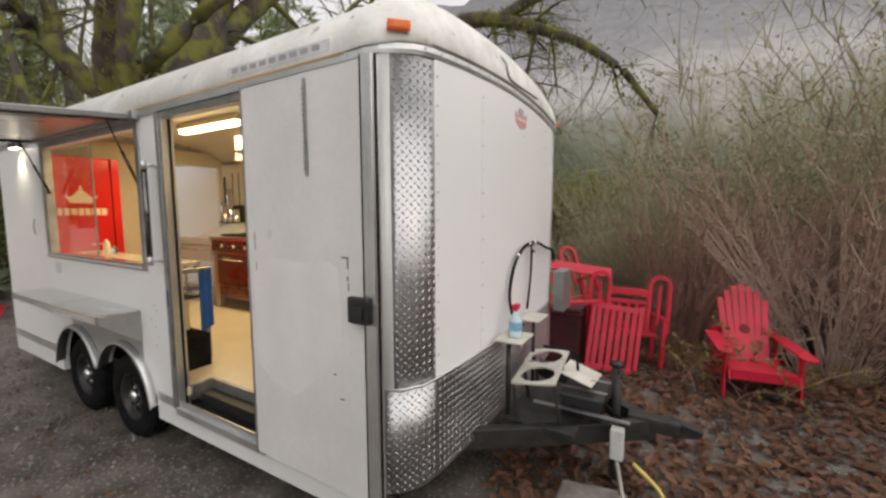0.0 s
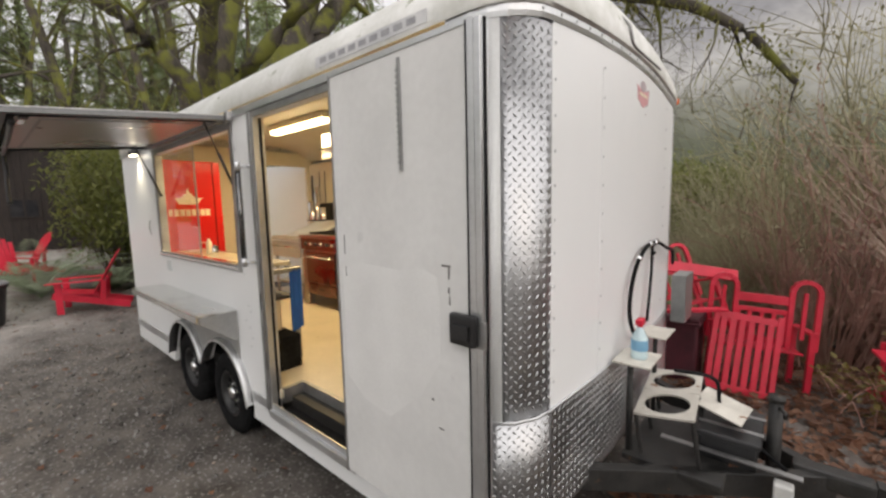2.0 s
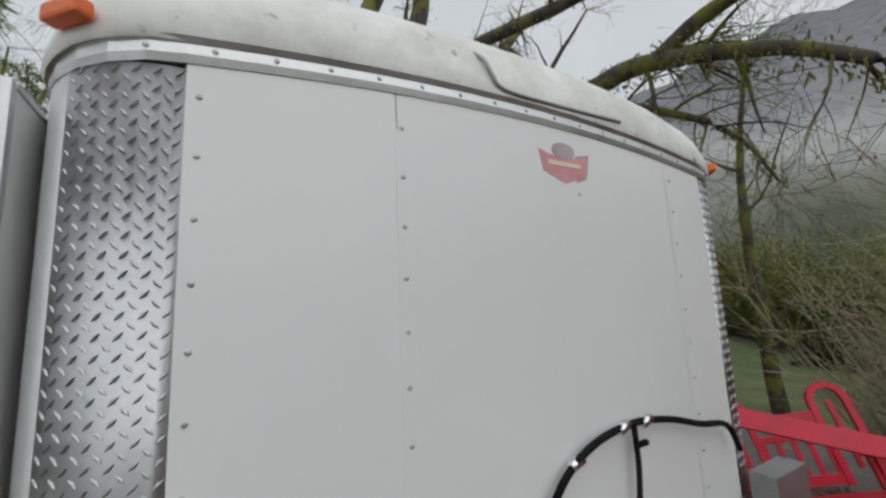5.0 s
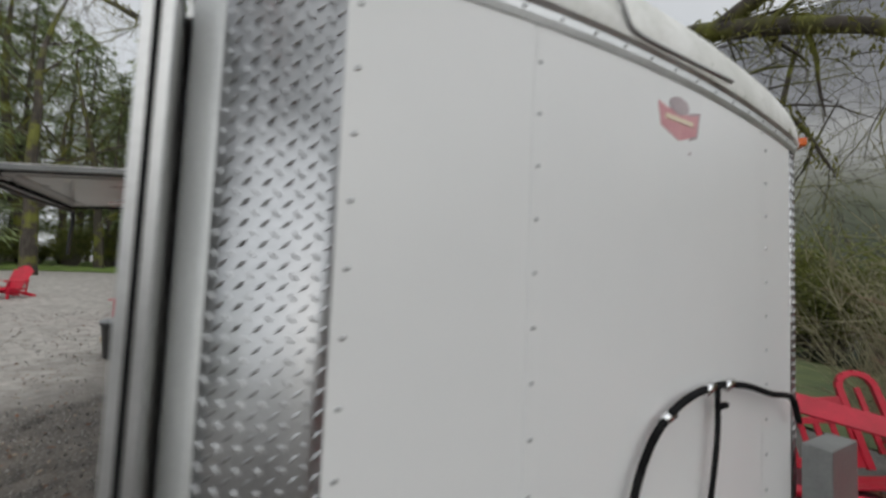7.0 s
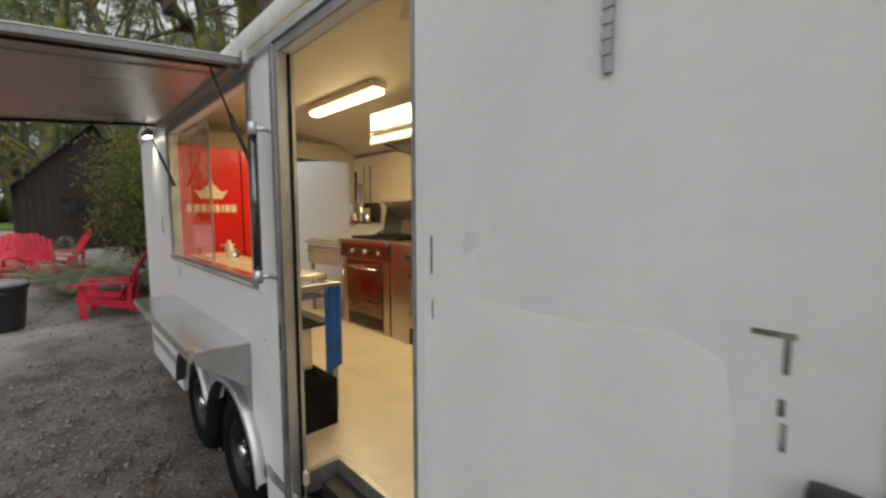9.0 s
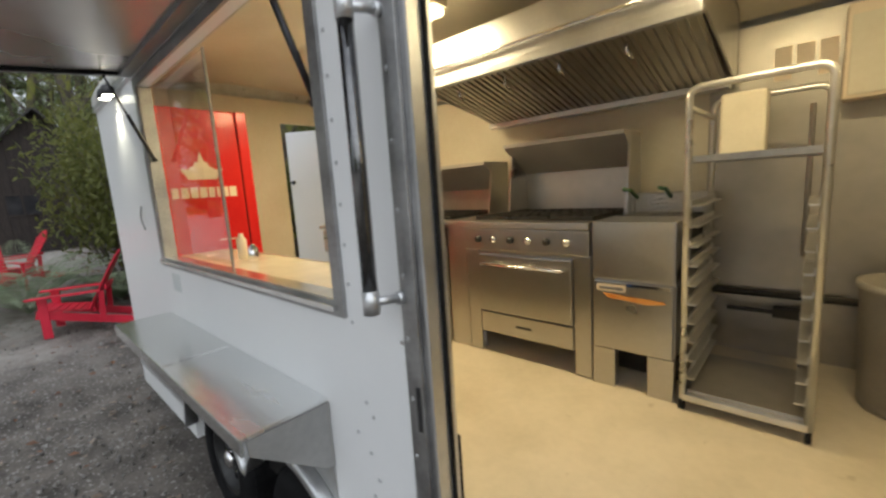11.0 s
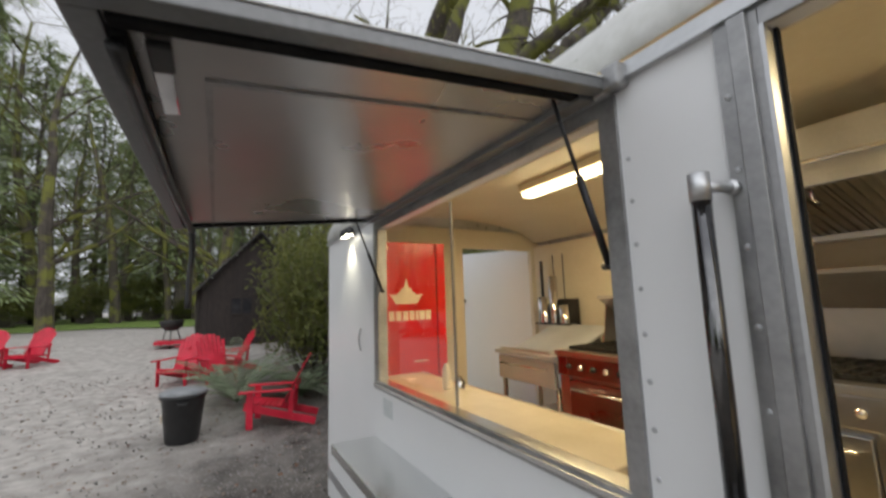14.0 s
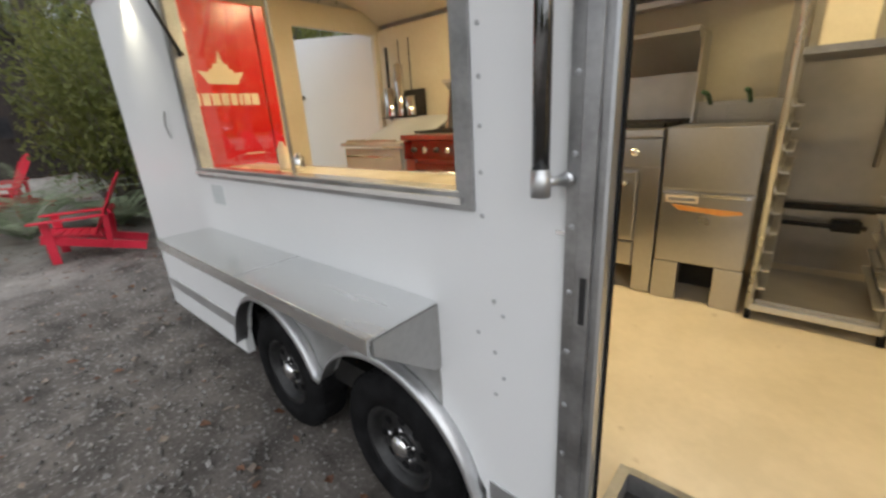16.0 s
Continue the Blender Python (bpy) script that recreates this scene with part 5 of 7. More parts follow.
for x in (-4.5, -4.1, -3.7, -3.3):
    bm = bmesh.new()
    tube(bm, [(x, 3.30, 2.66), (x, 3.30, 2.52), (x + 0.02, 3.33, 2.49)], 0.009, 8)
    part("nozzle", bm, chrome, hood, "fire-suppression nozzle", True)
bm = bmesh.new()
tube(bm, [(-4.7, 3.025, 2.66), (-3.0, 3.025, 2.66)], 0.012, 8)
part("service_pipe", bm, chrome, hood, "", True)
# hanging pans and containers near the rear
rackbar = thing("utensil_rack", "dark utensil rack with hanging stainless pans", "rack", (-6.3, 4.1, 1.8))
bm = bmesh.new()
tube(bm, [(-6.62, 4.06, 1.72), (-6.62, 4.06, 2.5)], 0.018, 8)
for x in (-6.46, -6.30):
    tube(bm, [(x, 4.10, 2.02), (x, 4.10, 2.56)], 0.006, 6)
box(bm, -6.62, -6.08, 4.04, 4.09, 1.74, 2.03, 0.006)
box(bm, -6.62, -6.08, 3.92, 4.04, 1.74, 1.755)
part("frame", bm, black_iron, rackbar, "", True)
for x, w, z0, z1 in ((-6.52, 0.075, 1.76, 2.06), (-6.36, 0.05, 1.76, 2.30), (-6.20, 0.06, 1.76, 1.96)):
    bm = bmesh.new()
    lathe(bm, [(w, 0), (w, z1 - z0), (w * 0.8, z1 - z0), (w * 0.8, 0.01)], 16, pose(x, 3.98, z0))
    part("canister", bm, chrome, rackbar, "", True)

# sheet-pan rack by the fryer
rk = thing("pan_rack", "tall aluminium sheet-pan rack, mostly empty", "pan rack", (-2.7, 3.5, ZFL))
RX0, RX1, RY0, RY1, RZ = -2.955, -2.46, 3.12, 3.72, 2.24
rack_al = surface("rack_aluminium", (0.62, 0.61, 0.58), (0.74, 0.73, 0.70), 6, 0.35, 0.9)
for y in (RY0, RY1):
    bm = bmesh.new()
    pts = [(RX0, y, ZFL + 0.06), (RX0, y, RZ - 0.05)] + [(RX0 + 0.05 - 0.05 * math.cos(a), y, RZ - 0.05 + 0.05 * math.sin(a)) for a in (0.4, 0.8, 1.2, 1.57)]
    pts += [(RX1 - 0.05 + 0.05 * math.sin(a), y, RZ - 0.05 + 0.05 * math.cos(a)) for a in (0.0, 0.4, 0.8, 1.2, 1.57)] + [(RX1, y, ZFL + 0.06)]
    tube(bm, pts, 0.016, 8)
    part("upright_frame", bm, rack_al, rk, "bent aluminium upright frame", True)
    part("bottom_rail", boxed(RX0, RX1, y - 0.018, y + 0.018, ZFL + 0.055, ZFL + 0.09, 0.004), rack_al, rk)
for x in (RX0, RX1):
    part("side_rail", boxed(x - 0.018, x + 0.018, RY0 + 0.018, RY1 - 0.018, ZFL + 0.055, ZFL + 0.09, 0.004), rack_al, rk)
    part("top_rail", boxed(x - 0.012, x + 0.012, RY0, RY1, RZ - 0.10, RZ - 0.08, 0.003), rack_al, rk)
    for k in range(10):
        z = ZFL + 0.18 + 0.098 * k
        s = 1 if x == RX0 else -1
        bm = bmesh.new()
        box(bm, x + 0.016 * s, x + 0.055 * s, RY0 - 0.02, RY1 + 0.02, z, z + 0.006)
        box(bm, x + 0.014 * s, x + 0.02 * s, RY0 - 0.02, RY1 + 0.02, z, z + 0.032)
        part("runner", bm, rack_al, rk)
part("base_pan", boxed(RX0 + 0.02, RX1 - 0.02, RY0 + 0.02, RY1 - 0.02, ZFL + 0.09, ZFL + 0.105), wall_steel, rk)
bm = bmesh.new()
box(bm, RX0 + 0.02, RX1 - 0.02, RY0 - 0.01, RY1, 1.895, 1.905)
box(bm, RX0 + 0.02, RX1 - 0.02, RY0 - 0.01, RY0 + 0.005, 1.905, 1.925)
solo("sheet_pan", bm, dull_metal, "dark sheet pan on the rack's upper runners", "sheet pan")
for x in (RX0, RX1):
    for y in (RY0, RY1):
        bm = bmesh.new()
        tube(bm, [(x - 0.012, y, ZFL + 0.03), (x + 0.012, y, ZFL + 0.03)], 0.03, 12)
        part("castor", bm, black_rubber, rk, "", True)
paper = solo("paper_towel_pack", boxed(-2.90, -2.70, 3.55, 3.72, 1.906, 2.25, 0.015), surface("cream_paper", (0.72, 0.66, 0.52), (0.8, 0.74, 0.6), 9, 0.8), "cream paper towel pack on the rack pan", "towels")

# right-hand wall: boxes, pipe, stock pot
cab = thing("suppression_cabinet", "pale steel control cabinet on the end wall", "cabinet", (-2.3, 4.1, 2.3))
part("case", boxed(-2.42, -2.12, 3.98, 4.14, 2.18, 2.66, 0.01), cream_print, cab)
part("door_line", boxed(-2.40, -2.14, 3.974, 3.98, 2.20, 2.60, 0.004), cream_wall, cab)
for k in range(3):
    solo("wall_notice", boxed(-2.72 + 0.1 * k, -2.64 + 0.1 * k, 4.146, 4.15, 2.36 + 0.05 * (k % 2), 2.55), cream_print, "small pale notice on the steel wall", "notice", "wall notices")
bm = bmesh.new()
tube(bm, [(-3.0, 4.11, 1.04), (-1.6, 4.11, 1.04)], 0.022, 10)
tube(bm, [(-2.9, 4.09, 0.93), (-2.5, 4.09, 0.93)], 0.015, 8)
box(bm, -2.66, -2.52, 4.06, 4.12, 0.90, 0.97, 0.01)
solo("gas_pipe", bm, black_iron, "dark gas pipe with a valve along the wall", "pipe", smooth=False)
bm = bmesh.new()
tube(bm, [(-2.53, 4.12, 1.3), (-2.53, 4.12, 2.2)], 0.012, 8)
solo("conduit", bm, steel, "thin steel conduit on the wall", "conduit")
bm = bmesh.new()
lathe(bm, [(0.001, 0.0), (0.21, 0.0), (0.235, 0.02), (0.255, 0.60), (0.27, 0.61), (0.27, 0.64), (0.25, 0.64), (0.23, 0.05), (0.001, 0.04)], 28, pose(-2.05, 3.72, ZFL))
solo("waste_barrel", bm, surface("grey_barrel", (0.30, 0.28, 0.24), (0.4, 0.37, 0.32), 5, 0.5), "grey round kitchen waste barrel on the floor", "waste bin", smooth=True)

# counter under the serving window, leg, towel
counter = thing("service_counter", "cream-topped service counter under the hatch", "counter", (-4.5, 1.8, ZFL))
part("worktop", boxed(-5.9, -3.78, YS + 0.08, 2.03, 1.45, 1.485, 0.008), surface("cream_top", (0.64, 0.56, 0.41), (0.72, 0.64, 0.48), 4, 0.22, rough_var=0.06), counter)
part("edge", boxed(-5.9, -3.78, 2.03, 2.045, 1.44, 1.487, 0.004), steel, counter)
for x in (-5.85, -3.66):
    part("leg", boxed(x - 0.02, x + 0.02, 1.99, 2.03, ZFL, 1.45, 0.004), dull_metal, counter)
part("rail", boxed(-3.64, -3.60, YS + 0.08, 2.04, 1.41, 1.45, 0.004), dull_metal, counter)
for y in (YS + 0.10, 2.0):
    part("rail", boxed(-3.79, -3.64, y - 0.012, y + 0.012, 1.425, 1.449, 0.003), dull_metal, counter)
part("lower_shelf", boxed(-4.1, -3.64, YS + 0.07, 2.0, 1.18, 1.20), black_iron, counter)
bm = bmesh.new()
for k in range(4):
    box(bm, -3.612 + 0.006 * (k % 2), -3.600 + 0.006 * (k % 2), 1.93 + 0.026 * k, 1.958 + 0.026 * k, 0.88 + 0.012 * k, 1.43, 0.003)
solo("blue_towel", bm, blue_cloth, "blue cloth towel hanging at the counter's end", "towel")
crate = solo("black_crate", boxed(-3.92, -3.66, 1.60, 1.92, ZFL, ZFL + 0.28, 0.01), black_plastic, "black plastic crate under the counter", "crate")
pail = solo("cream_box", boxed(-3.90, -3.68, 1.62, 1.88, ZFL + 0.281, ZFL + 0.56, 0.02), cream_print, "cream box stacked on the black crate", "box")
for x, h_, mt in ((-5.18, 0.16, cream_print), (-5.02, 0.10, chrome)):
    bm = bmesh.new()
    lathe(bm, [(0.001, 0), (0.028, 0), (0.03, 0.01), (0.03, h_ * 0.75), (0.014, h_ * 0.9), (0.014, h_), (0.001, h_)], 14, pose(x, 1.86, 1.486))
    solo("bottle", bm, mt, "small pale bottle on the service counter" if mt is cream_print else "small shiny jar on the service counter", "bottle", smooth=True)

# spray bottle on the tongue ledge
bm = bmesh.new()
lathe(bm, [(0.001, 0), (0.042, 0), (0.045, 0.01), (0.043, 0.12), (0.02, 0.165), (0.014, 0.19)], 16, pose(-0.95, TY - 0.37, 1.073))
spray = thing("spray_bottle", "clear spray bottle with pale blue liquid on a ledge", "spray bottle", (-0.95, TY - 0.37, 1.073))
part("bottle", bm, surface("pale_blue_plastic", (0.45, 0.62, 0.68), (0.6, 0.74, 0.78), 9, 0.2), spray, "", True)
bm = bmesh.new()
box(bm, -0.97, -0.93, TY - 0.40, TY - 0.33, 1.265, 1.30, 0.008)
tube(bm, [(-0.95, TY - 0.37, 1.25), (-0.95, TY - 0.37, 1.275)], 0.016, 10)
part("trigger_head", bm, red_paint, spray, "red and white trigger head")
bm = bmesh.new()
lathe(bm, [(0.046, 0.05), (0.046, 0.11)], 16, pose(-0.95, TY - 0.37, 1.073))
part("label", bm, surface("blue_label", (0.1, 0.3, 0.5), (0.2, 0.42, 0.6), 9, 0.4), spray)

# ---------------------------------------------------------------- yard furniture


def local_box(bm, cx, cy, cz, sx, sy, sz, m=None, bevel=0.004):
    mm = pose(cx, cy, cz) @ (m or Matrix())
    box(bm, -sx / 2, sx / 2, -sy / 2, sy / 2, -sz / 2, sz / 2, bevel, mm)


def plank(bm, a, b, width, thick, up=(0, 0, 1), bevel=0.004):
    """A board from a to b; width lies across, thickness along up."""
    a, b = Vector(a), Vector(b)
    d = (b - a).normalized()
    u = Vector(up)
    u = (u - d * u.dot(d)).normalized()
    s = u.cross(d)
    m = Matrix((d, s, u)).transposed().to_4x4()
    m.translation = (a + b) / 2
    box(bm, -(b - a).length / 2, (b - a).length / 2, -width / 2, width / 2, -thick / 2, thick / 2, bevel, m)


def adirondack(label, place, turn, group, hole=False, fan=1.0):
    """A slatted garden chair with a fan back; it faces -y before turning."""
    ch = thing("garden_chair", label, "chair", place, turn, group)
    th = radians(28)
    for k in range(7):
        f = k - 3
        x0, x1 = 0.075 * fan * f, 0.098 * fan * f
        hgt = 0.92 - 0.012 * f * f * 1.6
        y0, z0 = 0.18, 0.28
        bm = bmesh.new()
        plank(bm, (x0, y0, z0), (x1, y0 + hgt * math.sin(th), z0 + hgt * math.cos(th)), 0.084 * fan, 0.019, (0, -math.cos(th), math.sin(th)))
        piece("back_slat", bm, red_paint, ch)
    for k in range(6):
        bm = bmesh.new()
        y = -0.30 + 0.088 * k
        plank(bm, (-0.27, y, 0.375 - 0.155 * (y + 0.3)), (0.27, y, 0.375 - 0.155 * (y + 0.3)), 0.078, 0.02, (0, 0.15, 1))
        piece("seat_slat", bm, red_paint, ch)
    for s in (-1, 1):
        bm = bmesh.new()
        plank(bm, (s * 0.285, -0.36, 0.34), (s * 0.285, 0.72, 0.045), 0.022, 0.115, (0, 0.25, 1))
        piece("stringer", bm, red_paint, ch)
        bm = bmesh.new()
        plank(bm, (s * 0.315, -0.27, 0.0), (s * 0.315, -0.27, 0.555), 0.022, 0.10, (0, 1, 0))
        piece("front_leg", bm, red_paint, ch)
        bm = bmesh.new()
        plank(bm, (s * 0.335, -0.40, 0.566), (s * 0.315, 0.36, 0.566), 0.135, 0.022)
        box(bm, s * 0.335 - 0.045, s * 0.335 + 0.045, -0.43, -0.40, 0.555, 0.577, 0.006)
        piece("arm", bm, red_paint, ch)
        bm = bmesh.new()
        plank(bm, (s * 0.30, 0.33, 0.14), (s * 0.30, 0.36, 0.555), 0.022, 0.07, (0, 1, 0))
        piece("back_leg", bm, red_paint, ch)
    for y, z in ((0.235, 0.31), (0.395, 0.60)):
        bm = bmesh.new()
        plank(bm, (-0.31, y + 0.02, z), (0.31, y + 0.02, z), 0.022, 0.07, (0, 0, 1))
        piece("brace", bm, red_paint, ch)
    bm = bmesh.new()
    plank(bm, (-0.27, -0.352, 0.335), (0.27, -0.352, 0.335), 0.02, 0.10, (0, 0, 1))
    piece("front_apron", bm, red_paint, ch)
    if hole:
        bm = bmesh.new()
        lathe(bm, [(0.055, 0), (0.055, 0.003), (0.001, 0.0035)], 16, pose(0.0, 0.18 + 0.40 * math.sin(th) - 0.012, 0.28 + 0.40 * math.cos(th) - 0.007, 90 - 28, 0, 0))
        piece("cutout", bm, surface("dark_cutout", (0.12, 0.01, 0.01), (0.2, 0.02, 0.02), 9, 0.7), ch, "dark cut-out in the back")
    return ch


def at_ground(x, y):
    return (x, y, ground_z(x, y))


adirondack("red wooden adirondack chair on the dirt beside a fern", at_ground(-10.35, 1.40), -16, "red chairs by the bushes")
adirondack("red wooden adirondack chair by the path", at_ground(-14.3, -0.15), 60, "red chairs by the bushes")
adirondack("red wooden adirondack chair in a close group", at_ground(-14.0, 0.62), 110, "red chairs by the bushes")
adirondack("red wooden adirondack chair in a close group", at_ground(-15.1, 0.9), 10, "red chairs by the bushes")
for k, (x, y) in enumerate(((-19.2, -4.2), (-18.9, -5.1), (-18.5, -6.0), (-18.2, -6.9))):
    adirondack("red wooden adirondack chair in a row by the road", at_ground(x, y), 62 + 4 * k, "red chairs in a row")
adirondack("worn red adirondack chair with dry vines over its seat", (0.72, 5.25, ground_z(0.7, 5.3) - 0.04), 8, "red chairs at the thicket", True, 0.74)

# picnic table between the far chairs
tb = thing("picnic_table", "red wooden garden table", "table", at_ground(-15.2, 0.1), 20)
for k in range(5):
    bm = bmesh.new()
    plank(bm, (-0.5, -0.24 + 0.12 * k, 0.72), (0.5, -0.24 + 0.12 * k, 0.72), 0.11, 0.025)
    piece("top_board", bm, red_paint, tb)
for sx in (-0.4, 0.4):
    for sy in (-0.2, 0.2):
        bm = bmesh.new()
        plank(bm, (sx, sy, 0), (sx, sy, 0.70), 0.06, 0.06, (0, 1, 0))
        piece("leg", bm, red_paint, tb)


def arch_chair(label, m, group):
    """A slatted chair whose side posts end in round arches; built upright, then laid by m."""
    ch = new("slatted_chair")
    ch.empty_display_size = 0.1
    ch.matrix_basis = m
    tagged(ch, label, "chair", group)
    for s in (-1, 1):
        bm = bmesh.new()
        cx = s * 0.34
        pts = [(cx - 0.11, 0.0, 0.45), (cx - 0.11, 0.0, 1.02)] + [(cx - 0.11 * math.cos(a), 0, 1.02 + 0.11 * math.sin(a)) for a in (0.5, 1.0, 1.57, 2.1, 2.6)] + [(cx + 0.11, 0, 1.02), (cx + 0.11, 0, 0.45)]
        for a, b in zip(pts, pts[1:]):
            plank(bm, a, b, 0.045, 0.05, (0, 1, 0), 0.003)
        piece("arched_post", bm, red_paint, ch)
        bm = bmesh.new()
        plank(bm, (cx, 0, 0.55), (cx, 0, 1.02), 0.035, 0.03, (0, 1, 0))
        piece("centre_slat", bm, red_paint, ch)
        for y in (0.02, -0.46):
            bm = bmesh.new()
            plank(bm, (cx + 0.08 * s, y, 0.0), (cx + 0.08 * s, y, 0.62), 0.05, 0.05, (0, 1, 0))
            piece("leg", bm, red_paint, ch)
        bm = bmesh.new()
        plank(bm, (cx + 0.08 * s, 0.05, 0.63), (cx + 0.08 * s, -0.52, 0.63), 0.09, 0.025)
        piece("arm", bm, red_paint, ch)
    for z, h in ((0.92, 0.09), (0.80, 0.05), (0.50, 0.07)):
        bm = bmesh.new()
        plank(bm, (-0.25, 0, z), (0.25, 0, z), 0.03, h, (0, 0, 1))
        piece("back_rail", bm, red_paint, ch)
    for k in range(5):
        bm = bmesh.new()
        plank(bm, (-0.2 + 0.1 * k, 0, 0.52), (-0.2 + 0.1 * k, 0, 0.80), 0.04, 0.018, (0, 1, 0))
        piece("back_slat", bm, red_paint, ch)
    for k in range(6):
        bm = bmesh.new()
        plank(bm, (-0.38, -0.05 - 0.085 * k, 0.40), (0.38, -0.05 - 0.085 * k, 0.40), 0.075, 0.02)
        piece("seat_slat", bm, red_paint, ch)
    return ch


gz5 = ground_z(-0.5, 5.4)
arch_chair("red slatted garden chair with arched posts, heaped by the tongue", pose(-0.55, 5.30, gz5 + 0.02, 6, -4, 196), "heaped red chairs")
arch_chair("red slatted chair tipped over in the heap", pose(-1.35, 5.75, gz5 + 0.25, -16, -12, 40), "heaped red chairs")
# slatted panel leaning on the heap
panel = thing("wooden_trellis", "red slatted wooden trellis leaning on the chair heap", "trellis", (-0.62, 5.0, ground_z(-0.6, 5.0)), 16)
panel.matrix_basis = pose(-0.66, 5.02, ground_z(-0.6, 5.0) + 0.02, -14, 8, 18)
for x in (-0.27, 0.27):
    bm = bmesh.new()
    plank(bm, (x, 0, 0), (x, 0, 0.82), 0.05, 0.035, (0, 1, 0))
    piece("stile", bm, red_paint, panel)
for z in (0.03, 0.76):
    bm = bmesh.new()
    plank(bm, (-0.245, 0, z), (0.245, 0, z), 0.03, 0.07, (0, 0, 1))
    piece("rail", bm, red_paint, panel)
for k in range(6):
    bm = bmesh.new()
    plank(bm, (-0.2 + 0.08 * k, 0, 0.065), (-0.2 + 0.08 * k, 0, 0.725), 0.055, 0.018, (0, 1, 0))
    piece("slat", bm, red_paint, panel)
bm = bmesh.new()
plank(bm, (-1.75, 5.0, 1.30), (-0.75, 5.55, 1.12), 0.13, 0.03, (0, -1, 0.6))
solo("loose_board", bm, red_paint, "red painted board lying on the heaped chairs", "board")
bm = bmesh.new()
plank(bm, (-1.45, 4.75, 0.80), (-0.80, 5.2, 0.82), 0.10, 0.03)
solo("loose_board", bm, red_paint, "red painted board on the heaped chairs", "board")
# An added box stands in for the dark reddish murk under the heap.
maroon = surface("maroon_murk", (0.05, 0.01, 0.015), (0.1, 0.02, 0.03), 6, 0.6)
tub = thing("storage_tub", "dark maroon lidded box filling the murk under the chairs", "tub", (-1.35, 5.22, ground_z(-1.3, 5.2)))
tz = ground_z(-1.3, 5.2)
part("body", boxed(-1.68, -1.02, 5.02, 5.43, tz, 0.66, 0.03), maroon, tub)
part("rim", boxed(-1.71, -0.99, 4.99, 5.46, 0.64, 0.675, 0.01), maroon, tub)
part("lid", boxed(-1.70, -1.00, 5.00, 5.45, 0.676, 0.72, 0.015), maroon, tub)

# round plastic bin
bx, by = -10.15, 0.17
bin_ = thing("trash_bin", "black plastic trash bin with a pale lid", "trash bin", at_ground(bx, by))
bm = bmesh.new()
lathe(bm, [(0.001, 0.0), (0.20, 0.0), (0.215, 0.02), (0.28, 0.62), (0.305, 0.635), (0.305, 0.675), (0.29, 0.68), (0.27, 0.67), (0.20, 0.05), (0.001, 0.04)], 28)
piece("body", bm, black_plastic, bin_, "", True)
bm = bmesh.new()
lathe(bm, [(0.31, 0.68), (0.315, 0.70), (0.27, 0.735), (0.12, 0.765), (0.001, 0.77)], 28)
piece("lid", bm, surface("bin_lid", (0.16, 0.17, 0.18), (0.3, 0.31, 0.32), 5, 0.35), bin_, "wet grey lid", True)
for s in (-1, 1):
    piece("handle", boxed(s * 0.33 - 0.035, s * 0.33 + 0.035, -0.06, 0.06, 0.55, 0.60, 0.012), black_plastic, bin_)
piece("sticker", boxed(-0.05, 0.05, -0.272, -0.262, 0.30, 0.40), cream_print, bin_, "pale sticker")

# black grill on wheels by the shed
gr = thing("kettle_grill", "black kettle grill on a red cart", "grill", at_ground(-21.5, -0.9))
bm = bmesh.new()
lathe(bm, [(0.001, 0.62), (0.2, 0.66), (0.36, 0.8), (0.40, 0.95), (0.40, 1.0), (0.36, 1.02), (0.001, 1.0)], 20)
piece("bowl", bm, black_iron, gr, "", True)
for a in range(3):
    bm = bmesh.new()
    tube(bm, [(0.2 * math.cos(a * 2.1), 0.2 * math.sin(a * 2.1), 0.7), (0.4 * math.cos(a * 2.1), 0.4 * math.sin(a * 2.1), 0.0)], 0.02, 8)
    piece("leg", bm, black_iron, gr)
piece("cart", boxed(-0.5, 0.5, -0.5, 0.5, 0.15, 0.28, 0.02), red_paint, gr)

# shed
SX, SY = -22.3, 1.85
sz = ground_z(SX, SY)
shed = thing("shed", "dark weathered wooden shed with a gable roof", "shed", (SX, SY, sz), 5)
W2, L2, EH, RH = 1.95, 1.7, 2.25, 4.35
for k in range(20):
    y = -W2 + 0.2 * k
    zc = EH + (RH - EH) * (1 - abs(y + 0.1) / W2)
    if 1.05 < y + 0.1 < 1.75:
        continue
    piece("front_board", boxed(L2 - 0.03, L2 + 0.012 * (k % 2), y + 0.004, y + 0.196, 0, zc - 0.05), dark_wood, shed)
    piece("back_board", boxed(-L2, -L2 + 0.03, y + 0.004, y + 0.196, 0, zc - 0.05), dark_wood, shed)
for y in (-W2, W2 - 0.03):
    for k in range(16):
        piece("side_board", boxed(-L2 + 0.035 + 0.21 * k, -L2 + 0.035 + 0.2 * (k + 1), y, y + 0.03, 0, EH), dark_wood, shed)
for s in (-1, 1):
    bm = bmesh.new()
    plank(bm, (0, s * 0.01, RH + 0.02), (0, s * (W2 + 0.35), EH - 0.36), 2 * L2 + 0.7, 0.06, (0, s * 0.5, 1), 0)
    piece("roof_slope", bm, surface("shed_roof", (0.02, 0.02, 0.02), (0.06, 0.055, 0.05), 3, 0.85, 0, 0.006, 12), shed, "dark mossy roof")
piece("shed_door", boxed(L2 - 0.02, L2 + 0.01, 1.05, 1.75, 0, 1.9), surface("shed_door_wood", (0.02, 0.015, 0.014), (0.05, 0.04, 0.035), 5, 0.8), shed)
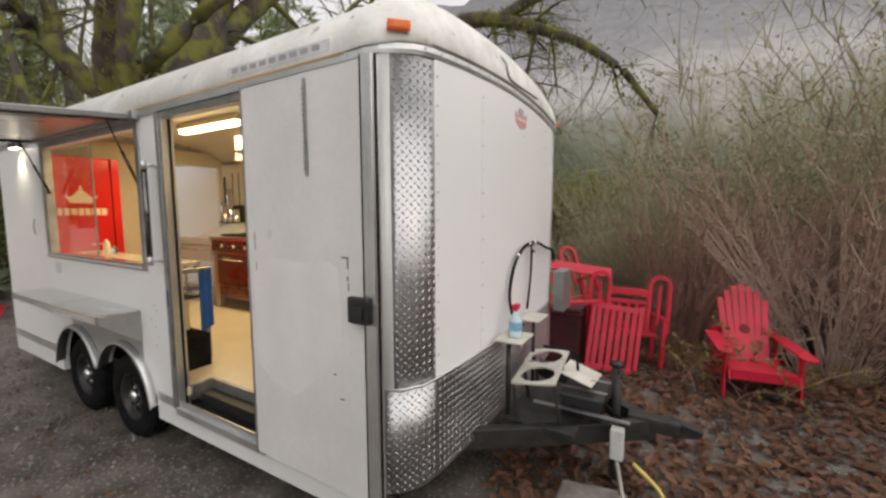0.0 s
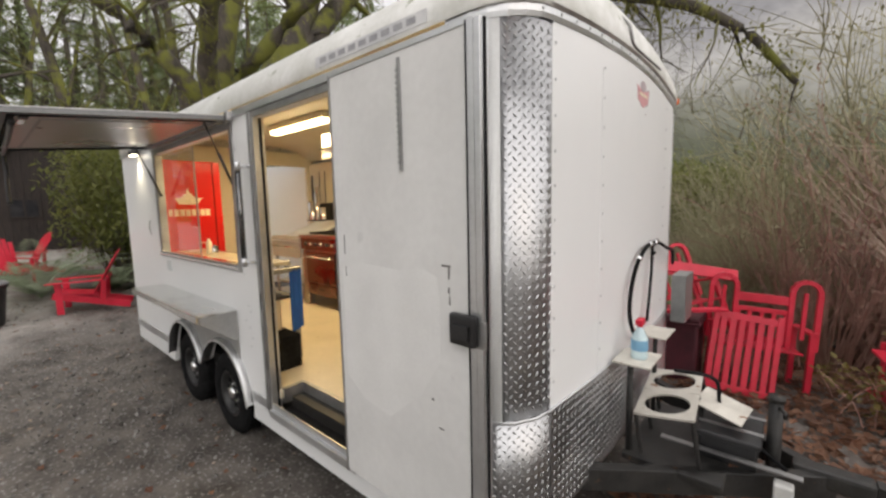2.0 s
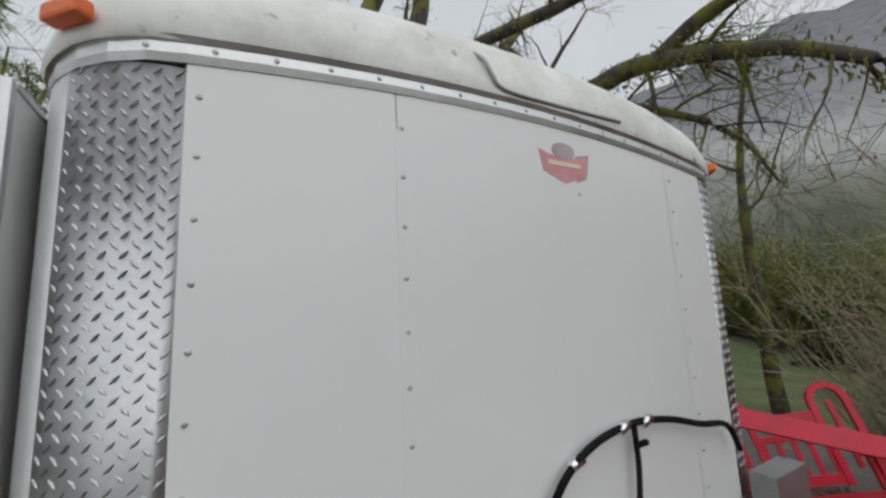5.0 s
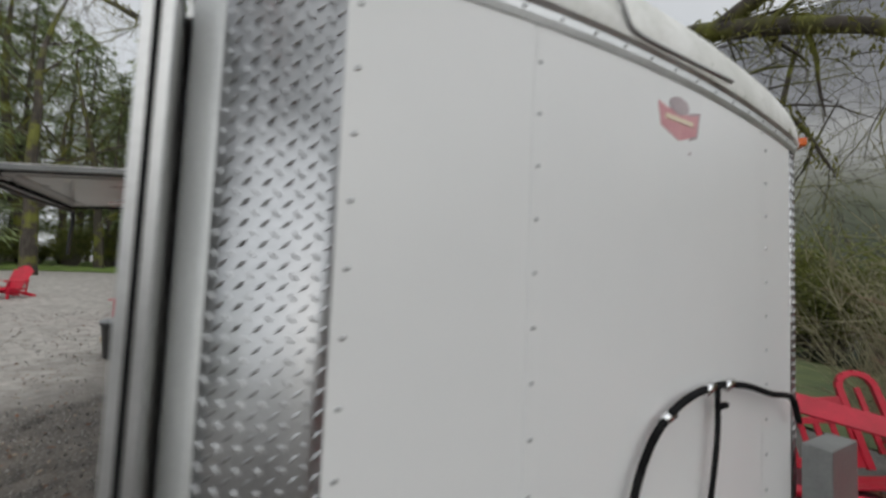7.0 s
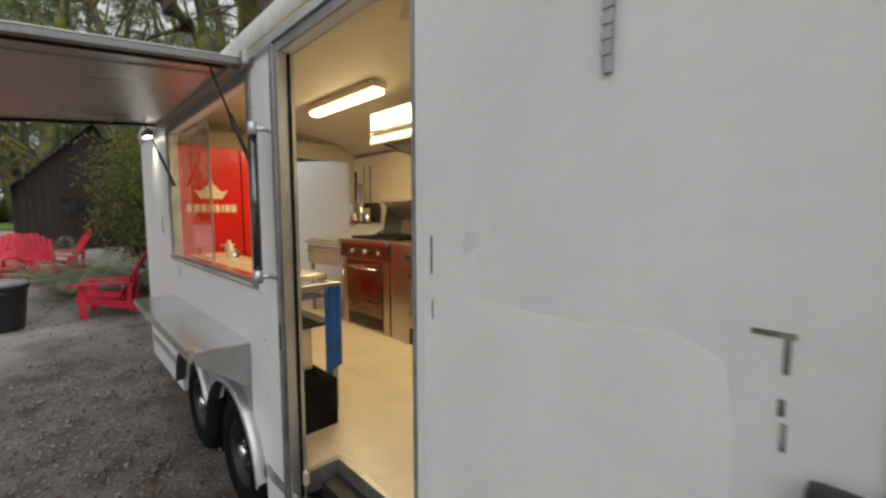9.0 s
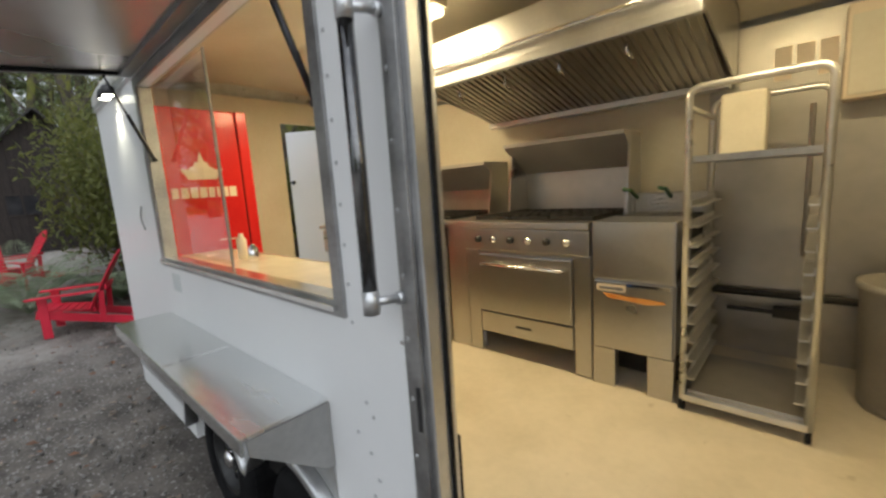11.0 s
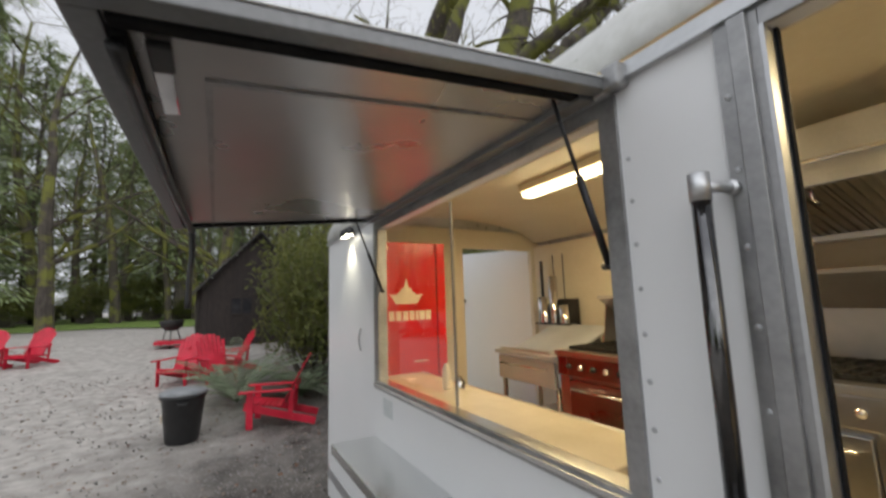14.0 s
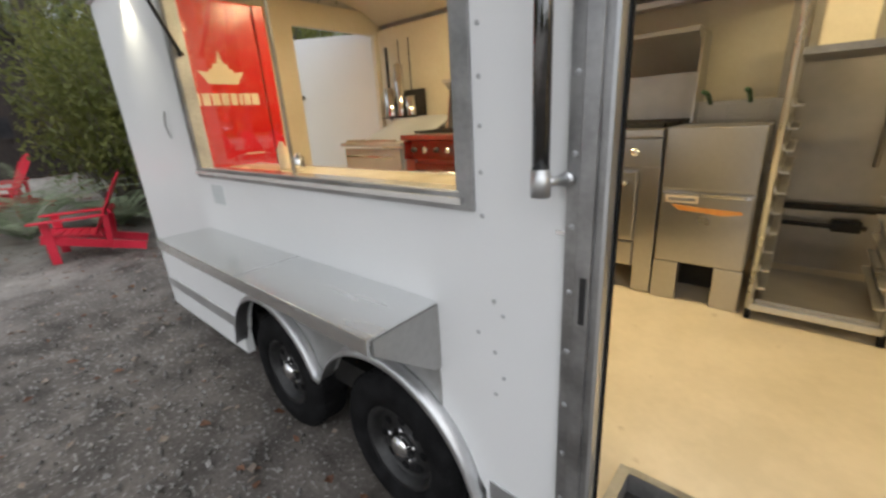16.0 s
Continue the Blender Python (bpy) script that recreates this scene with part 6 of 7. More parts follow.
piece("window", boxed(L2 + 0.012, L2 + 0.03, -0.95, -0.25, 1.15, 1.75), surface("shed_glass", (0.02, 0.02, 0.025), (0.05, 0.05, 0.055), 3, 0.15), shed, "small dark window")
bm = bmesh.new()
for z in (1.12, 1.75):
    box(bm, L2 + 0.012, L2 + 0.05, -1.0, -0.2, z, z + 0.05)
for y in (-1.0, -0.62, -0.25):
    box(bm, L2 + 0.012, L2 + 0.05, y, y + 0.05, 1.17, 1.75)
piece("window_frame", bm, dark_wood, shed)

# ---------------------------------------------------------------- plants
rng = random.Random(7)


def bark_material(name, a, b, moss, moss_at):
    m = surface(name, a, b, 6, 0.9, 0, 0.012, 22, stretch=(1, 1, 0.35))
    n, l = m.node_tree.nodes, m.node_tree.links
    p = n["Principled BSDF"]
    src = p.inputs["Base Color"].links[0].from_socket
    co = n.new("ShaderNodeTexCoord")
    no = n.new("ShaderNodeTexNoise")
    no.inputs["Scale"].default_value, no.inputs["Detail"].default_value = 2.5, 6
    l.new(co.outputs["Object"], no.inputs["Vector"])
    ra = n.new("ShaderNodeValToRGB")
    ra.color_ramp.elements[0].position, ra.color_ramp.elements[1].position = moss_at, moss_at + 0.12
    l.new(no.outputs["Fac"], ra.inputs["Fac"])
    mx = n.new("ShaderNodeMixRGB")
    mx.inputs[2].default_value = (*moss, 1)
    l.new(ra.outputs[0], mx.inputs[0])
    l.new(src, mx.inputs[1])
    l.new(mx.outputs[0], p.inputs["Base Color"])
    return m


mossy_bark = bark_material("mossy_bark", (0.035, 0.028, 0.022), (0.10, 0.085, 0.07), (0.15, 0.155, 0.03), 0.46)
twig_bark = surface("twig_bark", (0.08, 0.07, 0.058), (0.18, 0.16, 0.135), 8, 0.9)
red_twig = surface("red_twig", (0.24, 0.125, 0.10), (0.42, 0.25, 0.20), 2, 0.8, random_amount=0.3)
grey_twig = surface("grey_twig", (0.25, 0.18, 0.145), (0.42, 0.31, 0.25), 2, 0.9, random_amount=0.3)
olive_twig = surface("olive_twig", (0.27, 0.255, 0.15), (0.44, 0.40, 0.26), 2, 0.9, random_amount=0.3)


def leaf_material(name, a, b, rnd=0.35):
    m = surface(name, a, b, 1.5, 0.55, 0, random_amount=rnd)
    n, l = m.node_tree.nodes, m.node_tree.links
    p = n["Principled BSDF"]
    through_light = n.new("ShaderNodeBsdfTranslucent")
    l.new(p.inputs["Base Color"].links[0].from_socket, through_light.inputs["Color"])
    mix = n.new("ShaderNodeMixShader")
    mix.inputs[0].default_value = 0.45
    l.new(p.outputs[0], mix.inputs[1])
    l.new(through_light.outputs[0], mix.inputs[2])
    l.new(mix.outputs[0], n["Material Output"].inputs["Surface"])
    return m


bush_leaf = leaf_material("dark_evergreen_leaf", (0.10, 0.125, 0.03), (0.26, 0.27, 0.075))
# Needle greens lifted above true leaf colour to paint in the wood's haze.
needle = leaf_material("hazed_conifer_needles", (0.18, 0.24, 0.10), (0.37, 0.44, 0.21), 0.4)
fern_leaf = leaf_material("fern_leaf", (0.22, 0.27, 0.17), (0.36, 0.42, 0.29))
dry_leaf = leaf_material("fallen_leaves", (0.12, 0.05, 0.03), (0.30, 0.16, 0.10), 0.55)
pale_leaf = leaf_material("pale_leaves", (0.22, 0.17, 0.13), (0.36, 0.30, 0.25), 0.3)


class Soup:
    """Vertices and faces gathered fast."""

    def __init__(self):
        self.v, self.f = [], []

    def stick(self, pts, r0, r1, sides=3):
        n = len(pts)
        base = len(self.v)
        for i, p in enumerate(pts):
            d = (pts[min(i + 1, n - 1)] - pts[max(i - 1, 0)])
            u = d.orthogonal().normalized()
            w = d.cross(u).normalized()
            r = r0 + (r1 - r0) * i / (n - 1)
            for k in range(sides):
                a = 2 * math.pi * k / sides
                self.v.append(p + u * (r * math.cos(a)) + w * (r * math.sin(a)))
        for i in range(n - 1):
            for k in range(sides):
                a, b = base + i * sides + k, base + i * sides + (k + 1) % sides
                self.f.append((a, b, b + sides, a + sides))

    def leaf(self, p, d, n, length, width):
        d = d.normalized()
        s = d.cross(n)
        s = s.normalized() if s.length > 1e-6 else d.orthogonal().normalized()
        nn = s.cross(d)
        b = len(self.v)
        self.v += [p, p + d * length * 0.5 + s * width * 0.5 + nn * width * 0.18, p + d * length, p + d * length * 0.5 - s * width * 0.5 + nn * width * 0.18]
        self.f += [(b, b + 1, b + 2), (b, b + 2, b + 3)]

    def mesh(self, name, mat):
        me = bpy.data.meshes.new(name)
        me.from_pydata([tuple(q) for q in self.v], [], self.f)
        me.materials.append(mat)
        return me


def rv(s=1.0):
    return Vector((rng.uniform(-s, s), rng.uniform(-s, s), rng.uniform(-s, s)))


def meander(p, d, length, steps, wander, droop=0.0):
    pts = [p.copy()]
    d = d.normalized()
    for _ in range(steps):
        d = (d + rv(wander) + Vector((0, 0, -droop))).normalized()
        pts.append(pts[-1] + d * (length / steps))
    return pts


def limb(soup, pts, r0, r1, depth, twigs, length, sides, droop=0.05):
    """A limb with side branches that divide again."""
    soup.stick(pts, r0, r1, sides)
    if depth == 0:
        return
    n = len(pts)
    for _ in range(twigs):
        i = rng.randrange(max(1, n // 4), n)
        base = pts[i]
        along = (pts[i] - pts[i - 1]).normalized()
        out = rv()
        out = (out - along * out.dot(along)).normalized()
        d = along * 0.55 + out * 0.9
        f = 1 - 0.5 * i / n
        ln = length * rng.uniform(0.5, 1.1) * f
        rr = (r0 + (r1 - r0) * i / (n - 1)) * rng.uniform(0.28, 0.5)
        limb(soup, meander(base, d, ln, 5, 0.22, droop), rr, max(0.003, rr * 0.25), depth - 1, max(3, int(twigs * 0.6)), length * 0.5, 5 if depth > 1 else 3, droop)


def put_mesh(name, me, parent):
    ob = new(name, me)
    ob.parent = parent
    return ob


# the great mossy tree behind the trailer
tree = thing("mossy_tree", "huge old bare tree with moss-covered trunk and limbs", "tree", (-9.3, 3.7, ground_z(-9.3, 3.7)))
T0 = Vector((0, 0, 0))
bm = bmesh.new()
trunk_pts = smooth_path([(0.05, 0, -0.2), (0, 0, 0.8), (-0.05, 0.0, 2.2), (-0.1, 0.02, 3.6), (-0.05, 0.1, 5.2), (0.0, 0.75, 7.4), (0.0, 1.6, 9.8), (0.3, 2.6, 12.6)], 5)
rad = [0.70 - 0.24 * min(1, i / 6) - 0.007 * i for i in range(len(trunk_pts))]
rings_ = tube(bm, trunk_pts, [max(0.06, r * 0.98) for r in rad], 18)
for ring in rings_:
    c = sum((v.co for v in ring), Vector()) / len(ring)
    for v in ring:
        v.co = c + (v.co - c) * (1 + 0.16 * noise.noise(v.co * 1.6) + 0.08 * noise.noise(v.co * 4))
piece("trunk", bm, mossy_bark, tree, "mossy furrowed trunk", True)
MAIN = [
    ([(0, 0, 2.6), (0.5, 1.0, 4.0), (1.6, 2.1, 5.0), (3.2, 2.9, 5.6), (4.4, 3.25, 5.5), (5.5, 3.3, 5.28), (6.3, 3.3, 5.18), (7.0, 3.3, 4.86), (7.7, 3.3, 4.5), (8.4, 3.3, 3.95), (8.9, 3.4, 3.3)], 0.26, 0.035),
    ([(0, 0.1, 2.3), (0, 0.85, 3.9), (0, 1.75, 5.7), (0, 2.35, 7.4), (0.1, 2.9, 9.2), (0.4, 3.2, 11.4)], 0.44, 0.22),
    ([(0, 0.9, 4.2), (0.1, 2.2, 5.9), (0.2, 3.7, 7.6), (0.2, 5.3, 9.2), (0.4, 6.6, 10.8)], 0.30, 0.14),
    ([(-0.05, -0.05, 3.4), (0.9, -0.5, 4.6), (2.2, -0.7, 5.6), (3.6, -0.6, 6.2), (5.2, -0.4, 6.6)], 0.2, 0.04),
    ([(0, -0.1, 3.8), (-0.3, -1.3, 5.2), (-0.5, -2.8, 6.2), (-0.6, -4.2, 6.8)], 0.2, 0.04),
    ([(0.1, 0.3, 4.4), (1.8, 1.3, 6.0), (4.0, 2.2, 6.6), (6.5, 2.9, 6.3), (8.5, 3.4, 6.6), (10.5, 4.0, 7.2)], 0.17, 0.035),
    ([(6.3, 3.3, 5.18), (7.4, 3.4, 5.5), (8.8, 3.6, 5.7), (10.4, 3.5, 5.6), (11.8, 3.4, 4.9), (12.4, 3.4, 4.2)], 0.11, 0.02),
    ([(5.0, 3.3, 5.4), (6.0, 3.6, 4.7), (6.8, 3.8, 4.2), (7.3, 3.9, 3.3)], 0.09, 0.015),
]
for pts, r0, r1 in MAIN:
    s = Soup()
    path = smooth_path([Vector(p) + T0 for p in pts], 6)
    path = [p + Vector((0.06 * noise.noise(p * 1.3), 0.06 * noise.noise(p * 1.3 + Vector((9, 0, 0))), 0.07 * noise.noise(p * 1.3 + Vector((0, 9, 0))))) for p in path]
    limb(s, path, r0, r1, 3, 13, 2.1, 10, 0.07)
    me = s.mesh("limb", mossy_bark)
    me.shade_smooth()
    put_mesh("limb", me, tree)
# hanging moss tufts along the limbs
s = Soup()
for pts, r0, r1 in MAIN:
    path = smooth_path([Vector(p) for p in pts], 14)
    for p in path:
        for _ in range(10):
            q = p + rv(r0 * 0.8)
            s.leaf(q, Vector((rng.uniform(-0.5, 0.5), rng.uniform(-0.5, 0.5), -0.6)), rv(), rng.uniform(0.04, 0.13), 0.03)
tagged(put_mesh("moss", s.mesh("moss", leaf_material("hanging_moss", (0.13, 0.13, 0.028), (0.24, 0.23, 0.06))), tree), kind="stuff")


def bare_tree(label, seed, height, mat):
    rng.seed(seed)
    t = thing("bare_tree", label, "tree", (0, 0, -50), group="bare trees")
    s = Soup()
    path = meander(Vector((0, 0, -0.2)), Vector((rng.uniform(-0.15, 0.15), rng.uniform(-0.15, 0.15), 1)), height, 9, 0.10)
    limb(s, path, height * 0.022, 0.03, 3, 13, height * 0.42, 8, -0.05)
    me = s.mesh("trunk", mat)
    put_mesh("trunk", me, t)
    return t


bt = [bare_tree("bare deciduous tree with thin winter twigs", 3, 9.0, mossy_bark), bare_tree("bare deciduous tree leaning over the yard", 11, 8.0, mossy_bark)]
spots = [(-15.5, 4.5), (-17.5, 7.0), (-14.0, 7.5), (-20.0, 4.0), (-24, 9), (-12.5, 9.5), (-28, 3.5), (-19, 12), (-33, 0.5), (-10, 14), (-31, -20), (-27, -24), (-5.5, 15.5)]
for k, (x, y) in enumerate(spots):
    src = bt[k % 2]
    m = pose(x, y, ground_z(x, y), 0, 0, rng.uniform(0, 360)) @ Matrix.Scale(rng.uniform(0.85, 1.25), 4)
    c = copy_thing(src, m) if k > 1 else src
    c.matrix_basis = m


for x, y, sc in ((-23, 7.5, 1.9), (-27, 0.5, 2.0), (-31, -7, 2.2), (-36, -12, 2.3), (-33, 5, 2.4), (-29, -14, 1.8)):
    copy_thing(bt[int(abs(x)) % 2], pose(x, y, ground_z(x, y), 0, 0, 31 * abs(x)) @ Matrix.Scale(sc, 4))


def shrub(label, seed, n, height, spread, mat, twigs=5, leaves=0, leaf_mat=None):
    rng.seed(seed)
    t = thing("shrub", label, "shrub", (0, 0, -50), group="thicket shrubs")
    s, tw_, lf = Soup(), Soup(), Soup()
    for _ in range(n):
        a = rng.uniform(0, 6.28)
        b = Vector((math.cos(a), math.sin(a), 0)) * rng.uniform(0, 0.35)
        d = Vector((math.cos(a) * spread, math.sin(a) * spread, 1)) * 1
        d.x += rng.uniform(-0.15, 0.15)
        d.y += rng.uniform(-0.15, 0.15)
        h = height * rng.uniform(0.45, 1.1)
        path = meander(b, d, h, 6, 0.10, 0.015)
        s.stick(path, rng.uniform(0.007, 0.015), 0.003)
        for _ in range(twigs):
            i = rng.randrange(2, 7)
            dd = (path[i] - path[i - 1]).normalized() + rv(0.8)
            tw = meander(path[i], dd, h * rng.uniform(0.12, 0.3), 3, 0.2)
            tw_.stick(tw, 0.0055, 0.002)
            for _ in range(leaves):
                lf.leaf(tw[rng.randrange(1, 4)] + rv(0.08), rv(), Vector((0, 0, 1)) + rv(0.8), rng.uniform(0.03, 0.07), 0.025)
    tagged(put_mesh("stems", s.mesh("stems", mat), t), kind="stuff")
    tagged(put_mesh("twigs", tw_.mesh("twigs", mat), t), kind="stuff")
    if leaves:
        tagged(put_mesh("leafage", lf.mesh("leafage", leaf_mat), t), kind="stuff")
    return t


olive_leaf = leaf_material("olive_leaves", (0.20, 0.19, 0.10), (0.34, 0.32, 0.19), 0.3)
rust_leaf = leaf_material("rusty_leaves", (0.22, 0.13, 0.085), (0.40, 0.27, 0.19), 0.4)
kinds = [shrub("leafless red-brown shrub with many upright stems", 21, 70, 2.5, 0.28, red_twig), shrub("leafless grey twiggy shrub", 22, 80, 2.9, 0.5, grey_twig, 8, 3, rust_leaf), shrub("olive-brown leafless shrub with fine twigs", 23, 80, 3.4, 0.42, olive_twig, 10, 2, olive_leaf)]
rng.seed(5)
used = [False] * 3
for k in range(78):
    row = k % 4
    x = -2.6 + 14.0 * ((k * 0.618) % 1.0)
    y = (6.9, 8.3, 10.2, 12.6)[row] + rng.uniform(-0.5, 0.6) - (0.10 * max(0, x - 1))
    if row == 0 and x < -0.2:
        y += 1.2
    if row == 0:
        kd = 0 if rng.random() < 0.75 else 1
    else:
        kd = rng.choice((0, 1, 1, 2)) if row == 1 else rng.choice((1, 2, 2))
    if math.hypot(x - 0.72, y - 5.3) < 1.3:
        y += 1.2
    x = max(x, -0.15 * y + rng.uniform(0, 1.2))
    low = 0.58 + 0.62 * min(1.0, max(0.0, (x + 1.5) / (2.2 if row == 0 else 4.0)))
    m = pose(x, y, ground_z(x, y), 0, 0, rng.uniform(0, 360)) @ Matrix.Scale(low * rng.uniform(0.75, 1.1) * (1, 1.0, 1.1, 1.24)[row], 4)
    if used[kd]:
        copy_thing(kinds[kd], m)
    else:
        kinds[kd].matrix_basis = m
        used[kd] = True
# a second belt of twigs beyond, by the water and behind the trailer
for k in range(26):
    x, y = -27 + 20 * ((k * 0.618) % 1.0), rng.uniform(9, 15)
    m = pose(x, y, ground_z(x, y), 0, 0, rng.uniform(0, 360)) @ Matrix.Scale(rng.uniform(0.6, 0.9), 4)
    copy_thing(kinds[rng.choice((1, 2, 2))], m)


def evergreen_bush(label, seed, rx, rz, n, leaf):
    rng.seed(seed)
    t = thing("evergreen_bush", label, "bush", (0, 0, -50), group="evergreen bushes")
    s, st = Soup(), Soup()
    for _ in range(90):
        a = rng.uniform(0, 6.28)
        top = Vector((math.cos(a) * rx * rng.uniform(0.1, 0.95), math.sin(a) * rx * rng.uniform(0.1, 0.95), rz * rng.uniform(0.35, 1.0)))
        path = [Vector((top.x * 0.25, top.y * 0.25, 0)), top * 0.55 + rv(0.15), top]
        st.stick(path, 0.018, 0.005)
        for _ in range(n // 90):
            c = path[1].lerp(top, rng.uniform(0, 1.15)) + rv(0.28)
            s.leaf(c, rv() + Vector((0, 0, -0.5)), rv() + Vector((0, 0, 1)), leaf * rng.uniform(0.6, 1.3), leaf * 0.32)
    tagged(put_mesh("branch_work", st.mesh("branch_work", twig_bark), t), kind="stuff")
    tagged(put_mesh("foliage", s.mesh("foliage", bush_leaf), t), kind="stuff")
    return t


eb = evergreen_bush("tall dark evergreen bush with long narrow leaves", 31, 1.3, 3.4, 6300, 0.17)
first = True
for x, y, sc in ((-13.2, 2.6, 1.0), (-12.0, 3.6, 1.05), (-14.2, 4.0, 1.2), (-16.3, 3.2, 1.15), (-11.6, 5.4, 1.1), (-17.5, 5.2, 1.3), (-9.8, 6.6, 0.9), (-19.0, 3.6, 1.0), (-21.0, 5.5, 1.3), (-14.5, 8.0, 1.4), (-24.5, 4.6, 1.3)):
    m = pose(x, y, ground_z(x, y), 0, 0, rng.uniform(0, 360)) @ Matrix.Scale(sc, 4)
    if first:
        eb.matrix_basis, first = m, False
    else:
        copy_thing(eb, m)

# fern
def fern(place, seed, size):
    rng.seed(seed)
    t = thing("fern", "pale green sword fern with arching fronds", "fern", place, group="ferns")
    for k in range(20):
        a = 2 * math.pi * k / 20 + rng.uniform(-0.15, 0.15)
        ln = size * rng.uniform(0.7, 1.1)
        d = Vector((math.cos(a), math.sin(a), rng.uniform(0.9, 2.2)))
        path = meander(Vector((0, 0, 0)), d, ln, 12, 0.03, 0.10)
        s = Soup()
        s.stick(path, 0.006, 0.002)
        side = Vector((-math.sin(a), math.cos(a), 0))
        for i in range(2, 13):
            w = 0.17 * size * math.sin(math.pi * (i + 0.5) / 14)
            for q in (0.0, 0.5):
                p = path[i] - (path[i] - path[i - 1]) * q
                for sg in (-1, 1):
                    s.leaf(p, side * sg + (path[i] - path[i - 1]) * 2, Vector((0, 0, 1)), w, 0.035 * size)
        put_mesh("frond", s.mesh("frond", fern_leaf), t)
    return t


fern(at_ground(-11.9, 0.95), 41, 1.75)
fern(at_ground(-11.7, 2.1), 42, 1.2)

# conifers
def conifer(label, seed, height, width):
    rng.seed(seed)
    t = thing("conifer", label, "tree", (0, 0, -50), group="conifer wood")
    tr, s = Soup(), Soup()
    tr.stick([Vector((0, 0, -0.3)), Vector((0.1, 0, height * 0.4)), Vector((0, 0.1, height))], height * 0.016, 0.03, 7)
    z = height * 0.12
    while z < height:
        f = 1 - z / height
        for _ in range(4):
            a = rng.uniform(0, 6.28)
            ln = width * (0.25 + 0.75 * f ** 0.8) * rng.uniform(0.5, 1.05)
            path = meander(Vector((0, 0, z)), Vector((math.cos(a), math.sin(a), 0.25)), ln, 5, 0.08, 0.11)
            tr.stick(path, 0.03, 0.006)
            for i in range(1, 6):
                for _ in range(4):
                    p = path[i - 1].lerp(path[i], rng.random()) + rv(0.22)
                    s.leaf(p, (path[i] - path[i - 1]).normalized() + rv(0.7) + Vector((0, 0, -0.35)), Vector((0, 0, 1)) + rv(0.6), rng.uniform(0.4, 1.0), rng.uniform(0.10, 0.22))
        z += height * 0.017 + rng.uniform(0, 0.3)
    put_mesh("trunk", tr.mesh("trunk", twig_bark), t)
    tagged(put_mesh("foliage", s.mesh("foliage", needle), t), kind="stuff")
    return t


cf = [conifer("tall dark green conifer at the edge of the wood", 51, 24, 6.2), conifer("tall thin conifer with gaps in its crown", 52, 30, 5.0)]
rng.seed(9)
done = [False, False]
for k in range(86):
    row = k % 3
    f = (k * 0.618) % 1.0
    y = -52 + 92 * f
    x = -(48, 57, 68)[row] + rng.uniform(-3, 3) + 0.006 * (y + 4) ** 2 * (1 if y < -4 else 0.4)
    i = rng.randrange(2)
    m = pose(x, y, 1.4, 0, 0, rng.uniform(0, 360)) @ Matrix.Scale(rng.uniform(0.8, 1.25), 4)
    if done[i]:
        copy_thing(cf[i], m)
    else:
        cf[i].matrix_basis, done[i] = m, True
for k in range(22):
    f = (k * 0.618) % 1.0
    y = -40 + 60 * f
    copy_thing(bt[k % 2], pose(-46 + rng.uniform(-6, 5) + (0.006 * (y + 4) ** 2 if y < -4 else 0), y, 1.3, 0, 0, rng.uniform(0, 360)) @ Matrix.Scale(rng.uniform(1.7, 2.6), 4))
copy_thing(cf[0], pose(-38, -13.5, 1.05) @ Matrix.Scale(0.95, 4))
copy_thing(cf[0], pose(-30, -22, 0.9, 0, 0, 80) @ Matrix.Scale(1.0, 4))
for k in range(16):
    x = -30 + 60 * ((k * 0.618) % 1.0)
    m = pose(x, rng.uniform(30, 42), -0.6, 0, 0, rng.uniform(0, 360)) @ Matrix.Scale(rng.uniform(0.8, 1.1), 4)
    copy_thing(bt[k % 2], m)
for k in range(30):
    x = -3.5 + 28 * ((k * 0.618) % 1.0)
    m = pose(x, rng.uniform(16, 24), -1.0, 0, 0, rng.uniform(0, 360)) @ Matrix.Scale(rng.uniform(1.1, 1.7) * (0.5 if x < 4 else 0.95), 4)
    copy_thing(kinds[2 if k % 3 else 1], m)

# dark evergreens beyond the bank, and trees round the yard behind the walk
for k in range(26):
    x = -34 + 46 * ((k * 0.618) % 1.0)
    copy_thing(eb, pose(x, rng.uniform(27, 33), -1.2, 0, 0, rng.uniform(0, 360)) @ Matrix.Diagonal((2.2, 2.2, rng.uniform(1.0, 1.9), 1)))
for k in range(30):
    f = (k * 0.618) % 1.0
    x, y = (-7 + 20 * f, -17 - rng.uniform(0, 9)) if k % 5 else (17 + rng.uniform(0, 5), -16 + 26 * f)
    if k % 3 or k % 5 == 0:
        copy_thing(eb, pose(x, y, 0, 0, 0, rng.uniform(0, 360)) @ Matrix.Scale(rng.uniform(1.3, 2.0), 4))
    else:
        copy_thing(cf[0], pose(x, y * 1.1, 0, 0, 0, rng.uniform(0, 360)) @ Matrix.Scale(rng.uniform(0.5, 0.7), 4))

# understory along the wood's edge
rng.seed(12)
for k in range(34):
    y = -46 + 74 * ((k * 0.618) % 1.0)
    x = -45 + rng.uniform(-2, 2) + 0.006 * (y + 4) ** 2 * (1 if y < -4 else 0.4)
    m = pose(x, y, 1.25, 0, 0, rng.uniform(0, 360)) @ Matrix.Diagonal((1.5, 1.5, rng.uniform(0.5, 1.2), 1))
    c = copy_thing(eb, m)

# ---------------------------------------------------------------- grass, water, far hill
grass = surface("lawn_grass", (0.10, 0.16, 0.03), (0.20, 0.28, 0.06), 1.2, 0.9, 0, 0.02, 30)
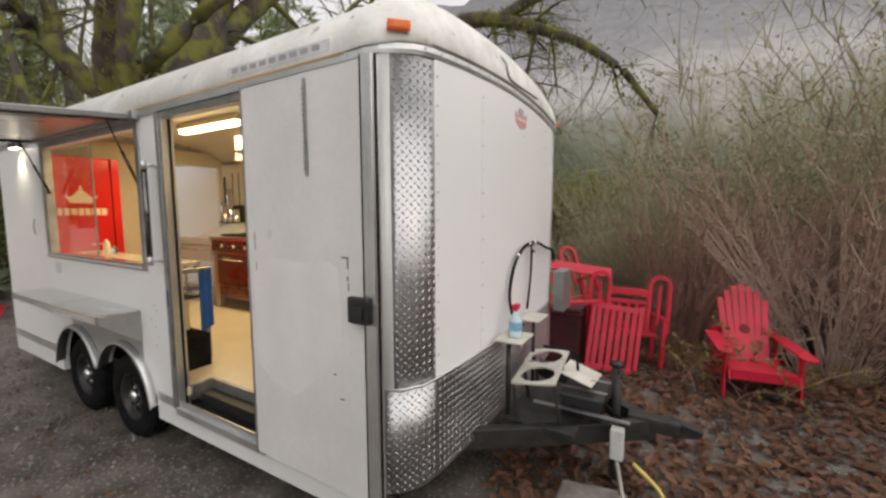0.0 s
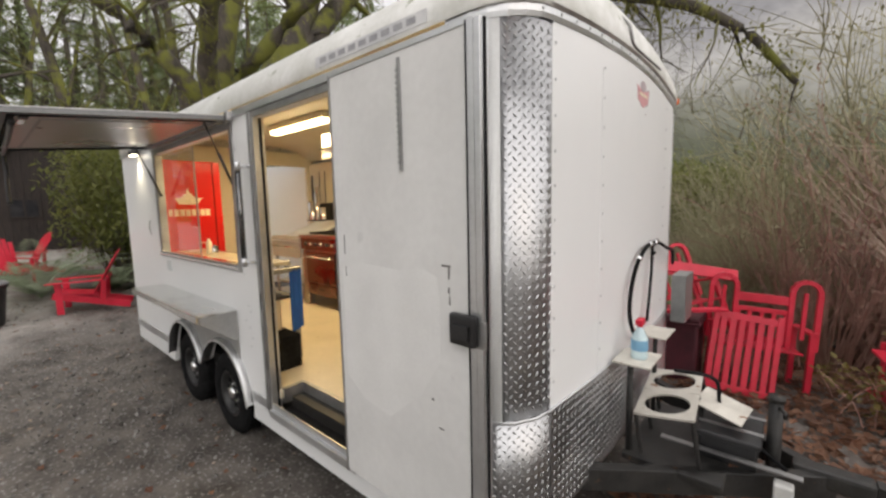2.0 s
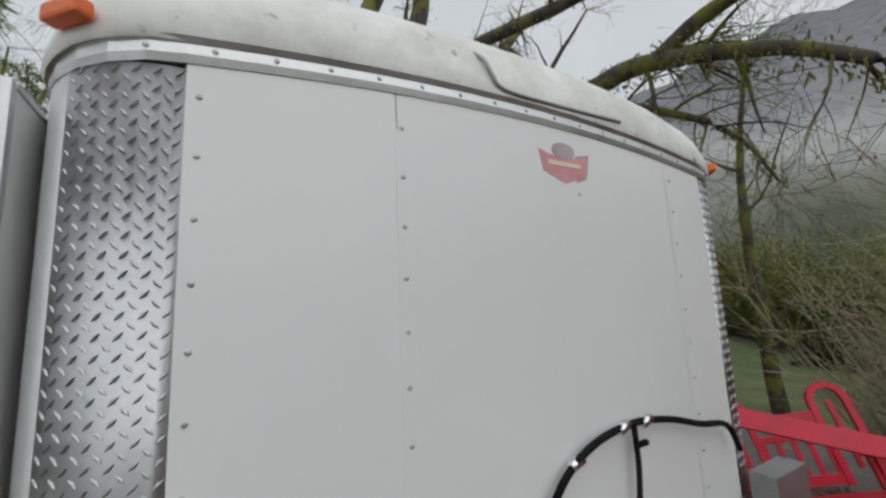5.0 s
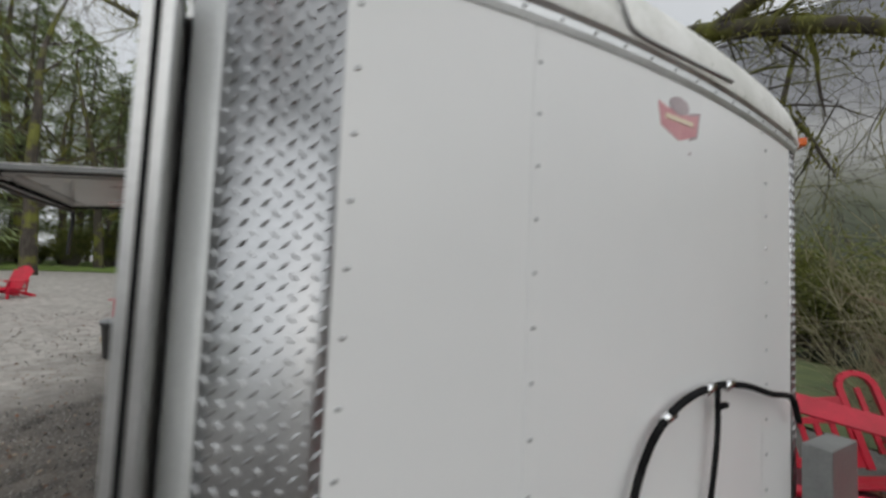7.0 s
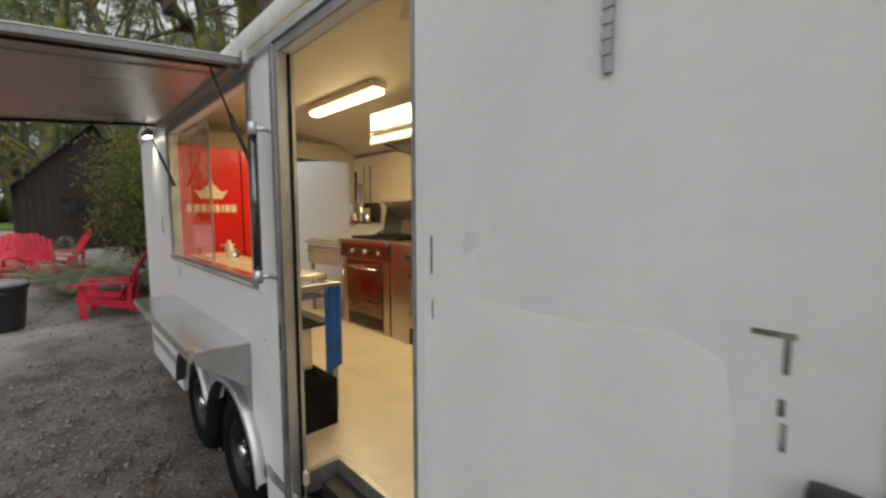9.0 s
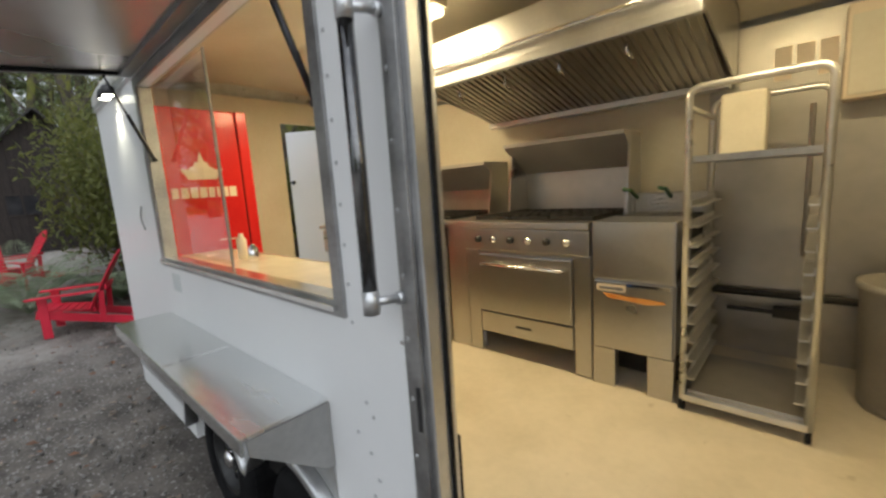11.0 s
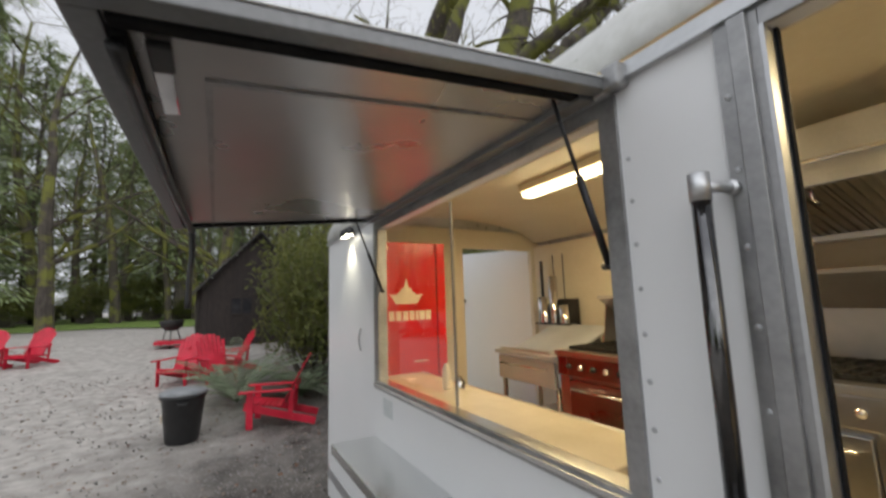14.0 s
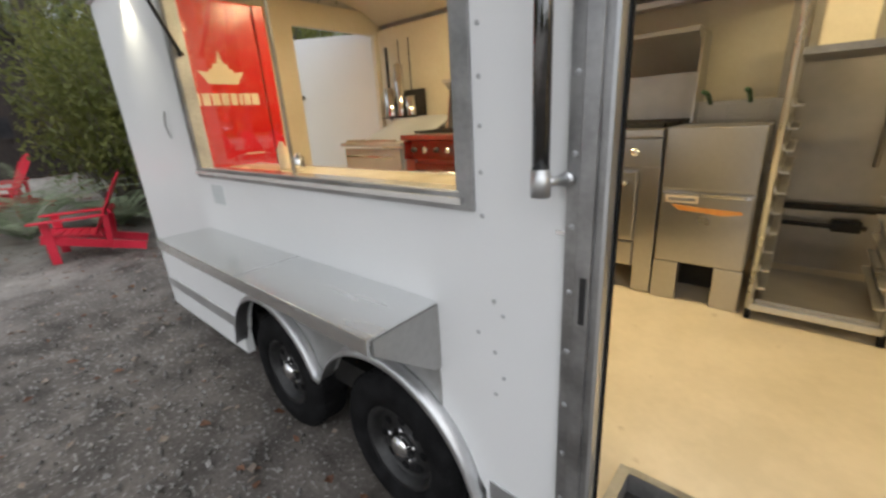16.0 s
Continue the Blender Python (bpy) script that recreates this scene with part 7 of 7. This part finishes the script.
bank_grass = surface("bank_grass", (0.06, 0.085, 0.03), (0.13, 0.15, 0.06), 0.8, 0.95, 0, 0.03, 14)
water = surface("pond_water", (0.02, 0.028, 0.02), (0.03, 0.04, 0.03), 0.6, 0.08, 0, 0.004, 3)


def sheet(name, x0, x1, y0, y1, nx, ny, lift, mat, label, cat, edge=0.0):
    bm = bmesh.new()
    g = []
    for i in range(nx + 1):
        row = []
        for j in range(ny + 1):
            x, y = x0 + (x1 - x0) * i / nx, y0 + (y1 - y0) * j / ny
            if i in (0, nx) or j in (0, ny):
                x, y = x + edge * noise.noise((x * 0.3, y * 0.3, 5)), y + edge * noise.noise((x * 0.3, y * 0.3, 8))
            row.append(bm.verts.new((x, y, ground_z(x, y) + lift)))
        g.append(row)
    for i in range(nx):
        for j in range(ny):
            bm.faces.new((g[i][j], g[i + 1][j], g[i + 1][j + 1], g[i][j + 1]))
    return solo(name, bm, mat, label, cat, kind="structure", smooth=True)


sheet("lawn", -60, -35, -50, 6, 20, 40, 0.05, grass, "bright mown lawn before the wood", "lawn", 2.0)
sheet("grass_bank", -14, 6, 13.5, 27, 30, 20, 0.06, bank_grass, "dull green grassy bank", "grass", 1.5)
bm = bmesh.new()
vs = [bm.verts.new(p) for p in ((-70, 24, -0.95), (60, 24, -0.95), (60, 60, -0.95), (-70, 60, -0.95))]
bm.faces.new(vs)
solo("water", bm, water, "still dark green pond water", "water", kind="structure")

hill_mat = bpy.data.materials.new("painted_mist_hill")
hill_mat.use_nodes = True
hn, hl = hill_mat.node_tree.nodes, hill_mat.node_tree.links
hp = hn["Principled BSDF"]
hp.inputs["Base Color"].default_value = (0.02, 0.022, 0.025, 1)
hp.inputs["Roughness"].default_value = 1.0
hp.inputs["Specular IOR Level"].default_value = 0.0
hc = hn.new("ShaderNodeTexCoord")
hs_ = hn.new("ShaderNodeSeparateXYZ")
hl.new(hc.outputs["Object"], hs_.inputs[0])
ho = hn.new("ShaderNodeTexNoise")
ho.inputs["Scale"].default_value, ho.inputs["Detail"].default_value = 0.016, 7
hl.new(hc.outputs["Object"], ho.inputs["Vector"])
hf = hn.new("ShaderNodeTexNoise")
hf.inputs["Scale"].default_value, hf.inputs["Detail"].default_value = 0.16, 6
hl.new(hc.outputs["Object"], hf.inputs["Vector"])
# painted haze: woods at the foot, a belt of mist, the grey upper slope
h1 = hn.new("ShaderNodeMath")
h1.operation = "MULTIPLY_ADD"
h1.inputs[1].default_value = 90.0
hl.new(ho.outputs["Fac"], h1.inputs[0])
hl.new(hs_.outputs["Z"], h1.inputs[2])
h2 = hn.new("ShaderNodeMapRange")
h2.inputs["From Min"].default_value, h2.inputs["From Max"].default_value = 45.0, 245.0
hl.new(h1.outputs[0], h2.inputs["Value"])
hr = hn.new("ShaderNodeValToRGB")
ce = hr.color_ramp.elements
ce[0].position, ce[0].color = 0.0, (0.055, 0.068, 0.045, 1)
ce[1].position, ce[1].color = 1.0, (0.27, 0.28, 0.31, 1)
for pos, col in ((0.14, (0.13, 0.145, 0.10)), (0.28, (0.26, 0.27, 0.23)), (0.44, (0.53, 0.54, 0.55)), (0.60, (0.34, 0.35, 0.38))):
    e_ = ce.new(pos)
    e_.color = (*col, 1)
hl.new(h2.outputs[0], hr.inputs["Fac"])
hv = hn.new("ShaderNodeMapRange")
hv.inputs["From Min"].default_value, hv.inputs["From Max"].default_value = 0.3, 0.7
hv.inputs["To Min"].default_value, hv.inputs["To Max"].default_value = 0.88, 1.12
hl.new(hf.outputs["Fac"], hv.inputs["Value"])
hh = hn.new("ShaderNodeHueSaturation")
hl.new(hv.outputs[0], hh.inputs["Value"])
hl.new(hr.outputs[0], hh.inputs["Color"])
# the slope gives off its own haze colour instead of being lit
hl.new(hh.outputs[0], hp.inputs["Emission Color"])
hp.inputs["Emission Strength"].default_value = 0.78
RIDGE = ((-20, 5), (30, 8), (62, 13), (72, 18), (80, 23), (92, 27), (112, 28), (124, 25), (136, 16), (145, 7))
bm = bmesh.new()
g = []
for i in range(97):
    deg = -20 + 165 * i / 96
    a = radians(deg)
    for (d0, e0), (d1, e1) in zip(RIDGE, RIDGE[1:]):
        if d0 <= deg <= d1:
            up = e0 + (e1 - e0) * (deg - d0) / (d1 - d0)
    ridge = 420 * math.tan(radians(up)) + 14 * noise.noise((a * 9, 0, 0)) + 6 * noise.noise((a * 31, 3, 0))
    row = []
    for j in range(13):
        f = j / 12
        r = 260 + 160 * f
        row.append(bm.verts.new((r * math.cos(a), r * math.sin(a), -2 + ridge * f ** 0.8 + 8 * noise.noise((a * 9, f * 4, 2)))))
    g.append(row)
for i in range(96):
    for j in range(12):
        bm.faces.new((g[i][j], g[i + 1][j], g[i + 1][j + 1], g[i][j + 1]))
solo("backdrop", bm, hill_mat, "wooded mountainside backdrop glowing with painted grey mist", "mountain", kind="structure", smooth=True)

# ---------------------------------------------------------------- litter
rng.seed(77)
s, s2, peb = Soup(), Soup(), Soup()
under = lambda x, y: XR - 0.1 < x < XF and YS + 0.15 < y < YF
n_ = 0
while n_ < 24000:
    x, y = rng.uniform(-3.5, 6), rng.uniform(1.8, 9.5)
    if under(x, y) or (y < 2.4 and rng.random() < 0.75):
        continue
    z = ground_z(x, y) + rng.uniform(0.012, 0.05)
    s.leaf(Vector((x, y, z)), Vector((rng.uniform(-1, 1), rng.uniform(-1, 1), rng.uniform(-0.3, 0.3))), Vector((rng.uniform(-0.6, 0.6), rng.uniform(-0.6, 0.6), 1)), rng.uniform(0.05, 0.13), rng.uniform(0.04, 0.085))
    n_ += 1
for _ in range(2600):
    x, y = rng.uniform(-16, 1.5), rng.uniform(-7, 3.0)
    if under(x, y):
        continue
    (s if rng.random() < 0.45 else s2).leaf(Vector((x, y, ground_z(x, y) + 0.02)), Vector((rng.uniform(-1, 1), rng.uniform(-1, 1), rng.uniform(-0.15, 0.2))), Vector((rng.uniform(-0.4, 0.4), rng.uniform(-0.4, 0.4), 1)), rng.uniform(0.03, 0.09), rng.uniform(0.025, 0.06))
for _ in range(2500):
    x, y = rng.uniform(-24, -11), rng.uniform(-13, -4.5) if rng.random() < 0.7 else rng.uniform(2, 5)
    s.leaf(Vector((x, y, ground_z(x, y) + 0.03)), Vector((rng.uniform(-1, 1), rng.uniform(-1, 1), rng.uniform(-0.15, 0.2))), Vector((rng.uniform(-0.4, 0.4), rng.uniform(-0.4, 0.4), 1)), rng.uniform(0.06, 0.16), rng.uniform(0.05, 0.11))
tagged(new("fallen_leaves", s.mesh("fallen_leaves", dry_leaf)), "wet red-brown fallen leaves covering the ground", "leaves", kind="stuff")
tagged(new("pale_fallen_leaves", s2.mesh("pale_fallen_leaves", pale_leaf)), "scattered pale dead leaves on the dirt", "leaves", kind="stuff")
for k_ in range(11000):
    x, y = (rng.uniform(-17, 1.5), rng.uniform(-6, 3.2)) if k_ % 2 else (rng.uniform(-7.5, 0.5), rng.uniform(-2.5, 1.5))
    if under(x, y):
        continue
    r = rng.choice((0.005, 0.007, 0.010, 0.013, 0.019)) * rng.uniform(0.7, 1.3)
    c = Vector((x, y, ground_z(x, y) + r * 0.3 + 0.005))
    b = len(peb.v)
    q = [Vector((1, 0, 0)), Vector((0, 1, 0)), Vector((-1, 0, 0)), Vector((0, -1, 0)), Vector((0, 0, 0.7)), Vector((0, 0, -0.7))]
    ro = Euler((rng.uniform(0, 6), rng.uniform(0, 6), rng.uniform(0, 6))).to_matrix()
    peb.v += [c + ro @ (p * r * rng.uniform(0.7, 1.3)) for p in q]
    peb.f += [(b, b + 1, b + 4), (b + 1, b + 2, b + 4), (b + 2, b + 3, b + 4), (b + 3, b, b + 4), (b + 1, b, b + 5), (b + 2, b + 1, b + 5), (b + 3, b + 2, b + 5), (b, b + 3, b + 5)]
tagged(new("gravel", peb.mesh("gravel", surface("gravel_stone", (0.12, 0.112, 0.105), (0.34, 0.33, 0.315), 6, 0.75, random_amount=0.5))), "loose grey gravel stones", "gravel", kind="stuff")
# vines over the worn chair
rng.seed(4)
s, l2 = Soup(), Soup()
for _ in range(26):
    p = Vector((0.72 + rng.uniform(-0.7, 0.4), 5.1 + rng.uniform(-0.3, 0.4), 0.05))
    path = meander(p, Vector((rng.uniform(-0.6, 0.9), rng.uniform(-0.3, 0.6), 1.0)), rng.uniform(0.5, 1.0), 7, 0.25, 0.22)
    s.stick(path, 0.006, 0.003)
    for i in range(2, 8):
        for _ in range(3):
            l2.leaf(path[i] + rv(0.03), rv(), Vector((0, 0, 1)) + rv(0.5), rng.uniform(0.04, 0.09), 0.045)
vine = thing("bramble", "dry bramble with olive leaves over the red chair", "bramble", (0.72, 5.1, 0))
tagged(put_mesh("cane_work", s.mesh("cane_work", red_twig), vine), kind="stuff").matrix_parent_inverse = vine.matrix_basis.inverted()
tagged(put_mesh("leafage", l2.mesh("leafage", leaf_material("bramble_leaf", (0.14, 0.12, 0.03), (0.26, 0.2, 0.07))), vine), kind="stuff").matrix_parent_inverse = vine.matrix_basis.inverted()
